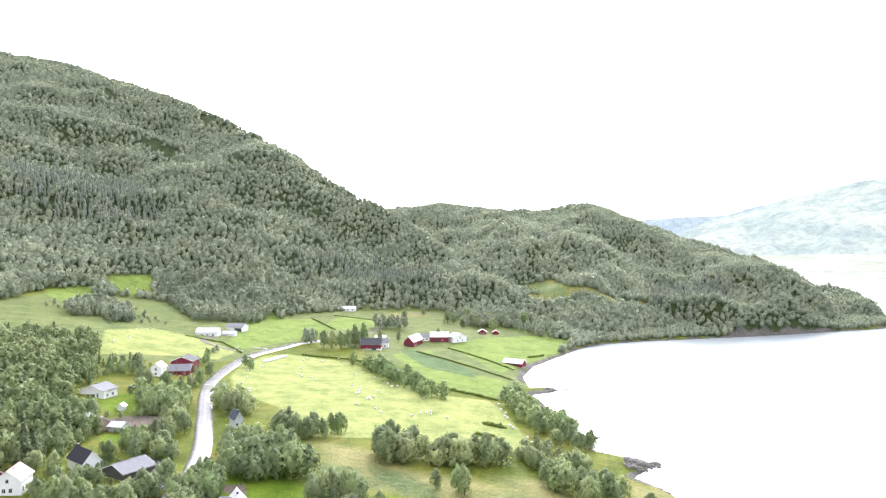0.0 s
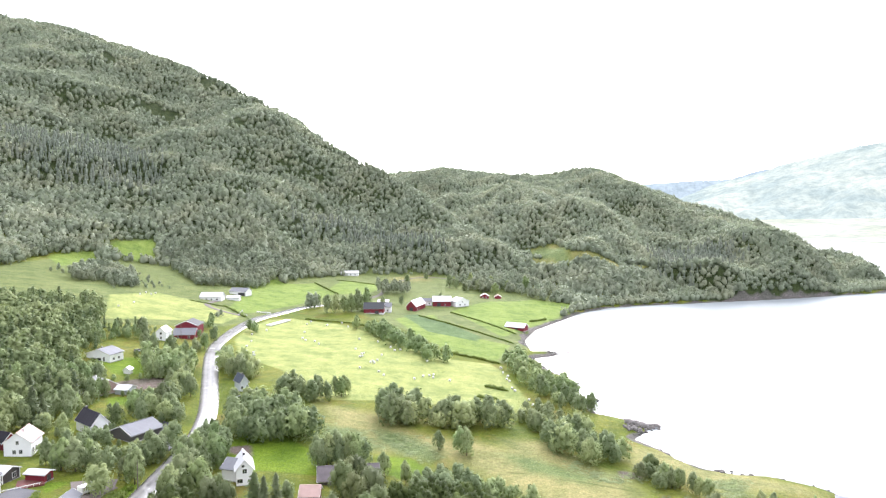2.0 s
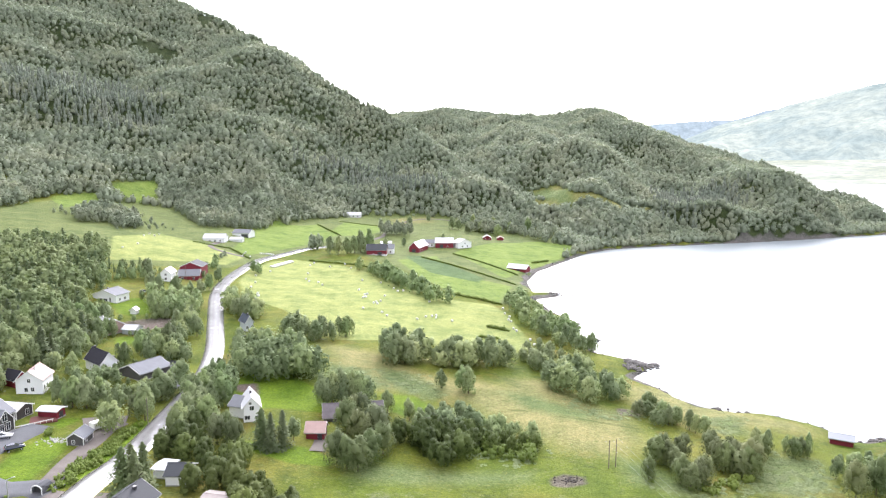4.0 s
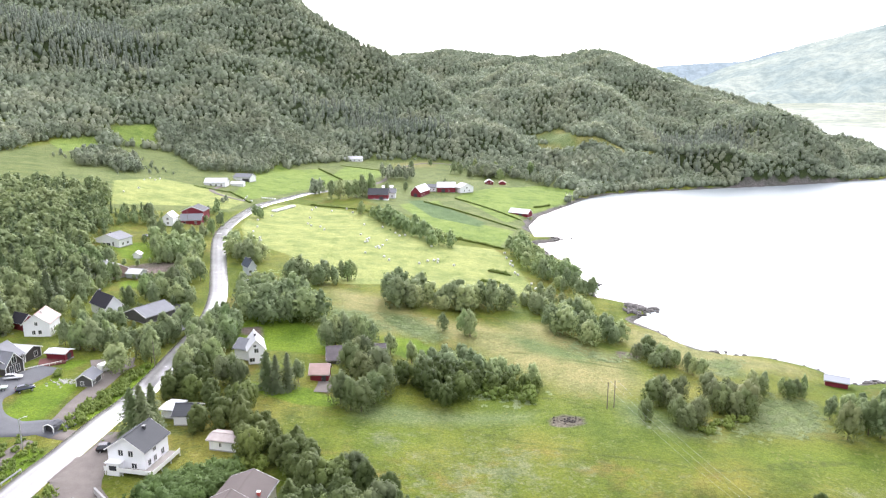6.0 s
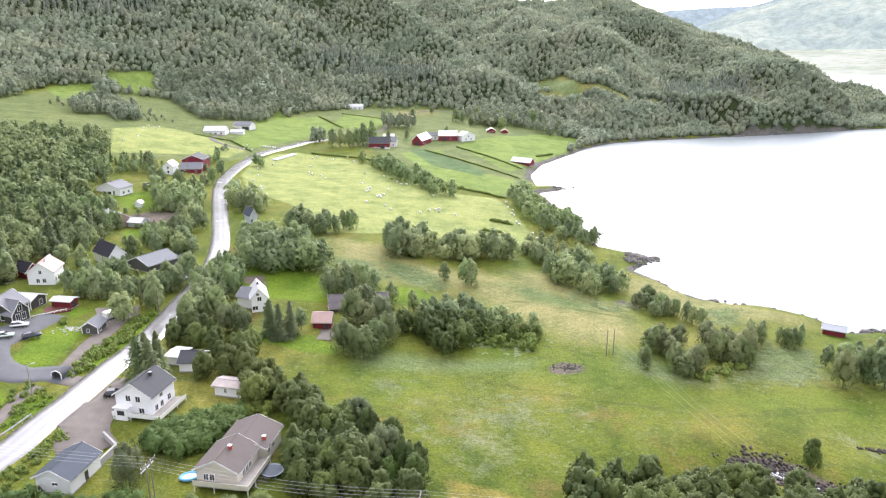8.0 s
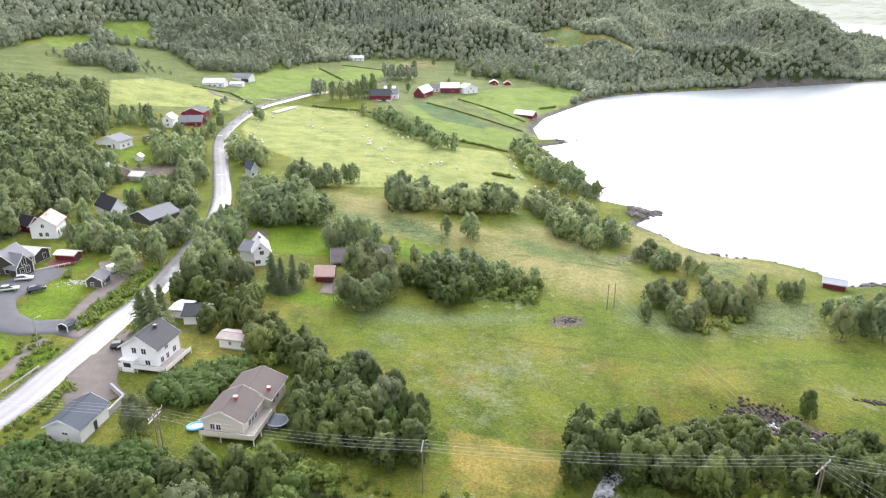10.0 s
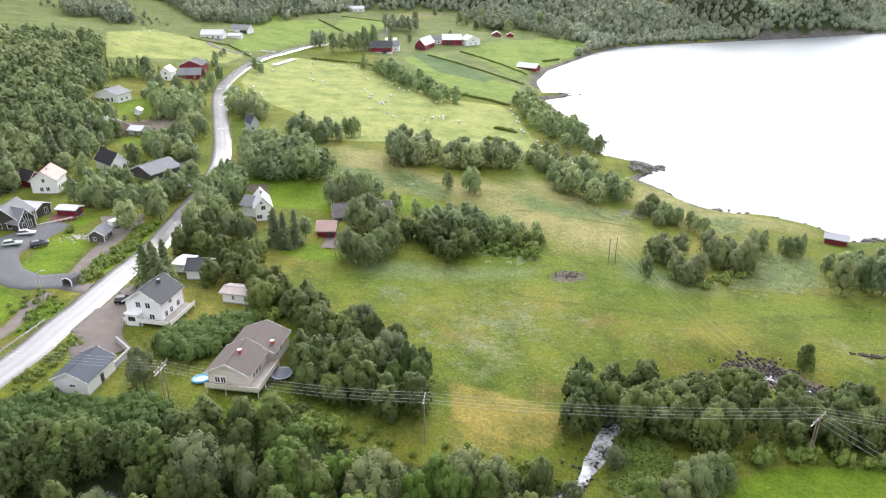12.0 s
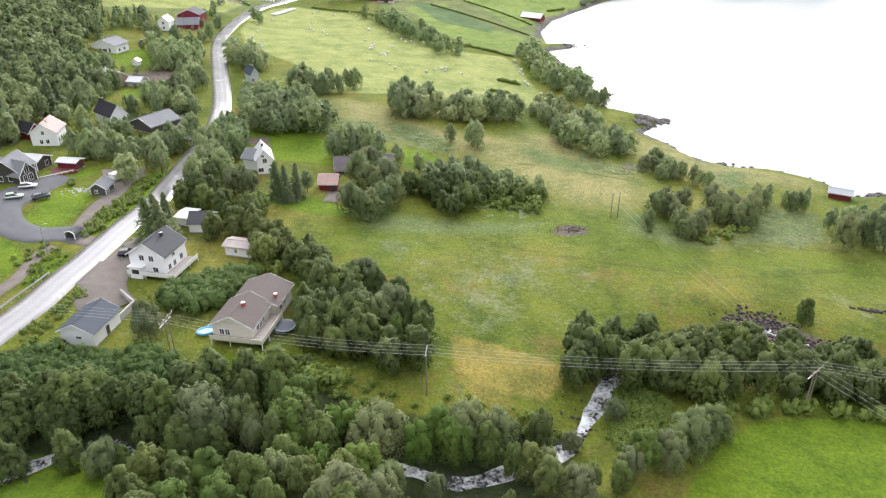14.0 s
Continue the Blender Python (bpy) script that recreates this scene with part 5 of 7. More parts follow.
FARM_TREES = [('birch', -88.3, 518.8, 14.0), ('birch', -81.8, 518.6, 13.0), ('birch', -75.5, 520.2, 13.0), ('birch', -70.5, 522.4, 13.5), ('birch', -66.1, 525.2, 16.0), ('birch', -60.2, 531.2, 17.0), ('birch', -36.6, 578.2, 8.5), ('birch', -58.8, 457.2, 8.5), ('birch', 4.4, 690.8, 13.0), ('birch', 10.6, 689.1, 10.5), ('willow', 18.5, 667.3, 8.5), ('birch', 32.8, 686.0, 12.5), ('birch', 45.7, 703.6, 12.5), ('birch', 47.4, 664.0, 12.5), ('birch', -39.0, 710.3, 9.5), ('birch', -20.6, 732.7, 9.0), ('birch', 25.7, 717.2, 12.5), ('birch', 61.3, 688.1, 11.0), ('birch', -4.1, 599.8, 7.5), ('birch', 78.9, 688.5, 15.5), ('birch', -51.0, 564.1, 9.0)]
BANK_TREES = [('willow', 98.3, 159.6, 9.5), ('willow', 105.2, 162.7, 9.5), ('birch', 107.4, 161.2, 9.5), ('birch', 108.9, 159.8, 9.0), ('birch', 101.0, 172.9, 6.5), ('willow', 96.6, 186.4, 6.0), ('birch', 101.0, 187.4, 5.0), ('willow', 79.0, 173.4, 9.0)]
STREAM_TREES = [('willow', -9.0, 70.4, 5.5), ('willow', -2.6, 69.8, 5.0), ('willow', 12.6, 72.3, 4.5), ('willow', 18.2, 82.3, 4.0), ('willow', -63.5, 74.0, 5.0), ('willow', 26.1, 89.2, 4.5)]
SINGLE_TREES = STREAM_TREES + BANK_TREES + FARM_TREES + GARDEN_TREES + VILLAGE_TREES_D + VILLAGE_TREES_A + VILLAGE_TREES_B + VILLAGE_TREES_C + SINGLE_TREES_A + SINGLE_TREES_B + SINGLE_TREES_C + SINGLE_TREES_D + SINGLE_TREES_E
HEDGES = [
    ([(-127, 678), (-94, 609)], 1.2),
    ([(-98, 490), (-58, 471), (-33, 439)], 1.3),
    ([(-20, 531), (16, 488), (44, 458)], 1.2),
    ([(4, 555), (29, 522), (50, 495)], 1.2),
    ([(-4, 407), (13, 398), (30, 387)], 1.6),
    ([(-109, 705), (-61, 683)], 1.0),
    ([(-162, 509), (-138, 480)], 1.2),
    ([(19, 332), (29, 327)], 1.6),
    ([(14, 311), (23, 310)], 1.4),
    ([(-189, 514), (-161, 505)], 1.0),
    ([(67, 548), (80, 561)], 1.5),
]



def trunk_template(seed, kind):
    g = np.random.RandomState(seed)
    v, f = [], []

    def limb(a, b, r0, r1):
        a, b = np.array(a, float), np.array(b, float)
        d = (b - a) / np.linalg.norm(b - a)
        s = np.cross(d, [0.3, 1, 0.2])
        s /= np.linalg.norm(s)
        u, o = np.cross(d, s), len(v)
        for p, r in ((a, r0), ((a + b) / 2 + g.normal(0, 0.008, 3), (r0 + r1) / 2), (b, r1)):
            for i in range(5):
                t = 6.283 * i / 5
                v.append(p + r * (math.cos(t) * s + math.sin(t) * u))
        for j in (0, 5):
            for i in range(5):
                n = (i + 1) % 5
                f.append((o + j + i, o + j + n, o + j + 5 + n))
                f.append((o + j + i, o + j + 5 + n, o + j + 5 + i))

    top = 0.95 if kind == "spruce" else 0.62
    limb((0, 0, -0.06), (g.normal(0, 0.02), g.normal(0, 0.02), top), 0.020, 0.007)
    for n in range(2 if kind == "spruce" else 6):
        z, a = g.uniform(0.14, 0.45), g.uniform(0, 6.283)
        limb((0, 0, z), (0.2 * math.cos(a), 0.2 * math.sin(a), z + g.uniform(0.12, 0.3)), 0.011, 0.004)
    return np.array(v), np.array(f)


def raw_mesh(name, template, material):
    v, f = template[:2]
    ob = mesh_object(name, v, f, [material], False, template[2] if len(template) > 2 else None)
    me = ob.data
    bpy.data.objects.remove(ob)
    return me


LOOKS = {
    "birch": (LEAF, "grey-green birch tree with a clumpy crown", 6, "birch_tree"),
    "willow": (LEAF_SOFT, "pale silvery willow with a broad soft crown", 3, "willow_tree"),
    "rowan": (LEAF_BRIGHT, "bright green rounded rowan tree", 3, "rowan_tree"),
    "spruce": (NEEDLE, "dark narrow spruce with drooping branches", 2, "spruce_tree"),
}
TREE_MESHES, FAR_TREE_MESHES = {}, {}
for kind, (leaf, _, count, _) in LOOKS.items():
    TREE_MESHES[kind] = [(raw_mesh("crown", crown_template(kind, 100 + s, 3700, 0.0185 if kind != "spruce" else 0.021, 15), leaf),
                          raw_mesh("trunk", trunk_template(100 + s, kind), BARK)) for s in range(count)]
    # birches farther off get the haze-lightened leaf copy
    FAR_TREE_MESHES[kind] = [(raw_mesh("crown", crown_template(kind, 150 + s, 1500, 0.027 if kind != "spruce" else 0.032, 12), LEAF_HAZED if kind == "birch" else leaf), trunk)
                             for s, (_, trunk) in enumerate(TREE_MESHES[kind])]


def plant(kind, x, y, tall, g):
    leaf, label, count, name = LOOKS[kind]
    thing = new(name)
    wide = tall * g.uniform(0.78, 1.12)
    thing.matrix_world = Matrix.LocRotScale((x, y, spot(x, y)), Euler((0, 0, g.uniform(0, 6.28))), (wide, wide, tall))
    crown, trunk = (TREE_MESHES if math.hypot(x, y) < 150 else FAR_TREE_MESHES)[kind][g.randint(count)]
    for part_name, me in (("trunk", trunk), ("crown", crown)):
        new(part_name, me).parent = thing
    return tagged(thing, label, "tree", "trees in the village and along the creek")


def grove_places(area, gap, g):
    xs, ys = [p[0] for p in area], [p[1] for p in area]
    gx, gy = np.meshgrid(np.arange(float(min(xs)), max(xs) + gap, gap), np.arange(float(min(ys)), max(ys) + gap, gap * 0.87))
    gx[1::2] += gap / 2
    x, y = gx.ravel() + g.uniform(-0.35, 0.35, gx.size) * gap, gy.ravel() + g.uniform(-0.35, 0.35, gx.size) * gap
    keep = in_area(x, y, area) & (line_distance(x, y, ROAD_LINE) > (4.4 if gap < 3.4 else 6)) & (line_distance(x, y, CREEK) > 1.3) & (shore_distance(x, y) > 2)
    for cx, cy, r in CLEAR:
        keep &= np.hypot(x - cx, y - cy) > r
    return x[keep], y[keep]


def sightline_height(x, y):
    """The tallest growth that leaves the plots in the camera's sight from the origin."""
    top = 99.0
    for hx, hy, half in PLOTS:
        r = math.hypot(hx, hy)
        ahead, aside = r - (x * hx + y * hy) / r, abs(x * hy - y * hx) / r
        if -2 < ahead < 45 and aside < half:
            top = min(top, 0.5 + max(0.0, ahead) * 54 / r)
    return top


def build_groves():
    g = np.random.RandomState(77)
    spots = []
    for kind, area, gap, low, high in NEAR_GROVES:
        if kind in ("bush", "hedge", "fern"):
            continue
        for x, y in zip(*grove_places(area, gap, g)):
            k, tall = kind, min(g.uniform(low, high), sightline_height(x, y))
            if tall < 1.5:
                continue
            if kind == "birch":
                k = g.choice(["birch", "birch", "birch", "willow", "rowan"])
            spots.append((math.hypot(x, y), k, x, y, tall))
    for kind, x, y, tall in SINGLE_TREES:
        spots.append((0, kind, x, y, tall))
    spots.sort(key=lambda s: s[0])
    for _, kind, x, y, tall in spots[:290]:
        plant(kind, x, y, tall, g)
    rest = {}
    for _, kind, x, y, tall in spots[290:]:
        rest.setdefault(kind, []).append((x, y, tall))
    for kind, area, gap, low, high in FAR_GROVES:
        x, y = grove_places(area, gap, g)
        for a, b in zip(x, y):
            k = g.choice(["birch", "willow", "rowan", "spruce"], p=[0.62, 0.24, 0.14, 0.0]) if kind == "birch" else (g.choice(["alder", "spruce"], p=[0.7, 0.3]) if kind == "mixed" else kind)
            tall = min(g.uniform(0.75, 1.3) * g.uniform(low, high), sightline_height(a, b))
            if tall > 1.5:
                rest.setdefault(k, []).append((a, b, tall))
    for kind, rows in rest.items():
        rows = np.array(rows)
        z = height(rows[:, 0], rows[:, 1])
        tall = rows[:, 2]
        wide = tall * g.uniform(0.9, 1.25, len(tall))
        at, r = np.stack([rows[:, 0], rows[:, 1], z - 0.1, wide, tall], -1), np.hypot(rows[:, 0], rows[:, 1])
        # leaf colour steps paler with distance, as haze would make it
        for birch_leaf, near, cards, size, core in ((LEAF, r < 190, 1300, 0.030, 14), (LEAF_HAZED, (r >= 190) & (r < 330), 620, 0.040, 9), (LEAF_HAZED, (r >= 330) & (r < 480), 170, 0.070, 5), (FOREST, r >= 480, 150, 0.075, 5)):
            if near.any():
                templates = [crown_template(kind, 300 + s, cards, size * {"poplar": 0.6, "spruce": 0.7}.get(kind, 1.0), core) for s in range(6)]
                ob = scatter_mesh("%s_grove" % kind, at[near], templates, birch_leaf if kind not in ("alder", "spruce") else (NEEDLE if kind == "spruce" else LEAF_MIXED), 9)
                tagged(ob, "groves of %s trees between fields and houses" % kind, "trees", kind="stuff")
    shrubs, hedges, ferns = [], [], []
    for kind, area, gap, low, high in NEAR_GROVES:
        if kind == "fern":
            x, y = grove_places(area, gap, g)
            x, y = x + g.normal(0, 1.8, len(x)), y + g.normal(0, 1.8, len(x))
            some = waves(x, y, 8, 71) + 0.6 * waves(x, y, 3.5, 72) > -0.15
            ferns += [(a, b, g.uniform(low, high)) for a, b in zip(x[some], y[some])]
        if kind == "hedge":
            hedges += [(a, b, g.uniform(low, high)) for a, b in zip(*grove_places(area, gap, g))]
        if kind == "bush":
            x, y = grove_places(area, gap, g)
            shrubs += [(a, b, g.uniform(low, high)) for a, b in zip(x, y)]
    for line, tall in HEDGES:
        for a, b in spline(line, 0.95):
            shrubs.append((a + g.uniform(-0.4, 0.4), b + g.uniform(-0.6, 0.6), tall * g.uniform(0.6, 1.2)))
    rows = np.array(ferns)
    fronds = []
    for s in range(6):
        k = np.random.RandomState(800 + s)
        a, r = k.uniform(0, 6.283, 24), np.sqrt(k.uniform(0, 1, 24))
        out_ = np.stack([r * np.cos(a), r * np.sin(a), 0.75 - 0.5 * r], -1)
        fronds.append(leaf_cards(out_, out_ * [0.5, 0.5, 0] + [0, 0, 1.0], 0.24, k, 0.3))
    at = np.stack([rows[:, 0], rows[:, 1], height(rows[:, 0], rows[:, 1]) - 0.05, rows[:, 2] * 1.0, rows[:, 2] * 0.55], -1)
    tagged(scatter_mesh("ferns", at, fronds, FERN, 14), "pale green ferns and weeds in the pasture", "ferns", kind="stuff")
    near = [row for row in shrubs if math.hypot(row[0], row[1]) < 135]
    far = [row for row in shrubs if math.hypot(row[0], row[1]) >= 135]
    for name, rows, cards, size, leaf, label in (("shrubs", near, 250, 0.075, SHRUB_LEAF, "fresh green weeds and shrubs by the creek and garden"), ("shrubs", far, 80, 0.13, SHRUB_LEAF, "fresh green weeds and shrubs along plots and ditches"),
                                                 ("hedge", hedges, 460, 0.062, HEDGE_LEAF, "dense dark green hedge and thicket")):
        rows = np.array(rows)
        wide = rows[:, 2] * g.uniform(0.95, 1.35, len(rows))
        at = np.stack([rows[:, 0], rows[:, 1], height(rows[:, 0], rows[:, 1]) - 0.1, wide, rows[:, 2]], -1)
        tagged(scatter_mesh(name, at, [crown_template("bush", 400 + s, cards, size, 5) for s in range(5)], leaf, 10), label, "shrubs", kind="stuff")



build_groves()


def build_tufts():
    """Coarse grass and weeds on the near pasture and verges."""
    g = np.random.RandomState(88)
    x, y = g.uniform(-120, 150, 20000), g.uniform(60, 300, 20000)
    keep = (g.uniform(0, 1, len(x)) < np.clip(1.25 - np.hypot(x, y) / 300, 0.15, 1)) & (shore_distance(x, y) > 4) & (line_distance(x, y, ROAD_LINE) > 4.2) & (line_distance(x, y, CREEK) > 3)
    keep &= waves(x, y, 26, 61) + 0.7 * waves(x, y, 9, 62) > 0.1
    for kind in ("lush", "meadow", "mown", "bare"):
        for area in FIELDS[kind]:
            keep &= ~in_area(x, y, area)
    for cx, cy, r in CLEAR:
        keep &= np.hypot(x - cx, y - cy) > r
    x, y = x[keep], y[keep]
    templates = []
    for s in range(5):
        k = np.random.RandomState(700 + s)
        p = k.normal(0, 0.5, (5, 3)) * [1, 1, 0.08] + [0, 0, 0.14]
        templates.append(leaf_cards(p, np.tile([0.0, 0.0, 1.6], (5, 1)), 0.32, k))
    size = g.uniform(0.2, 0.7, len(x))
    at = np.stack([x, y, height(x, y), size, size * 0.5], -1)
    tagged(scatter_mesh("grass_tufts", at, templates, TUFT, 12), "pale and green tufts of coarse pasture grass", "grass", kind="stuff")


build_tufts()

# ---- houses ----
def box(bm, x0, x1, y0, y1, z0, z1, m=None):
    c = [(x, y, z) for z in (z0, z1) for y in (y0, y1) for x in (x0, x1)]
    v = [bm.verts.new(m @ Vector(p) if m else p) for p in c]
    for q in ((0, 2, 3, 1), (4, 5, 7, 6), (0, 1, 5, 4), (2, 6, 7, 3), (0, 4, 6, 2), (1, 3, 7, 5)):
        bm.faces.new([v[i] for i in q])


def boxed(name, dims, material, parent, label="", m=None, bevel=0.0):
    bm = bmesh.new()
    box(bm, *dims, m)
    if bevel:
        bmesh.ops.bevel(bm, geom=bm.edges[:], offset=bevel, segments=2, affect="EDGES")
    return part(name, bm, material, parent, label)


WHITE_BOARD = painted("white_boards", (0.86, 0.87, 0.88), 0.6, 0.14, 0.08)
CREAM_BOARD = painted("cream_boards", (0.74, 0.69, 0.59), 0.65, 0.14, 0.15)
PALE_BOARD = painted("pale_boards", (0.52, 0.56, 0.58), 0.65, 0.14, 0.2)
PINK_BOARD = painted("faded_boards", (0.45, 0.33, 0.28), 0.75, 0.14, 0.3)
RED_BOARD = painted("red_boards", (0.215, 0.020, 0.034), 0.7, 0.16, 0.3)
GREY_BOARD = painted("grey_boards", (0.101, 0.098, 0.094), 0.8, 0.16, 0.35)
BLACK_BOARD = painted("black_boards", (0.056, 0.050, 0.047), 0.6, 0.14, 0.25)
SLATE = painted("dark_roofing", (0.051, 0.055, 0.061), 0.75, 0.30, 0.25)
BLUE_ROOF = painted("blue_grey_metal_roof", (0.039, 0.053, 0.074), 0.7, 0.35, 0.2, 0.0)
BROWN_ROOF = painted("brown_roofing", (0.117, 0.095, 0.087), 0.8, 0.30, 0.25)
GREY_ROOF = painted("grey_roofing", (0.20, 0.206, 0.222), 0.8, 0.30, 0.25)
DARK_ROOF = painted("charcoal_roofing", (0.035, 0.034, 0.041), 0.9, 0.30, 0.25, 0.0, 0.2)
PALE_ROOF = painted("pale_metal_roof", (0.58, 0.585, 0.59), 0.45, 0.4, 0.2)
WHITE_ROOF = painted("white_metal_roof", (0.75, 0.76, 0.77), 0.4, 0.4, 0.15)
BOAT_ROOF = painted("light_grey_metal_roof", (0.40, 0.42, 0.45), 0.6, 0.4, 0.2)
PINK_ROOF = painted("faded_pink_roof", (0.52, 0.36, 0.32), 0.75, 0.3, 0.3)
RUST_ROOF = painted("rusty_metal_roof", (0.42, 0.36, 0.33), 0.6, 0.3, 0.5)
OLD_ROOF = painted("patchy_old_roof", (0.156, 0.136, 0.140), 0.8, 0.5, 0.6)
TRIM = painted("white_trim", (0.80, 0.80, 0.78), 0.5, 0, 0.08)
DARK_PAINT = painted("dark_paint", (0.05, 0.05, 0.055), 0.6)
CONCRETE = painted("concrete", (0.40, 0.39, 0.37), 0.85, 0, 0.3)
DECKING = painted("grey_decking", (0.34, 0.31, 0.28), 0.8, 0.12, 0.3, lines="x")
RED_DECK = painted("red_brown_decking", (0.16, 0.055, 0.045), 0.75, 0.12, 0.3, lines="x")
BRICK_RED = painted("red_chimney", (0.45, 0.08, 0.06), 0.8)
STEEL = painted("galvanised_steel", (0.55, 0.56, 0.57), 0.4, 0, 0.2, 0.7)
TIMBER = painted("weathered_timber", (0.24, 0.20, 0.165), 0.9, 0, 0.4)
GLASS, gn, gl, gb = nodes_of("window_glass", 0.08, 0, 0.8)
gb.inputs["Base Color"].default_value = (0.03, 0.035, 0.04, 1)


def wall_frame(spot_on, length, width, near):
    """The pose of a point on a house's wall: x along the wall, y outwards, z up."""
    wall, u = spot_on
    if wall == "gable":
        return Matrix(((0, -1, 0, -length / 2), (near, 0, 0, near * u), (0, 0, 1, 0), (0, 0, 0, 1)))
    return Matrix(((1, 0, 0, -length / 2 + u), (0, near, 0, near * width / 2), (0, 0, 1, 0), (0, 0, 0, 1)))


def add_window(thing, m, v, w, h):
    bm = bmesh.new()
    for x0, x1, z0, z1 in ((-w / 2 - 0.1, -w / 2, v - 0.1, v + h + 0.1), (w / 2, w / 2 + 0.1, v - 0.1, v + h + 0.1), (-w / 2, w / 2, v - 0.1, v), (-w / 2, w / 2, v + h, v + h + 0.1), (-0.03, 0.03, v, v + h)):
        box(bm, x0, x1, -0.05, 0.07, z0, z1, m)
    window = part("window", bm, TRIM, thing, "white-framed window")
    boxed("pane", (-w / 2, w / 2, -0.05, 0.03, v, v + h), GLASS, window, "dark glass pane", m)


def add_deck(thing, length, width, near, floor, deep):
    """A raised wooden deck along the front gable and the near side, on posts, with a board rail."""
    x0, x1 = -length / 2 - deep * 0.6, length / 2
    y0, y1 = width / 2 + 0.02, width / 2 + deep
    s = Matrix.Diagonal((1, near, 1, 1))
    bm = bmesh.new()
    box(bm, x0, x1, y0, y1, floor - 0.15, floor, s)
    box(bm, x0, -length / 2 - 0.02, -width / 2, y0, floor - 0.15, floor, s)
    deck = part("deck", bm, DECKING, thing, "grey wooden deck")
    bm = bmesh.new()
    box(bm, x0 - 0.06, x0, -width / 2, y1, floor - 0.1, floor + 0.85, s)
    box(bm, x0, x1, y1, y1 + 0.06, floor - 0.1, floor + 0.85, s)
    part("railing", bm, TRIM if floor < 1.2 else CREAM_BOARD, deck, "pale board railing")
    for px, py in [(x0 + 0.1, -width / 2 + 0.2), (x0 + 0.1, 0), (x0 + 0.1, y1 - 0.1)] + [(x0 + (x1 - x0) * k, y1 - 0.1) for k in (0.33, 0.66, 1.0)]:
        boxed("post", (px - 0.07, px + 0.07, py - 0.07, py + 0.07, -1.5, floor - 0.15), TRIM, deck, "", s)


def house(name, at, heading, length, width, eave, near, rise_, wall, roof, windows=(), doors=(), chimneys=(), porch=False, deck=None, trim=False, plinth=False, label=""):
    """A gabled house: x runs along the ridge, the front gable at -x, the near long side at y = near."""
    thing = new(name)
    thing.matrix_world = pose(*at, 0, 0, heading)
    a, b = length / 2, width / 2
    bm = bmesh.new()
    ring = [(-a, -b), (a, -b), (a, b), (-a, b)]
    low, top = [bm.verts.new((x, y, -1.5)) for x, y in ring], [bm.verts.new((x, y, eave)) for x, y in ring]
    r0, r1 = bm.verts.new((-a, 0, eave + rise_)), bm.verts.new((a, 0, eave + rise_))
    for i in range(4):
        n = (i + 1) % 4
        bm.faces.new((low[i], low[n], top[n], top[i]))
    bm.faces.new((top[0], r0, top[3]))
    bm.faces.new((top[1], top[2], r1))
    bm.faces.new((top[0], top[1], r1, r0))
    bm.faces.new((top[2], top[3], r0, r1))
    bmesh.ops.recalc_face_normals(bm, faces=bm.faces[:])
    part("wall", bm, wall, thing)
    boxed("foundation", (-a - 0.05, a + 0.05, -b - 0.05, b + 0.05, -1.6, 0.25 if not plinth else 1.2), CONCRETE if not plinth else WHITE_BOARD, thing, "pale plinth")
    over, thick = 0.45, 0.16
    for s in (-1, 1):
        bm = bmesh.new()
        k = rise_ / b
        e = b + over
        profile = [(0.0, eave + rise_ + 0.02), (e, eave - k * over + 0.02), (e, eave - k * over + 0.02 + thick), (0.0, eave + rise_ + 0.02 + thick)]
        ends = [[bm.verts.new((x, s * y, z)) for y, z in profile] for x in (-a - over, a + over)]
        for i in range(4):
            n = (i + 1) % 4
            bm.faces.new((ends[0][i], ends[0][n], ends[1][n], ends[1][i]))
        bm.faces.new(ends[0])
        bm.faces.new(ends[1])
        bmesh.ops.recalc_face_normals(bm, faces=bm.faces[:])
        slope = part("roof", bm, roof, thing)
        for x in (-a - over - 0.04, a + over + 0.001):
            bm = bmesh.new()
            q = [[bm.verts.new((x + dx, s * y, z)) for y, z in ((0.0, eave + rise_ - 0.1), (e, eave - k * over - 0.1), (e, eave - k * over + 0.2), (0.0, eave + rise_ + 0.2))] for dx in (0, 0.039)]
            for i in range(4):
                n = (i + 1) % 4
                bm.faces.new((q[0][i], q[0][n], q[1][n], q[1][i]))
            bm.faces.new(q[0])
            bm.faces.new(q[1])
            bmesh.ops.recalc_face_normals(bm, faces=bm.faces[:])
            part("bargeboard", bm, TRIM, slope, "white bargeboard")
        boxed("gutter", (-a - over, a + over, e + 0.002, e + 0.10, eave - k * over - 0.06, eave - k * over + 0.06), STEEL, slope, "grey gutter", Matrix.Diagonal((1, s, 1, 1)))
    boxed("ridge_cap", (-a - over, a + over, -0.14, 0.14, eave + rise_ + 0.15, eave + rise_ + 0.23), roof, thing)
    for where, u, v, w, h in windows:
        add_window(thing, wall_frame((where, u), length, width, near), v, w, h)
    for where, u, v, w, h in doors:
        door = boxed("door", (-w / 2, w / 2, -0.04, 0.05, v, v + h), DARK_PAINT, thing, "dark plank door", wall_frame((where, u), length, width, near))
        boxed("handle", (w / 2 - 0.2, w / 2 - 0.08, 0.05, 0.11, v + 0.95, v + 1.05), STEEL, door, "", wall_frame((where, u), length, width, near))
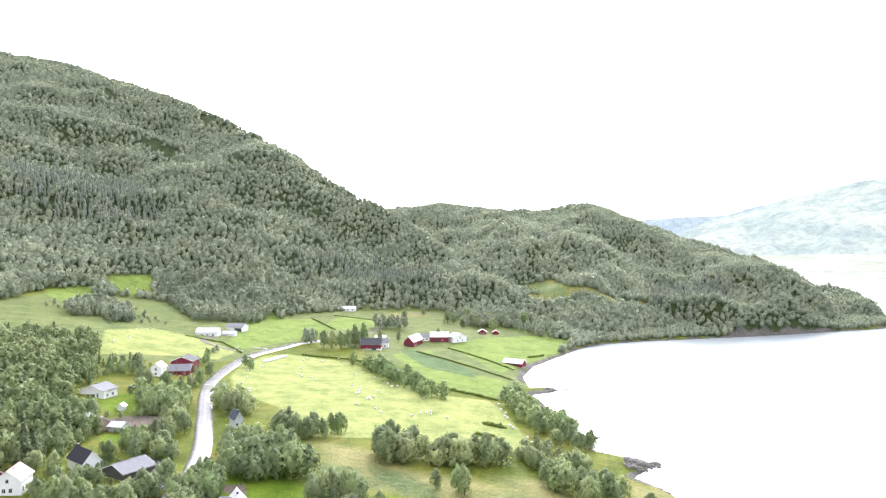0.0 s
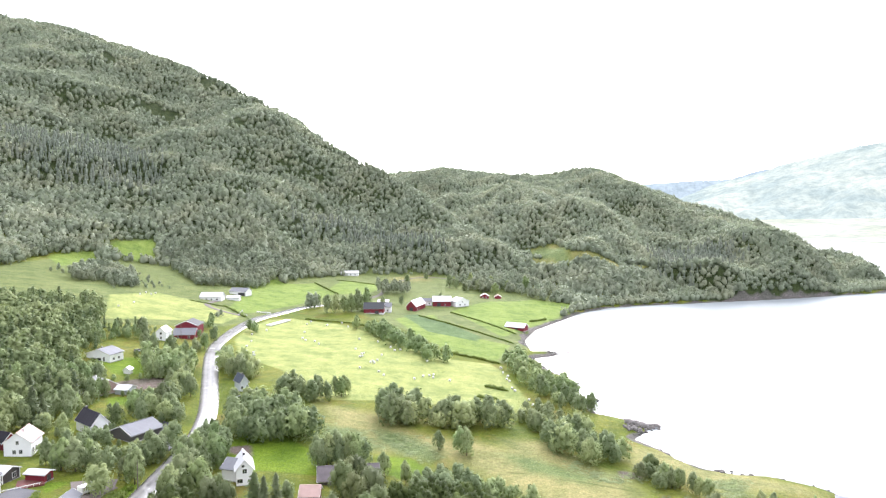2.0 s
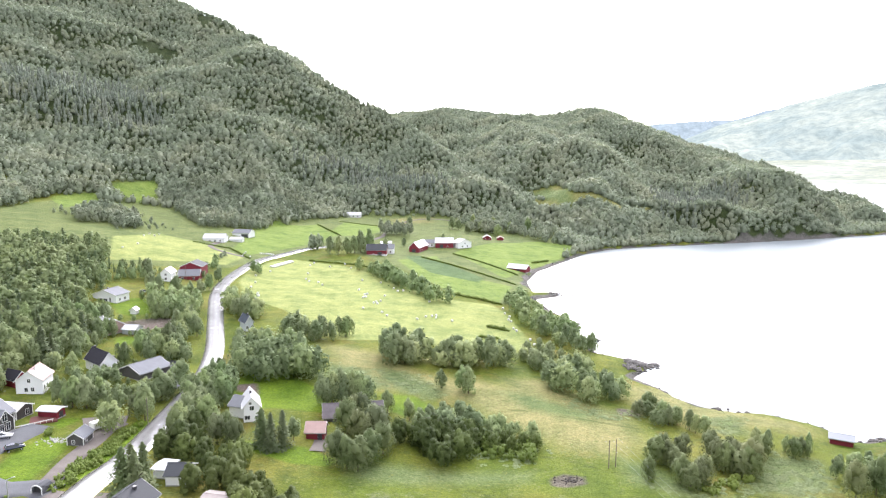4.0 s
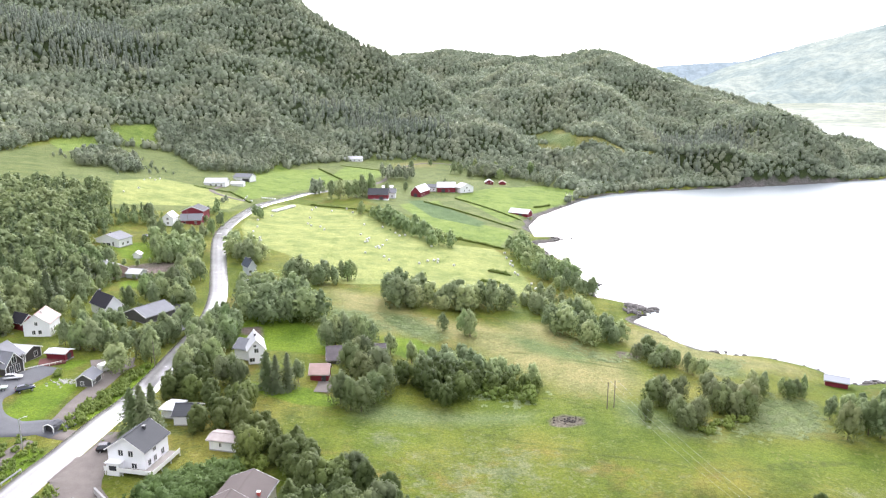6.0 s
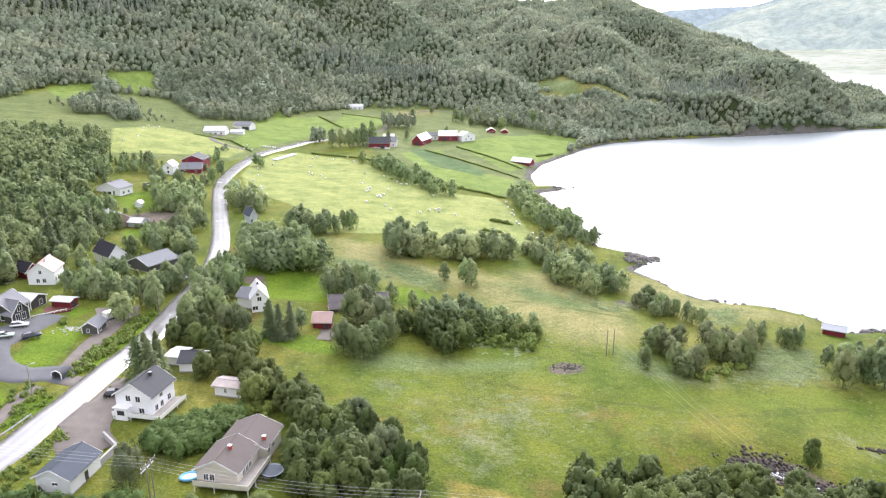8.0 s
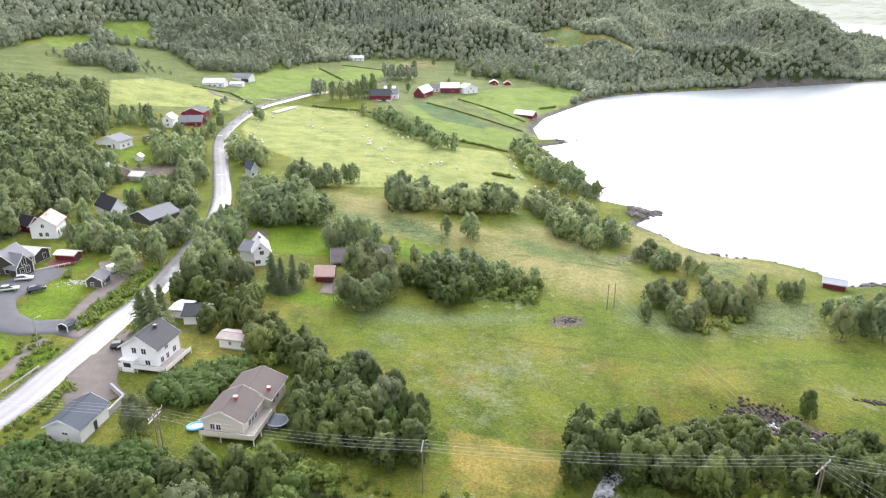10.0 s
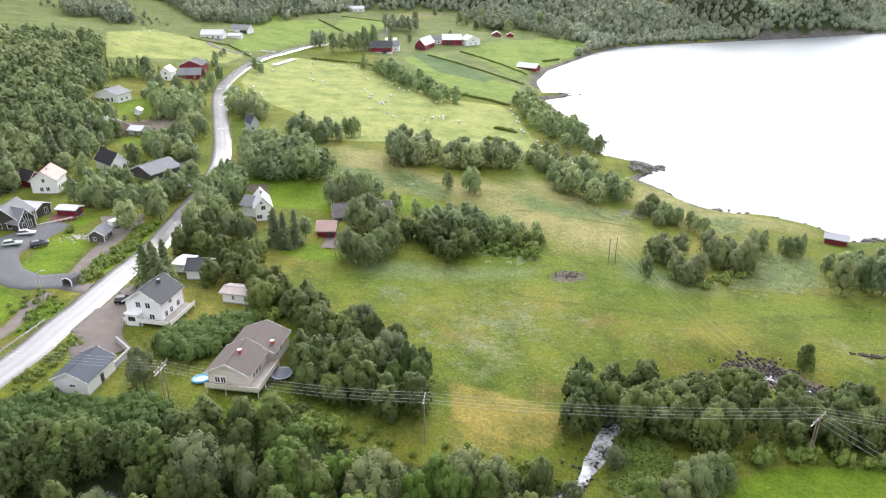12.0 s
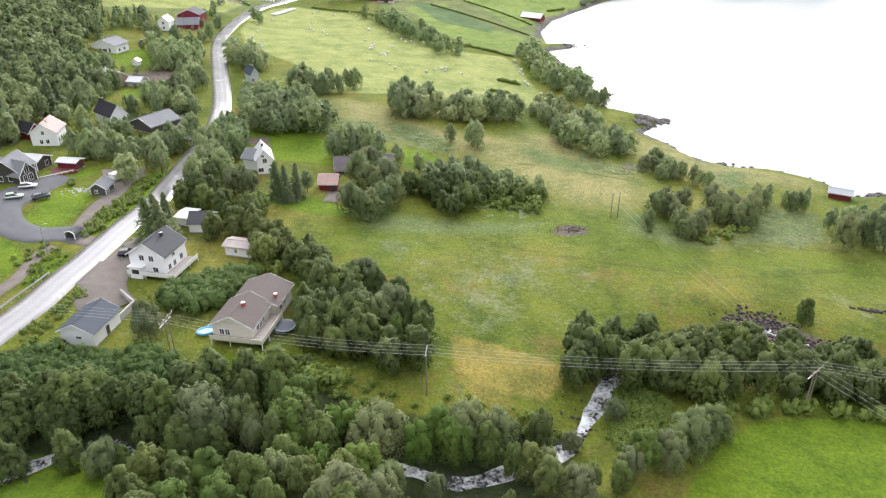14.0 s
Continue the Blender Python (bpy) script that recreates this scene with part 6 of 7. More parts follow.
    for along, across, look_ in chimneys:
        x, y = -a + length * along, near * width * across
        z = eave + rise_ * (1 - abs(across) * 2) - 0.3
        stack = boxed("chimney", (x - 0.28, x + 0.28, y - 0.28, y + 0.28, z, z + 1.15), {"dark": DARK_PAINT, "red": BRICK_RED, "white": TRIM}[look_], thing, "square chimney")
        boxed("chimney_cap", (x - 0.33, x + 0.33, y - 0.33, y + 0.33, z + 1.15, z + 1.23), CONCRETE if look_ != "red" else TRIM, stack)
    if trim:
        for x in (-a, a):
            for y in (-b, b):
                boxed("corner_board", (x - 0.1, x + 0.1, y - 0.1, y + 0.1, 0.2, eave), TRIM, thing, "white corner board")
    if porch:
        m = Matrix.Diagonal((1, -near, 1, 1))
        p = boxed("porch", (-a - 1.6, -a - 0.01, b * 0.15, b * 0.85, -1.2, 2.5), wall, thing, "white enclosed porch", m)
        boxed("porch_roof", (-a - 1.8, -a - 0.01, b * 0.08, b * 0.92, 2.5, 2.66), TRIM, p, "", m)
        boxed("porch_window", (-a - 1.64, -a - 1.6, b * 0.3, b * 0.7, 1.0, 2.0), GLASS, p, "dark window", m)
    if deck:
        add_deck(thing, length, width, near, *deck)
    return tagged(thing, label, "outbuilding" if any(k in name for k in ("shed", "garage", "hut", "barn", "annex", "boathouse", "cabin", "carport", "playhouse")) else "house")


house('white_house', (-63.6, 130.3, 18.0), 79, 8.1, 8.1, 4.9, -1, 2.6, WHITE_BOARD, SLATE, windows=[('gable', -1.7, 1.0, 1.1, 1.1), ('gable', 1.7, 1.0, 1.1, 1.1), ('gable', -1.1, 3.5, 1.0, 1.2), ('gable', 1.1, 3.5, 1.0, 1.2), ('side', 1.5, 1.2, 0.9, 1.2), ('side', 3.4, 1.2, 0.9, 1.2), ('side', 6.0, 1.4, 1.0, 1.2), ('side', 3.4, 3.4, 0.9, 1.0)], chimneys=[(0.62, 0.12, 'dark')], porch=True, deck=(0.9, 2.6), label='white wooden two-storey house with a dark slate roof')
house('beige_house', (-39.0, 106.1, 18.4), 81, 8.0, 7.5, 3.7, -1, 1.9, CREAM_BOARD, BROWN_ROOF, windows=[('gable', -0.9, 1.6, 0.8, 1.1), ('gable', -2.0, 1.6, 0.8, 1.1), ('side', 2.4, 1.5, 0.9, 1.2), ('side', 3.6, 1.5, 0.9, 1.2), ('side', 4.8, 1.5, 0.9, 1.2)], chimneys=[(0.5, 0.1, 'red')], deck=(1.4, 2.4), label='cream wooden house with a brown roof and raised deck')
house('cream_annex', (-37.1, 114.1, 18.3), 82, 7.5, 8.6, 3.3, -1, 1.8, CREAM_BOARD, BROWN_ROOF, windows=[('side', 1.5, 1.5, 0.9, 1.1), ('side', 3.5, 1.5, 0.9, 1.1)], chimneys=[(0.25, 0.4, 'red')], label='cream wooden rear wing with a brown roof')
house('garage', (-66.9, 105.5, 17.7), 82, 8.1, 6.5, 3.1, -1, 1.6, WHITE_BOARD, BLUE_ROOF, windows=[('gable', 0.4, 1.7, 1.0, 0.45)], doors=[('side', 4.2, 0.0, 0.9, 2.0)], label='white garage with a blue-grey metal roof')
house('small_garage', (-61.0, 150.7, 17.3), -179, 4.8, 6.0, 2.6, 1, 1.5, WHITE_BOARD, SLATE, label='white garage with a dark felt roof under trees')
house('flat_garage', (-65.9, 154.1, 17.1), 169, 3.2, 5.0, 2.3, 1, 0.3, WHITE_BOARD, PALE_ROOF, label='low white outbuilding with a pale flat roof')
house('garden_shed', (-47.7, 137.0, 17.8), 168, 6.1, 4.0, 2.5, 1, 0.5, WHITE_BOARD, RUST_ROOF, windows=[('side', 3.5, 1.0, 0.5, 0.9)], doors=[('gable', 0.3, 0.2, 0.9, 1.9)], label='small white shed with a rusty metal roof')
house('gabled_white_house', (-57.2, 194.4, 15.2), 109, 9.0, 4.5, 4.8, -1, 2.6, WHITE_BOARD, PALE_ROOF, windows=[('gable', 0, 3.6, 1.1, 1.2), ('gable', -1.3, 1.0, 1.4, 1.1), ('gable', 1.4, 1.0, 1.0, 0.8), ('gable', -0.4, 5.3, 0.7, 0.7)], chimneys=[(0.4, 0.0, 'dark')], label='white gabled wooden house with a pale metal roof')
house('white_annex', (-59.9, 195.8, 15.4), 159, 5.0, 6.0, 3.6, 1, 1.9, WHITE_BOARD, GREY_ROOF, label='low white side wing with a grey roof')
house('red_shed', (-36.1, 183.1, 13.9), -179, 4.9, 5.0, 2.5, 1, 1.8, RED_BOARD, PINK_ROOF, doors=[('side', 1.2, 0.0, 1.2, 1.9)], label='small red wooden shed with a weathered pink roof')
house('old_barn', (-28.3, 199.9, 11.7), -171, 17.2, 8.0, 3.2, 1, 2.6, GREY_BOARD, OLD_ROOF, label='old weathered barn with a patchy grey roof among trees')
house('black_house', (-120.1, 175.5, 18.6), 161, 9.0, 5.2, 3.2, -1, 3.0, BLACK_BOARD, GREY_ROOF, windows=[('gable', 0.9, 0.8, 1.1, 1.9), ('gable', -0.9, 0.8, 1.1, 1.9), ('gable', 0.0, 3.3, 1.3, 1.8), ('side', 1.4, 0.8, 1.6, 1.6), ('side', 4.0, 0.8, 1.2, 1.6)], trim=True, label='black wooden house with white trim and a grey roof')
house('black_gable_house', (-121.3, 176.5, 18.9), 91, 8.0, 7.7, 3.6, -1, 3.2, BLACK_BOARD, GREY_ROOF, windows=[('gable', 2.0, 0.9, 2.2, 1.3), ('gable', -1.5, 0.9, 1.6, 1.3)], trim=True, label='black gabled front wing with white-framed windows')
house('black_annex', (-120.8, 186.2, 18.3), 170, 6.0, 6.0, 2.9, -1, 1.2, BLACK_BOARD, PALE_ROOF, windows=[('side', 1.2, 0.8, 1.4, 1.4), ('gable', 1.0, 0.8, 1.2, 1.4)], trim=True, label='black side wing with a pale roof')
house('red_cabin', (-111.5, 187.9, 17.7), 172, 5.7, 3.6, 2.4, 1, 0.5, RED_BOARD, PALE_ROOF, doors=[('gable', 0, 0.0, 1.6, 1.9)], label='small red outbuilding with a pale sloping roof')
house('playhouse', (-95.2, 171.9, 17.1), 92, 5.1, 4.1, 2.3, -1, 1.3, GREY_BOARD, GREY_ROOF, windows=[('gable', -0.5, 0.7, 0.7, 0.9), ('side', 1.5, 0.7, 0.8, 1.0)], trim=True, label='small grey garden house with white corner boards')
house('pink_roof_house', (-128.1, 208.3, 18.2), 100, 8.6, 7.5, 4.6, -1, 2.8, WHITE_BOARD, PINK_ROOF, windows=[('side', 1.5, 1.1, 0.8, 1.4), ('side', 3.6, 1.1, 0.8, 1.4), ('gable', 0.9, 1.1, 0.9, 1.2), ('gable', -0.9, 1.1, 0.9, 1.2), ('gable', 0.0, 3.9, 0.8, 1.1)], chimneys=[(0.35, 0.1, 'white')], label='white wooden house with a faded pink roof')
house('red_annex', (-136.1, 211.5, 18.6), 155, 6.0, 4.4, 3.0, -1, 2.0, RED_BOARD, DARK_ROOF, label='dark red outhouse behind the white house')
house('dark_roof_house', (-119.0, 231.7, 17.1), 141, 11.2, 5.6, 4.0, 1, 3.2, WHITE_BOARD, DARK_ROOF, windows=[('gable', -1.5, 1.0, 1.0, 1.1), ('gable', 1.5, 1.0, 1.0, 1.1), ('side', 2.0, 1.0, 1.2, 1.2), ('side', 5.0, 1.0, 1.2, 1.2)], chimneys=[(0.85, 0.0, 'dark'), (0.1, -0.4, 'dark')], label='white house with a dark hipped-looking roof among trees')
house('grey_carport', (-103.4, 230.1, 16.3), 60, 11.6, 11.0, 2.5, -1, 2.2, GREY_BOARD, GREY_ROOF, label='wide grey-roofed house beside an asphalt drive')
house('white_bungalow', (-162.4, 330.0, 20.0), 76, 9.2, 13.0, 3.9, -1, 2.3, WHITE_BOARD, GREY_ROOF, windows=[('gable', -2, 1.0, 1.2, 1.1), ('gable', 0.5, 1.0, 2.2, 1.1), ('gable', 3.2, 0.8, 0.9, 1.8), ('side', 2.5, 1.0, 1.2, 1.1), ('side', 6, 1.0, 1.2, 1.1)], chimneys=[(0.55, -0.15, 'dark')], label='white bungalow with a grey tiled roof')
house('red_farmhouse', (-149.5, 405.5, 18.1), 91, 11.0, 12.4, 6.9, -1, 2.5, RED_BOARD, SLATE, windows=[('gable', -3, 1.2, 1.1, 1.3), ('gable', 3, 1.2, 1.1, 1.3), ('side', 3, 1.2, 1.1, 1.3)], label='tall red wooden barn with a dark roof')
house('red_byre', (-148.1, 395.0, 18.2), -172, 11.5, 8.0, 3.2, 1, 2.8, RED_BOARD, GREY_ROOF, windows=[('side', 3, 1.0, 1.0, 1.2), ('side', 9, 1.0, 1.0, 1.2)], label='lower red front barn with a grey roof')
house('white_cottage', (-156.2, 384.2, 19.7), 91, 8.0, 5.7, 5.0, -1, 2.4, WHITE_BOARD, PALE_ROOF, windows=[('gable', 0, 1.2, 1.0, 1.2), ('gable', 0, 3.6, 1.0, 1.2)], label='narrow white wooden cottage beside the red barn')
house('blue_white_house', (-86.0, 290.8, 16.0), 127, 7.0, 3.2, 4.2, -1, 2.4, PALE_BOARD, BLUE_ROOF, windows=[('gable', -1, 1.2, 1.0, 1.2), ('gable', 1.2, 1.2, 1.0, 1.2)], chimneys=[(0.3, 0.0, 'dark')], label='pale house with a blue-grey roof behind trees')
house('hut', (-143.7, 312.8, 17.6), 91, 3.0, 2.8, 2.2, -1, 1.0, WHITE_BOARD, WHITE_ROOF, label='tiny white garden hut on a lawn')
house('grey_bungalow', (-130.8, 282.0, 16.9), 171, 5.5, 6.0, 2.2, 1, 1.2, PALE_BOARD, PALE_ROOF, label='low pale outbuilding in a clearing')
house('brown_house', (-141.0, 282.2, 17.2), 149, 10.4, 7.0, 3.6, 1, 2.2, PINK_BOARD, PALE_ROOF, chimneys=[(0.8, 0.0, 'white')], label='weathered house half hidden by trees')
house('farm_barn', (-53.6, 523.5, 13.2), 180, 14.8, 10.0, 4.6, 1, 3.8, RED_BOARD, SLATE, windows=[('side', 2, 0.8, 1.0, 1.0), ('side', 10, 0.8, 1.0, 1.0)], doors=[('side', 5.0, 0.0, 3.0, 3.0)], plinth=True, label='red barn with a slate roof on a white base')
house('farm_house_white', (-44.4, 536.6, 12.5), 180, 5.2, 8.0, 4.6, 1, 2.6, WHITE_BOARD, GREY_ROOF, windows=[('side', 2.5, 1.2, 1.0, 1.2)], label='white farmhouse behind the red barn')
house('farm_shed_white', (-51.4, 576.8, 13.0), 180, 8.4, 7.0, 2.6, 1, 1.2, WHITE_BOARD, WHITE_ROOF, label='low white-roofed farm shed behind the barn')
house('farm_barn_red', (-23.9, 565.2, 10.3), 71, 21.4, 8.1, 4.2, -1, 4.2, RED_BOARD, WHITE_ROOF, doors=[('gable', 0, 0.0, 3.0, 3.0)], windows=[('side', 4, 1.0, 1.0, 1.0), ('side', 8, 1.0, 1.0, 1.0)], label='red barn with a white metal roof')
house('farm_white_annex', (-15.3, 585.3, 11.1), 180, 7.6, 7.0, 3.8, 1, 2.0, WHITE_BOARD, GREY_ROOF, windows=[('side', 2, 1.2, 1.0, 1.2), ('side', 5, 1.2, 1.0, 1.2)], label='white annex between two barns')
house('farm_barn_second', (-3.0, 583.3, 10.7), 180, 15.0, 9.0, 4.6, 1, 3.6, RED_BOARD, WHITE_ROOF, windows=[('side', 5, 1.2, 1.0, 1.0)], doors=[('side', 10.0, 0.0, 3.0, 3.0)], label='red barn with a partly white roof')
house('farm_villa', (11.7, 584.3, 10.3), 123, 9.0, 13.1, 4.8, -1, 2.8, WHITE_BOARD, PALE_ROOF, windows=[('gable', -2.4, 1.2, 1.0, 1.2), ('gable', 2.4, 1.2, 1.0, 1.2), ('gable', 0, 3.6, 1.0, 1.2)], label="white two-storey farmhouse at the wood's edge")
house('red_cottage', (35.8, 638.3, 9.9), 90, 6.0, 7.2, 2.6, -1, 2.0, RED_BOARD, PALE_ROOF, windows=[('gable', -1.5, 0.9, 0.9, 1.0), ('gable', 1.5, 0.9, 0.9, 1.0)], label='small red cottage with a pale roof')
house('red_hut', (48.3, 643.6, 8.9), 90, 5.0, 5.7, 2.3, -1, 1.5, RED_BOARD, PINK_ROOF, label='small red hut by the lane')
house('shore_barn', (52.7, 516.1, 1.9), 150, 15.1, 8.0, 3.0, 1, 2.4, RED_BOARD, WHITE_ROOF, doors=[('side', 6.0, 0.0, 2.4, 2.4)], label='red boat barn with a white roof near the shore')
house('boathouse', (119.3, 203.0, 3.3), 152, 6.2, 4.0, 2.3, 1, 0.9, RED_BOARD, BOAT_ROOF, label='small red boathouse with a light grey roof on the shore')
house('hill_farm_house', (-177.5, 529.9, 22.3), 180, 15.9, 10.0, 3.6, 1, 2.8, WHITE_BOARD, PALE_ROOF, windows=[('side', 3, 1.0, 1.2, 1.2), ('side', 7, 1.0, 1.2, 1.2), ('side', 11, 1.0, 1.2, 1.2)], label='white hillside farmhouse with a pale roof')
# the wide dark door panel stands in for the shaded open front
house('hill_farm_barn', (-166.1, 564.4, 21.8), 165, 14.9, 9.0, 4.0, 1, 2.4, WHITE_BOARD, GREY_ROOF, doors=[('side', 4.0, 0.0, 6.0, 3.0)], label='white barn with a dark panel for its open front')
house('hill_farm_shed', (-163.9, 538.4, 21.1), 180, 9.6, 6.0, 2.6, 1, 1.5, WHITE_BOARD, PALE_ROOF, label='low white shed in front of the barn')
house('upper_farm', (-103.8, 757.0, 19.4), 180, 18.9, 8.0, 3.4, 1, 2.2, WHITE_BOARD, PALE_ROOF, windows=[('side', 3, 1.0, 1.2, 1.2), ('side', 8, 1.0, 1.2, 1.2), ('side', 12, 1.0, 1.2, 1.2)], label='long white house under the hill wood')


# ---- the creek ----
def creek_material():
    m, n, l, b = nodes_of("creek_water", 0.12, 0, 0.5)
    pos = n.new("ShaderNodeNewGeometry").outputs["Position"]
    big, fine = noise_node(n, l, 0.16, 3, 0.6, pos), noise_node(n, l, 1.5, 7, 0.8, pos)
    s = n.new("ShaderNodeMath")
    l.new(big.outputs["Fac"], s.inputs[0])
    l.new(fine.outputs["Fac"], s.inputs[1])
    half = n.new("ShaderNodeMath")
    half.operation = "MULTIPLY"
    half.inputs[1].default_value = 0.5
    l.new(s.outputs[0], half.inputs[0])
    foam = ramp(n, l, half.outputs[0], (0.455, (0, 0, 0)), (0.58, (1, 1, 1)))
    l.new(mix(n, l, (0.025, 0.028, 0.026), (0.82, 0.84, 0.85), foam), b.inputs["Base Color"])
    l.new(mix(n, l, (0.1, 0.1, 0.1), (0.8, 0.8, 0.8), foam), b.inputs["Roughness"])
    bump(n, l, b, s.outputs[0], 0.9, 0.4)
    return m


def build_creek():
    line = spline(CREEK, 1.5)
    bm = bmesh.new()
    rows = []
    for i, (x, y) in enumerate(line):
        a, b = line[max(0, i - 1)], line[min(len(line) - 1, i + 1)]
        d = Vector((b[0] - a[0], b[1] - a[1], 0)).normalized()
        z = spot(x, y) + 0.2
        w = 1.5 + 0.35 * math.sin(i * 0.35) + 0.3 * math.sin(i * 0.9)
        rows.append([bm.verts.new((x - d.y * k * w, y + d.x * k * w, z + 0.07 * math.sin(i * 1.3 + k * 5))) for k in (-1, -0.5, 0, 0.5, 1)])
    for a, b in zip(rows, rows[1:]):
        for i in range(4):
            bm.faces.new((a[i], a[i + 1], b[i + 1], b[i]))
    bmesh.ops.recalc_face_normals(bm, faces=bm.faces[:])
    tagged(part("creek", bm, creek_material(), None, "", True), "dark rushing creek with white foam", "creek", kind="structure")


build_creek()

# ---- rocks on the shore, in the creek and in heaps ----
STONE = painted("grey_rock", (0.195, 0.183, 0.168), 0.9, 0, 0.5)
ROCKERY = (-101.4, 171.7)
PALE_STONE = painted("pale_rock", (0.50, 0.49, 0.46), 0.9, 0, 0.4)
DARK_STONE = painted("dark_rock", (0.066, 0.055, 0.051), 0.85, 0, 0.5)


def rock_template(seed):
    """A broken stone: an uneven block with flat, cracked faces."""
    g = np.random.RandomState(seed)
    v, f = blob_template(seed, 6, 4)
    for k in range(5):
        d = g.normal(0, 1, 3)
        d /= np.linalg.norm(d)
        over = np.maximum(v @ d - g.uniform(0.35, 0.7), 0)
        v = v - over[:, None] * d
    return v * [g.uniform(0.8, 1.4), g.uniform(0.7, 1.1), g.uniform(0.8, 1.2)], f


def rocks(name, places, material, label, seed):
    tagged(scatter_mesh(name, np.array(places), [rock_template(600 + s) for s in range(6)], material, seed), label, "rocks", kind="stuff")


def build_rocks():
    g = np.random.RandomState(15)
    rows = []
    line = [p for p in SHORE if p[1] > 150 and p[0] < 560][:-1]
    for (ax, ay), (bx, by) in zip(line, line[1:]):
        n = int(math.hypot(bx - ax, by - ay) / (3.0 if ay < 470 else 4.0))
        for i in range(n):
            k, r = g.uniform(), g.uniform(0.4, 1.5)
            x, y = ax + (bx - ax) * k + g.normal(0, 1.6), ay + (by - ay) * k + g.normal(0, 1.6)
            if shore_distance(np.array([x]), np.array([y]))[0] > -0.8:
                rows.append((x, y, max(spot(x, y), -0.2), r, r * 0.6))
    for cx, cy, n, spread, big in ((82, 290, 110, 2.8, 2.0), (78, 284, 60, 2.4, 1.4), (138, 210, 40, 3.0, 1.1), (68, 333, 24, 3.5, 1.8), (70, 440, 18, 4.0, 1.2), (96, 239.5, 14, 2.2, 0.9)):
        for i in range(n):
            r = g.uniform(0.5, big)
            x, y = cx + g.normal(0, spread), cy + g.normal(0, spread * 0.6)
            rows.append((x, y, max(spot(x, y), -0.1) + 0.2, r, r * 0.7))
    rocks("shore_rocks", rows, STONE, "grey boulders and rocks along the shore", 3)
    rows = []
    for i in range(70):
        r = g.uniform(0.18, 0.5)
        x, y = ROCKERY[0] + g.normal(0, 1.7), ROCKERY[1] + g.normal(0, 1.1)
        rows.append((x, y, spot(x, y) + 0.05, r, r * 0.7))
    rocks("rockery", rows, PALE_STONE, "pale stones of a garden rockery beside the grey garden house", 5)
    rows = []
    for cx, cy, n, sx, sy in ((69, 114.5, 200, 3.2, 0.9), (63, 121, 260, 3.2, 1.6), (57, 121, 70, 1.8, 1.4), (88, 127.5, 60, 3.5, 0.4)):
        for i in range(n):
            r = g.uniform(0.2, 0.6)
            x, y = cx + g.normal(0, sx), cy + g.normal(0, sy)
            rows.append((x, y, spot(x, y) + 0.1, r, r * 0.7))
    for x, y in spline(CREEK, 1.0)[10:]:
        for k in range(2):
            r = g.uniform(0.15, 0.5)
            px, py = x + g.normal(0, 2.4), y + g.normal(0, 2.4)
            rows.append((px, py, spot(px, py) + 0.15, r, r * 0.7))
    for i in range(60):
        r = g.uniform(0.12, 0.45)
        x, y = 29.6 + g.normal(0, 2.2), 162.9 + g.normal(0, 1.2)
        rows.append((x, y, spot(x, y) + 0.05, r, r * 0.6))
    rocks("dark_rocks", rows, DARK_STONE, "dark stones in heaps and along the creek bed", 4)


build_rocks()

# ---- wrapped bales on the meadows ----
BALE_WRAP = painted("white_bale_wrap", (0.80, 0.80, 0.79), 0.35, 0, 0.08)


def bale():
    thing = new("silage_bale")
    bm = bmesh.new()
    bmesh.ops.create_cone(bm, cap_ends=True, segments=14, radius1=0.52, radius2=0.52, depth=1.05, matrix=pose(0, 0, 0.5, 90, 0, 0))
    bmesh.ops.bevel(bm, geom=[e for e in bm.edges if len(e.link_faces) == 2 and e.calc_face_angle() > 1], offset=0.1, segments=2, affect="EDGES")
    part("wrap", bm, BALE_WRAP, thing, "", True)
    return tagged(thing, "white plastic-wrapped round silage bale on the meadow", "bale", "silage bales on the meadows")


first_bale = bale()
BALE_SPOTS = [(-105, 366), (-101, 356), (-101, 364), (-99, 358), (-98, 350), (-109, 380), (-111, 396), (-117, 419), (-84, 416), (-87, 422), (-78, 414), (-74, 405), (-90, 443), (-94, 471), (-93, 480), (-53, 426), (-41, 420), (-46, 380), (-46, 372), (-45, 374), (-45, 382), (-39, 360), (-38, 363), (-36, 366), (-37, 359), (-35, 380), (-43, 347), (-33, 342), (-30, 336), (-51, 393), (-32, 404), (-15, 334), (-11, 340), (-8, 342), (-6, 344), (-6, 339), (2, 336), (-26, 399)]
BALE_SPOTS += [(-29, 396), (-10, 373), (30, 361), (30, 374), (31, 350), (32, 356), (32, 347), (32, 333), (33, 329), (38, 315), (39, 307), (-80, 468), (-71, 476), (-65, 463), (-113, 438), (-209, 444), (-208, 464), (-219, 499), (-220, 511), (-215, 508), (-215, 516), (-213, 430), (-144, 484), (-145, 492), (-146, 499), (-139, 485)]

first_bale.matrix_world = pose(BALE_SPOTS[0][0], BALE_SPOTS[0][1], spot(*BALE_SPOTS[0]), 0, 0, 20)
for n, (x, y) in enumerate(BALE_SPOTS[1:]):
    copy_thing(first_bale, pose(x, y, spot(x, y), 0, 0, 37 * n % 180))
for n in range(69):
    k, row = n % 23, n // 23
    x, y = -117.0 + 0.31 * k + 1.12 * row, 455.5 + 1.2 * k - 0.3 * row
    copy_thing(first_bale, pose(x, y, spot(x, y), 0, 0, 75))
for n in range(6):
    x, y = -136 + 1.8 * n, 502.7
    copy_thing(first_bale, pose(x, y, spot(x, y), 0, 0, 90))


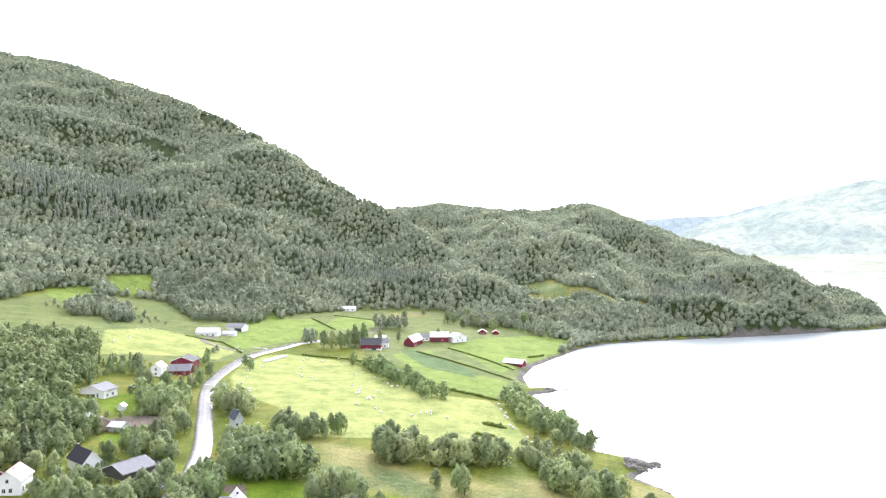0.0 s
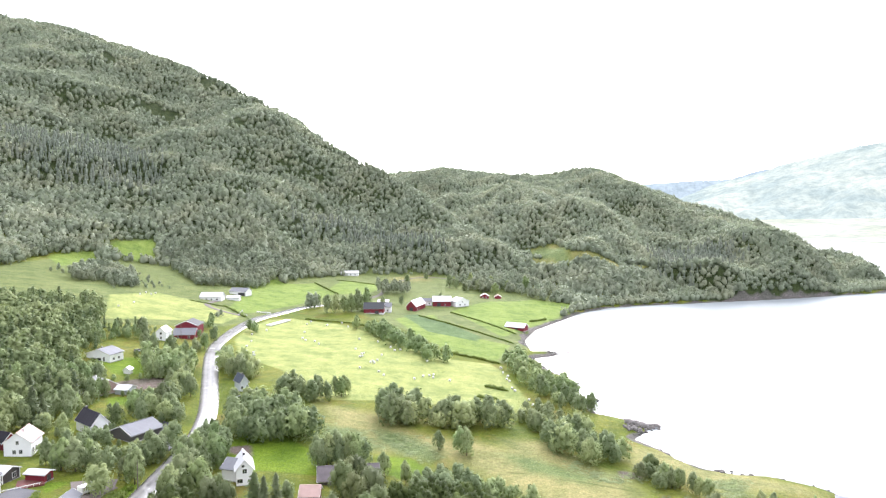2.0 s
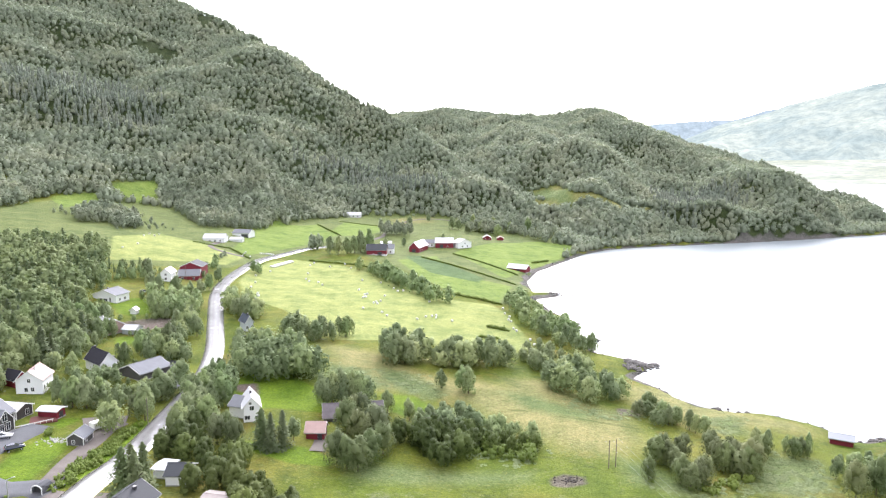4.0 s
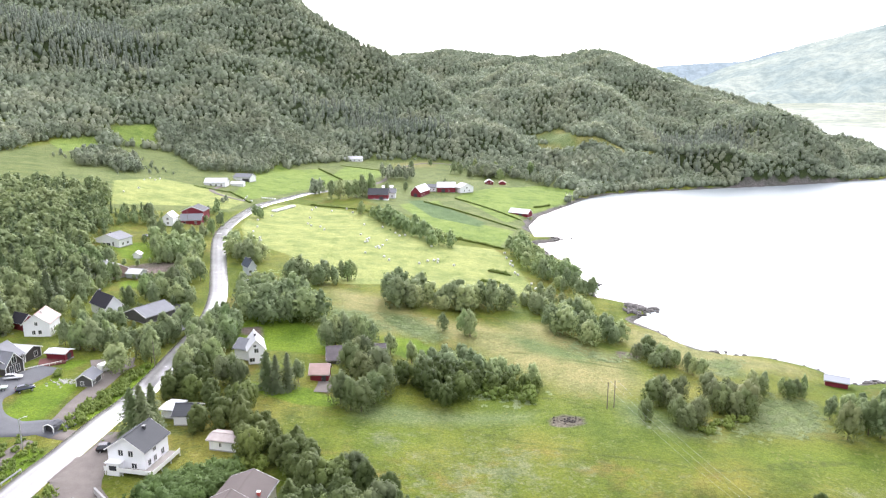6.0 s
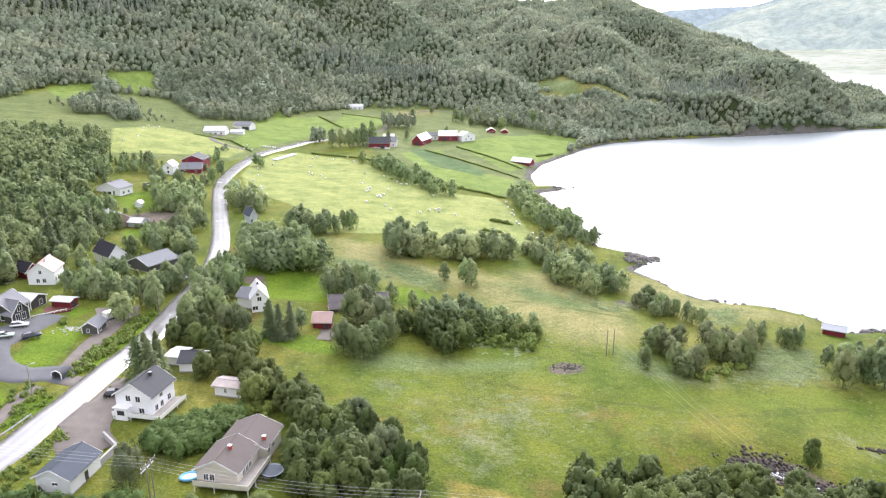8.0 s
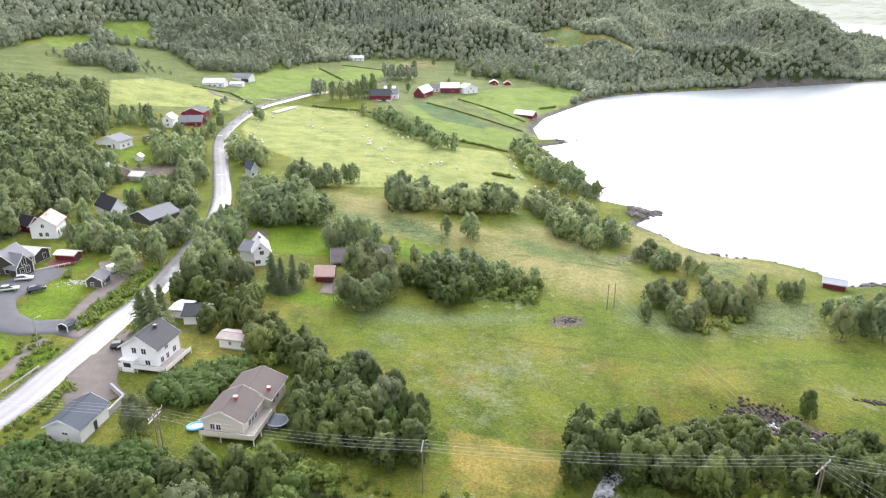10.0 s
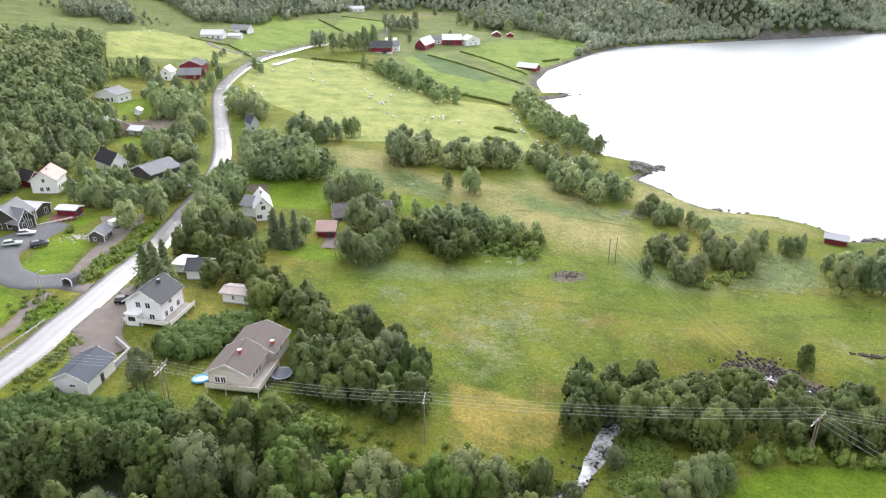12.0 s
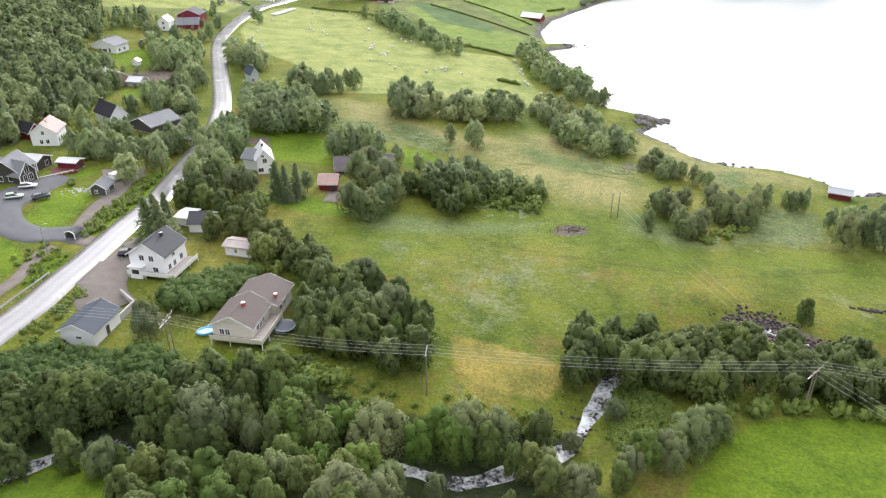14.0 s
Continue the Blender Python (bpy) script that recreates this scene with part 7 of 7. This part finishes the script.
# ---- power line ----
def tube(bm, a, b, r0, r1, seg=8):
    a, b = Vector(a), Vector(b)
    q = (b - a).to_track_quat("Z", "Y").to_matrix().to_4x4()
    bmesh.ops.create_cone(bm, cap_ends=True, segments=seg, radius1=r0, radius2=r1, depth=(b - a).length, matrix=Matrix.Translation((a + b) / 2) @ q)


def power_pole(x, y, tall, heading, legs, label):
    """One or more wooden poles with a crossarm and insulators."""
    thing = new("power_pole")
    thing.matrix_world = pose(x, y, spot(x, y), 0, 0, heading)
    for k in range(legs):
        off = (k - (legs - 1) / 2) * 1.3
        bm = bmesh.new()
        tube(bm, (off, 0, -0.8), (off * 0.9, 0, tall), 0.13, 0.09)
        part("pole", bm, TIMBER, thing, "weathered wooden pole")
    wide = 1.2 + 0.8 * (legs - 1)
    boxed("crossarm", (-wide, wide, -0.08, 0.08, tall - 0.35, tall - 0.18), TIMBER, thing, "wooden crossarm")
    if legs > 1:
        boxed("crossarm", (-wide * 0.9, wide * 0.9, 0.2, 0.34, tall - 1.1, tall - 0.95), STEEL, thing, "grey crossarm")
    for k in range(4):
        bm = bmesh.new()
        tube(bm, (-wide + 2 * wide * k / 3, 0, tall - 0.18), (-wide + 2 * wide * k / 3, 0, tall + 0.12), 0.07, 0.05)
        part("insulator", bm, TRIM, thing, "pale insulator")
    return tagged(thing, label, "power pole", "poles of the power line")


def wire(a, b, sag, name="power_wire", r=0.013):
    bm = bmesh.new()
    a, b = Vector(a), Vector(b)
    last = None
    side = (b - a).cross(Vector((0, 0, 1))).normalized()
    for i in range(19):
        t = i / 18
        p = a.lerp(b, t) - Vector((0, 0, 4 * sag * t * (1 - t)))
        ring = [bm.verts.new(p + side * r * math.cos(k * 2.094) + Vector((0, 0, r * math.sin(k * 2.094)))) for k in range(3)]
        if last:
            for k in range(3):
                bm.faces.new((last[k], last[(k + 1) % 3], ring[(k + 1) % 3], ring[k]))
        last = ring
    return tagged(part(name, bm, STEEL), "thin grey power line wire", "wire", "wires of the power line")


POLES = [(-122, 108), (-48.3, 96.6), (-4.6, 90.0), (57.5, 90.5), (118, 88)]
power_pole(-48.3, 96.6, 9.2, 82, 2, "double wooden power pole beside the cream house")
power_pole(-4.6, 90.0, 9.0, 85, 1, "single wooden power pole in the clearing")
power_pole(57.5, 90.5, 8.2, 40, 2, "double wooden power pole with a wide steel crossarm")
for (ax, ay), (bx, by) in zip(POLES, POLES[1:]):
    for k in (-1.3, -0.45, 0.45, 1.3):
        wire((ax + 0.1 * k, ay + k, spot(ax, ay) + 9.1), (bx + 0.1 * k, by + k, spot(bx, by) + 9.1), 1.2)
for k in (-2.0, 0.0, 2.0):
    wire((57.5 + k, 90.5 - 0.6 * k, spot(57.5, 90.5) + 8.3), (41.5 + k, 171.5, spot(41.5, 171.5) + 8.0), 1.6)
    wire((57.5 + k, 90.5 - 0.6 * k, spot(57.5, 90.5) + 8.3), (78 + k, 62, spot(78, 62) + 8.0), 0.8)


def thin_pole(x, y, tall, label, lamp=False):
    thing = new("street_lamp" if lamp else "utility_pole")
    thing.matrix_world = pose(x, y, spot(x, y), 0, 0, 30)
    bm = bmesh.new()
    tube(bm, (0, 0, -0.6), (0, 0, tall), 0.13, 0.09)
    part("pole", bm, STEEL if lamp else TIMBER, thing)
    if lamp:
        bm = bmesh.new()
        tube(bm, (0, 0, tall), (1.1, 0, tall + 0.25), 0.05, 0.04)
        arm = part("arm", bm, STEEL, thing)
        boxed("lamp_head", (0.9, 1.6, -0.14, 0.14, tall + 0.18, tall + 0.32), STEEL, arm, "grey lamp head", None, 0.03)
    return tagged(thing, label, "street lamp" if lamp else "pole", "poles in the village")


for x, y, tall in ((41.3, 170.7, 7.5), (43.3, 171.6, 7.5), (-40.8, 130.6, 6.5), (-147.2, 386.1, 10), (-83.3, 185.2, 8)):
    thin_pole(x, y, tall, "bare grey wooden utility pole")
for x, y, tall in ((-90.5, 134.8, 7), (-76, 250, 8), (-92, 330, 8), (-118, 430, 8)):
    thin_pole(x, y, tall, "slim street lamp beside the road", True)


# ---- vehicles ----
TYRE = painted("tyre_rubber", (0.025, 0.025, 0.025), 0.9)


def car_paint(name, colour):
    m, n, l, b = nodes_of(name, 0.25, 0.3, 0.6)
    l.new(mix(n, l, rgba(colour, 0.9)[:3], colour, noise_node(n, l, 2.0).outputs["Fac"]), b.inputs["Base Color"])
    b.inputs["Coat Weight"].default_value = 0.6
    return m


def car(x, y, heading, paint, label):
    thing = new("car")
    thing.matrix_world = pose(x, y, spot(x, y) + 0.34, 0, 0, heading)
    bm = bmesh.new()
    outline = [(-2.2, 0.3), (-2.2, 0.75), (-2.1, 0.95), (-0.9, 0.98), (1.1, 0.92), (2.0, 0.78), (2.2, 0.6), (2.2, 0.3)]
    sides = [[bm.verts.new((px, s * 0.88, pz)) for px, pz in outline] for s in (-1, 1)]
    for i in range(len(outline)):
        n = (i + 1) % len(outline)
        bm.faces.new((sides[0][i], sides[0][n], sides[1][n], sides[1][i]))
    bm.faces.new(sides[0])
    bm.faces.new(sides[1])
    bmesh.ops.recalc_face_normals(bm, faces=bm.faces[:])
    bmesh.ops.bevel(bm, geom=bm.edges[:], offset=0.07, segments=2, affect="EDGES")
    body = part("body", bm, paint, thing, "", True)
    bm = bmesh.new()
    low = [(-2.05, 0.94), (1.0, 0.92)]
    top = [(-1.7, 1.45), (0.1, 1.45)]
    v = [bm.verts.new((px, s * (0.84 if pz < 1 else 0.68), pz)) for px, pz in low + top for s in (-1, 1)]
    for q in ((0, 1, 3, 2), (4, 6, 7, 5), (0, 2, 6, 4), (1, 5, 7, 3), (0, 4, 5, 1), (2, 3, 7, 6)):
        bm.faces.new([v[i] for i in q])
    bmesh.ops.recalc_face_normals(bm, faces=bm.faces[:])
    cabin = part("windows", bm, GLASS, body, "dark car glass")
    boxed("roof", (-1.68, 0.08, -0.66, 0.66, 1.452, 1.50), paint, body, "", None, 0.02)
    for px in (-1.35, 1.35):
        for py in (-0.80, 0.80):
            bm = bmesh.new()
            tube(bm, (px, py - 0.1, 0.02), (px, py + 0.1, 0.02), 0.33, 0.33, 14)
            wheel = part("wheel", bm, TYRE, thing, "black tyre")
            bm = bmesh.new()
            tube(bm, (px, py + math.copysign(0.09, py), 0.02), (px, py + math.copysign(0.115, py), 0.02), 0.2, 0.2, 10)
            part("rim", bm, STEEL, wheel)
    for py in (-0.6, 0.6):
        boxed("headlight", (2.14, 2.22, py - 0.18, py + 0.18, 0.58, 0.72), TRIM, body, "pale headlight")
        boxed("tail_light", (-2.22, -2.14, py - 0.16, py + 0.16, 0.7, 0.85), BRICK_RED, body, "red tail light")
    return tagged(thing, label, "car", "parked cars")


PALE_GREEN, NAVY, SILVER, BLACKP = car_paint("pale_green_paint", (0.55, 0.66, 0.55)), car_paint("dark_blue_paint", (0.03, 0.04, 0.07)), car_paint("silver_paint", (0.6, 0.6, 0.62)), car_paint("black_paint", (0.02, 0.02, 0.022))
WHITE_CAR = car_paint("white_paint", (0.78, 0.78, 0.77))
car(-114.0, 170.1, 20, WHITE_CAR, "white car parked close beside the black house")
car(-154.8, 349.0, 60, WHITE_CAR, "white car parked beside the bungalow")
car(-113.4, 162.6, 25, PALE_GREEN, "pale green estate car on the dark driveway")
car(-107.2, 163.8, 40, NAVY, "dark blue car parked on the driveway edge")
car(-72.6, 135.2, 15, BLACKP, "black car parked behind the white house")
car(-63.5, 184.8, 60, NAVY, "dark car half hidden under trees")
car(-149.5, 352.0, 10, SILVER, "silver car parked by the bungalow")


# ---- gardens ----
def trampoline(x, y):
    thing = new("trampoline")
    thing.matrix_world = pose(x, y, spot(x, y))
    bm = bmesh.new()
    bmesh.ops.create_circle(bm, cap_ends=True, segments=28, radius=1.75, matrix=pose(0, 0, 0.85))
    part("mat", bm, painted("grey_mat", (0.10, 0.115, 0.14), 0.8), thing, "grey jumping mat")
    bm = bmesh.new()
    for i in range(28):
        p, q = 6.2832 * i / 28, 6.2832 * (i + 1) / 28
        c = [(r * math.cos(t), r * math.sin(t), z) for t in (p, q) for r, z in ((1.72, 0.86), (2.05, 0.9), (2.05, 0.82))]
        v = [bm.verts.new(k) for k in c]
        bm.faces.new((v[0], v[1], v[4], v[3]))
        bm.faces.new((v[1], v[2], v[5], v[4]))
    bmesh.ops.remove_doubles(bm, verts=bm.verts[:], dist=0.001)
    part("pad", bm, painted("pale_pad", (0.22, 0.25, 0.29), 0.7), thing, "blue-grey edge pad")
    for i in range(6):
        bm = bmesh.new()
        t = 6.2832 * i / 6
        tube(bm, (1.85 * math.cos(t), 1.85 * math.sin(t), -0.1), (1.85 * math.cos(t), 1.85 * math.sin(t), 0.84), 0.03, 0.03)
        part("leg", bm, STEEL, thing)
    return tagged(thing, "round grey trampoline on the lawn", "trampoline")


def paddling_pool(x, y):
    thing = new("paddling_pool")
    thing.matrix_world = pose(x, y, spot(x, y) + 0.12, 0, 0, 20) @ Matrix.Diagonal((1.15, 0.85, 1, 1))
    bm = bmesh.new()
    rows = []
    for i in range(24):
        t = 6.2832 * i / 24
        rows.append([bm.verts.new(((1.35 + 0.22 * math.cos(k)) * math.cos(t), (1.35 + 0.22 * math.cos(k)) * math.sin(t), 0.28 + 0.26 * math.sin(k))) for k in (0, 0.785, 1.571, 2.356, 3.1416, 3.927, 4.712, 5.498)])
    for i in range(24):
        for k in range(8):
            bm.faces.new((rows[i][k], rows[(i + 1) % 24][k], rows[(i + 1) % 24][(k + 1) % 8], rows[i][(k + 1) % 8]))
    part("ring", bm, painted("blue_vinyl", (0.16, 0.45, 0.75), 0.35), thing, "bright blue inflated ring", True)
    bm = bmesh.new()
    bmesh.ops.create_circle(bm, cap_ends=True, segments=24, radius=1.3, matrix=pose(0, 0, 0.3))
    part("cover", bm, painted("pale_blue_cover", (0.42, 0.66, 0.84), 0.35), thing, "pale blue water or cover")
    return tagged(thing, "small oval blue paddling pool on the lawn", "pool")


trampoline(-31.4, 106.6)
paddling_pool(-45.6, 105.2)


def tunnel_garage(x, y, heading):
    thing = new("tunnel_garage")
    thing.matrix_world = pose(x, y, spot(x, y), 0, 0, heading)
    bm = bmesh.new()
    arch = [(-1.25, -0.3), (-1.25, 1.4), (-0.9, 1.9), (0, 2.2), (0.9, 1.9), (1.25, 1.4), (1.25, -0.3)]
    a, b = [bm.verts.new((0, py, pz)) for py, pz in arch], [bm.verts.new((3.2, py, pz)) for py, pz in arch]
    for i in range(6):
        bm.faces.new((a[i], a[i + 1], b[i + 1], b[i]))
    bm.faces.new(b)
    bmesh.ops.solidify(bm, geom=bm.faces[:], thickness=0.06)
    part("cover", bm, GREY_ROOF, thing, "grey cover")
    bm = bmesh.new()
    for (y0, z0), (y1, z1) in zip(arch, arch[1:]):
        tube(bm, (-0.08, y0, z0), (-0.08, y1, z1), 0.13, 0.13, 6)
    part("front_frame", bm, TRIM, thing, "white arched front frame")
    # dark sheet just inside the opening, painted in place of its shade
    boxed("back_panel", (0.6, 0.66, -1.1, 1.1, 0, 1.8), DARK_PAINT, thing, "dark panel in place of the shaded interior")
    return tagged(thing, "small white-fronted tunnel garage by the junction", "garage")


tunnel_garage(-89.2, 142.4, 80)


def deck_terrace():
    thing = new("terrace")
    x, y = -113.0, 182.5
    thing.matrix_world = pose(x, y, spot(x, y), 0, 0, 40)
    boxed("floor", (-5, 5, -2.0, 4.6, -0.9, 0.14), RED_DECK, thing, "red-brown wooden floor")
    for k in range(7):
        boxed("rail_post", (-5 + k * 1.45, -4.9 + k * 1.45, -2.12, -2.02, 0.0, 0.75), TRIM, thing)
    boxed("rail", (-5, 4, -2.2, -2.12, 0.55, 0.78), TRIM, thing, "white rail")
    return tagged(thing, "red-brown wooden terrace beside the black house", "terrace")


deck_terrace()


def trailer(x, y, heading):
    thing = new("box_trailer")
    thing.matrix_world = pose(x, y, spot(x, y) + 0.3, 0, 0, heading)
    boxed("body", (-2.2, 2.2, -1.2, 1.2, 0.3, 2.1), TRIM, thing, "", None, 0.06)
    for px in (-0.5, 0.5):
        for py in (-1.22, 1.22):
            bm = bmesh.new()
            tube(bm, (px, py - 0.08, 0.05), (px, py + 0.08, 0.05), 0.33, 0.33, 12)
            part("wheel", bm, TYRE, thing)
    boxed("drawbar", (2.2, 3.4, -0.06, 0.06, 0.35, 0.45), STEEL, thing)
    return tagged(thing, "white box trailer parked beside the garden house", "trailer")


trailer(-95.0, 181.5, 60)


def garden_wall(name, line, tall, thick, material, label, category):
    bm = bmesh.new()
    for (ax, ay), (bx, by) in zip(line, line[1:]):
        d = Vector((bx - ax, by - ay, 0))
        z = min(spot(ax, ay), spot(bx, by))
        m = pose(ax, ay, z, 0, 0, math.degrees(math.atan2(d.y, d.x)))
        box(bm, 0, d.length, -thick / 2, thick / 2, -0.8, tall, m)
    return tagged(part(name, bm, material), label, category)


garden_wall('retaining_wall', [(-67.1, 118.6), (-62.7, 114.4), (-63.5, 108.6)], 1.4, 0.4, CONCRETE, 'pale concrete retaining wall beside the garage', 'wall')
RAIL_LINE = [(-88.3, 106.4), (-87.5, 112.1), (-86.8, 116.7), (-86.1, 120.6), (-85.4, 125.8)]



def guard_rail(line):
    thing = new("guard_rail")
    line = spline(line, 4.0)
    bm = bmesh.new()
    for (ax, ay), (bx, by) in zip(line, line[1:]):
        d = Vector((bx - ax, by - ay, 0))
        box(bm, 0, d.length, -0.04, 0.04, 0.45, 0.8, pose(ax, ay, spot(ax, ay) + 0.1, 0, 0, math.degrees(math.atan2(d.y, d.x))))
    part("rail", bm, STEEL, thing, "grey steel rail")
    for x, y in line[::1]:
        boxed("post", (x - 0.05, x + 0.05, y - 0.05, y + 0.05, spot(x, y) - 0.3, spot(x, y) + 0.75), STEEL, thing)
    return tagged(thing, "steel guard rail along the road's edge", "guard rail")


guard_rail(RAIL_LINE)
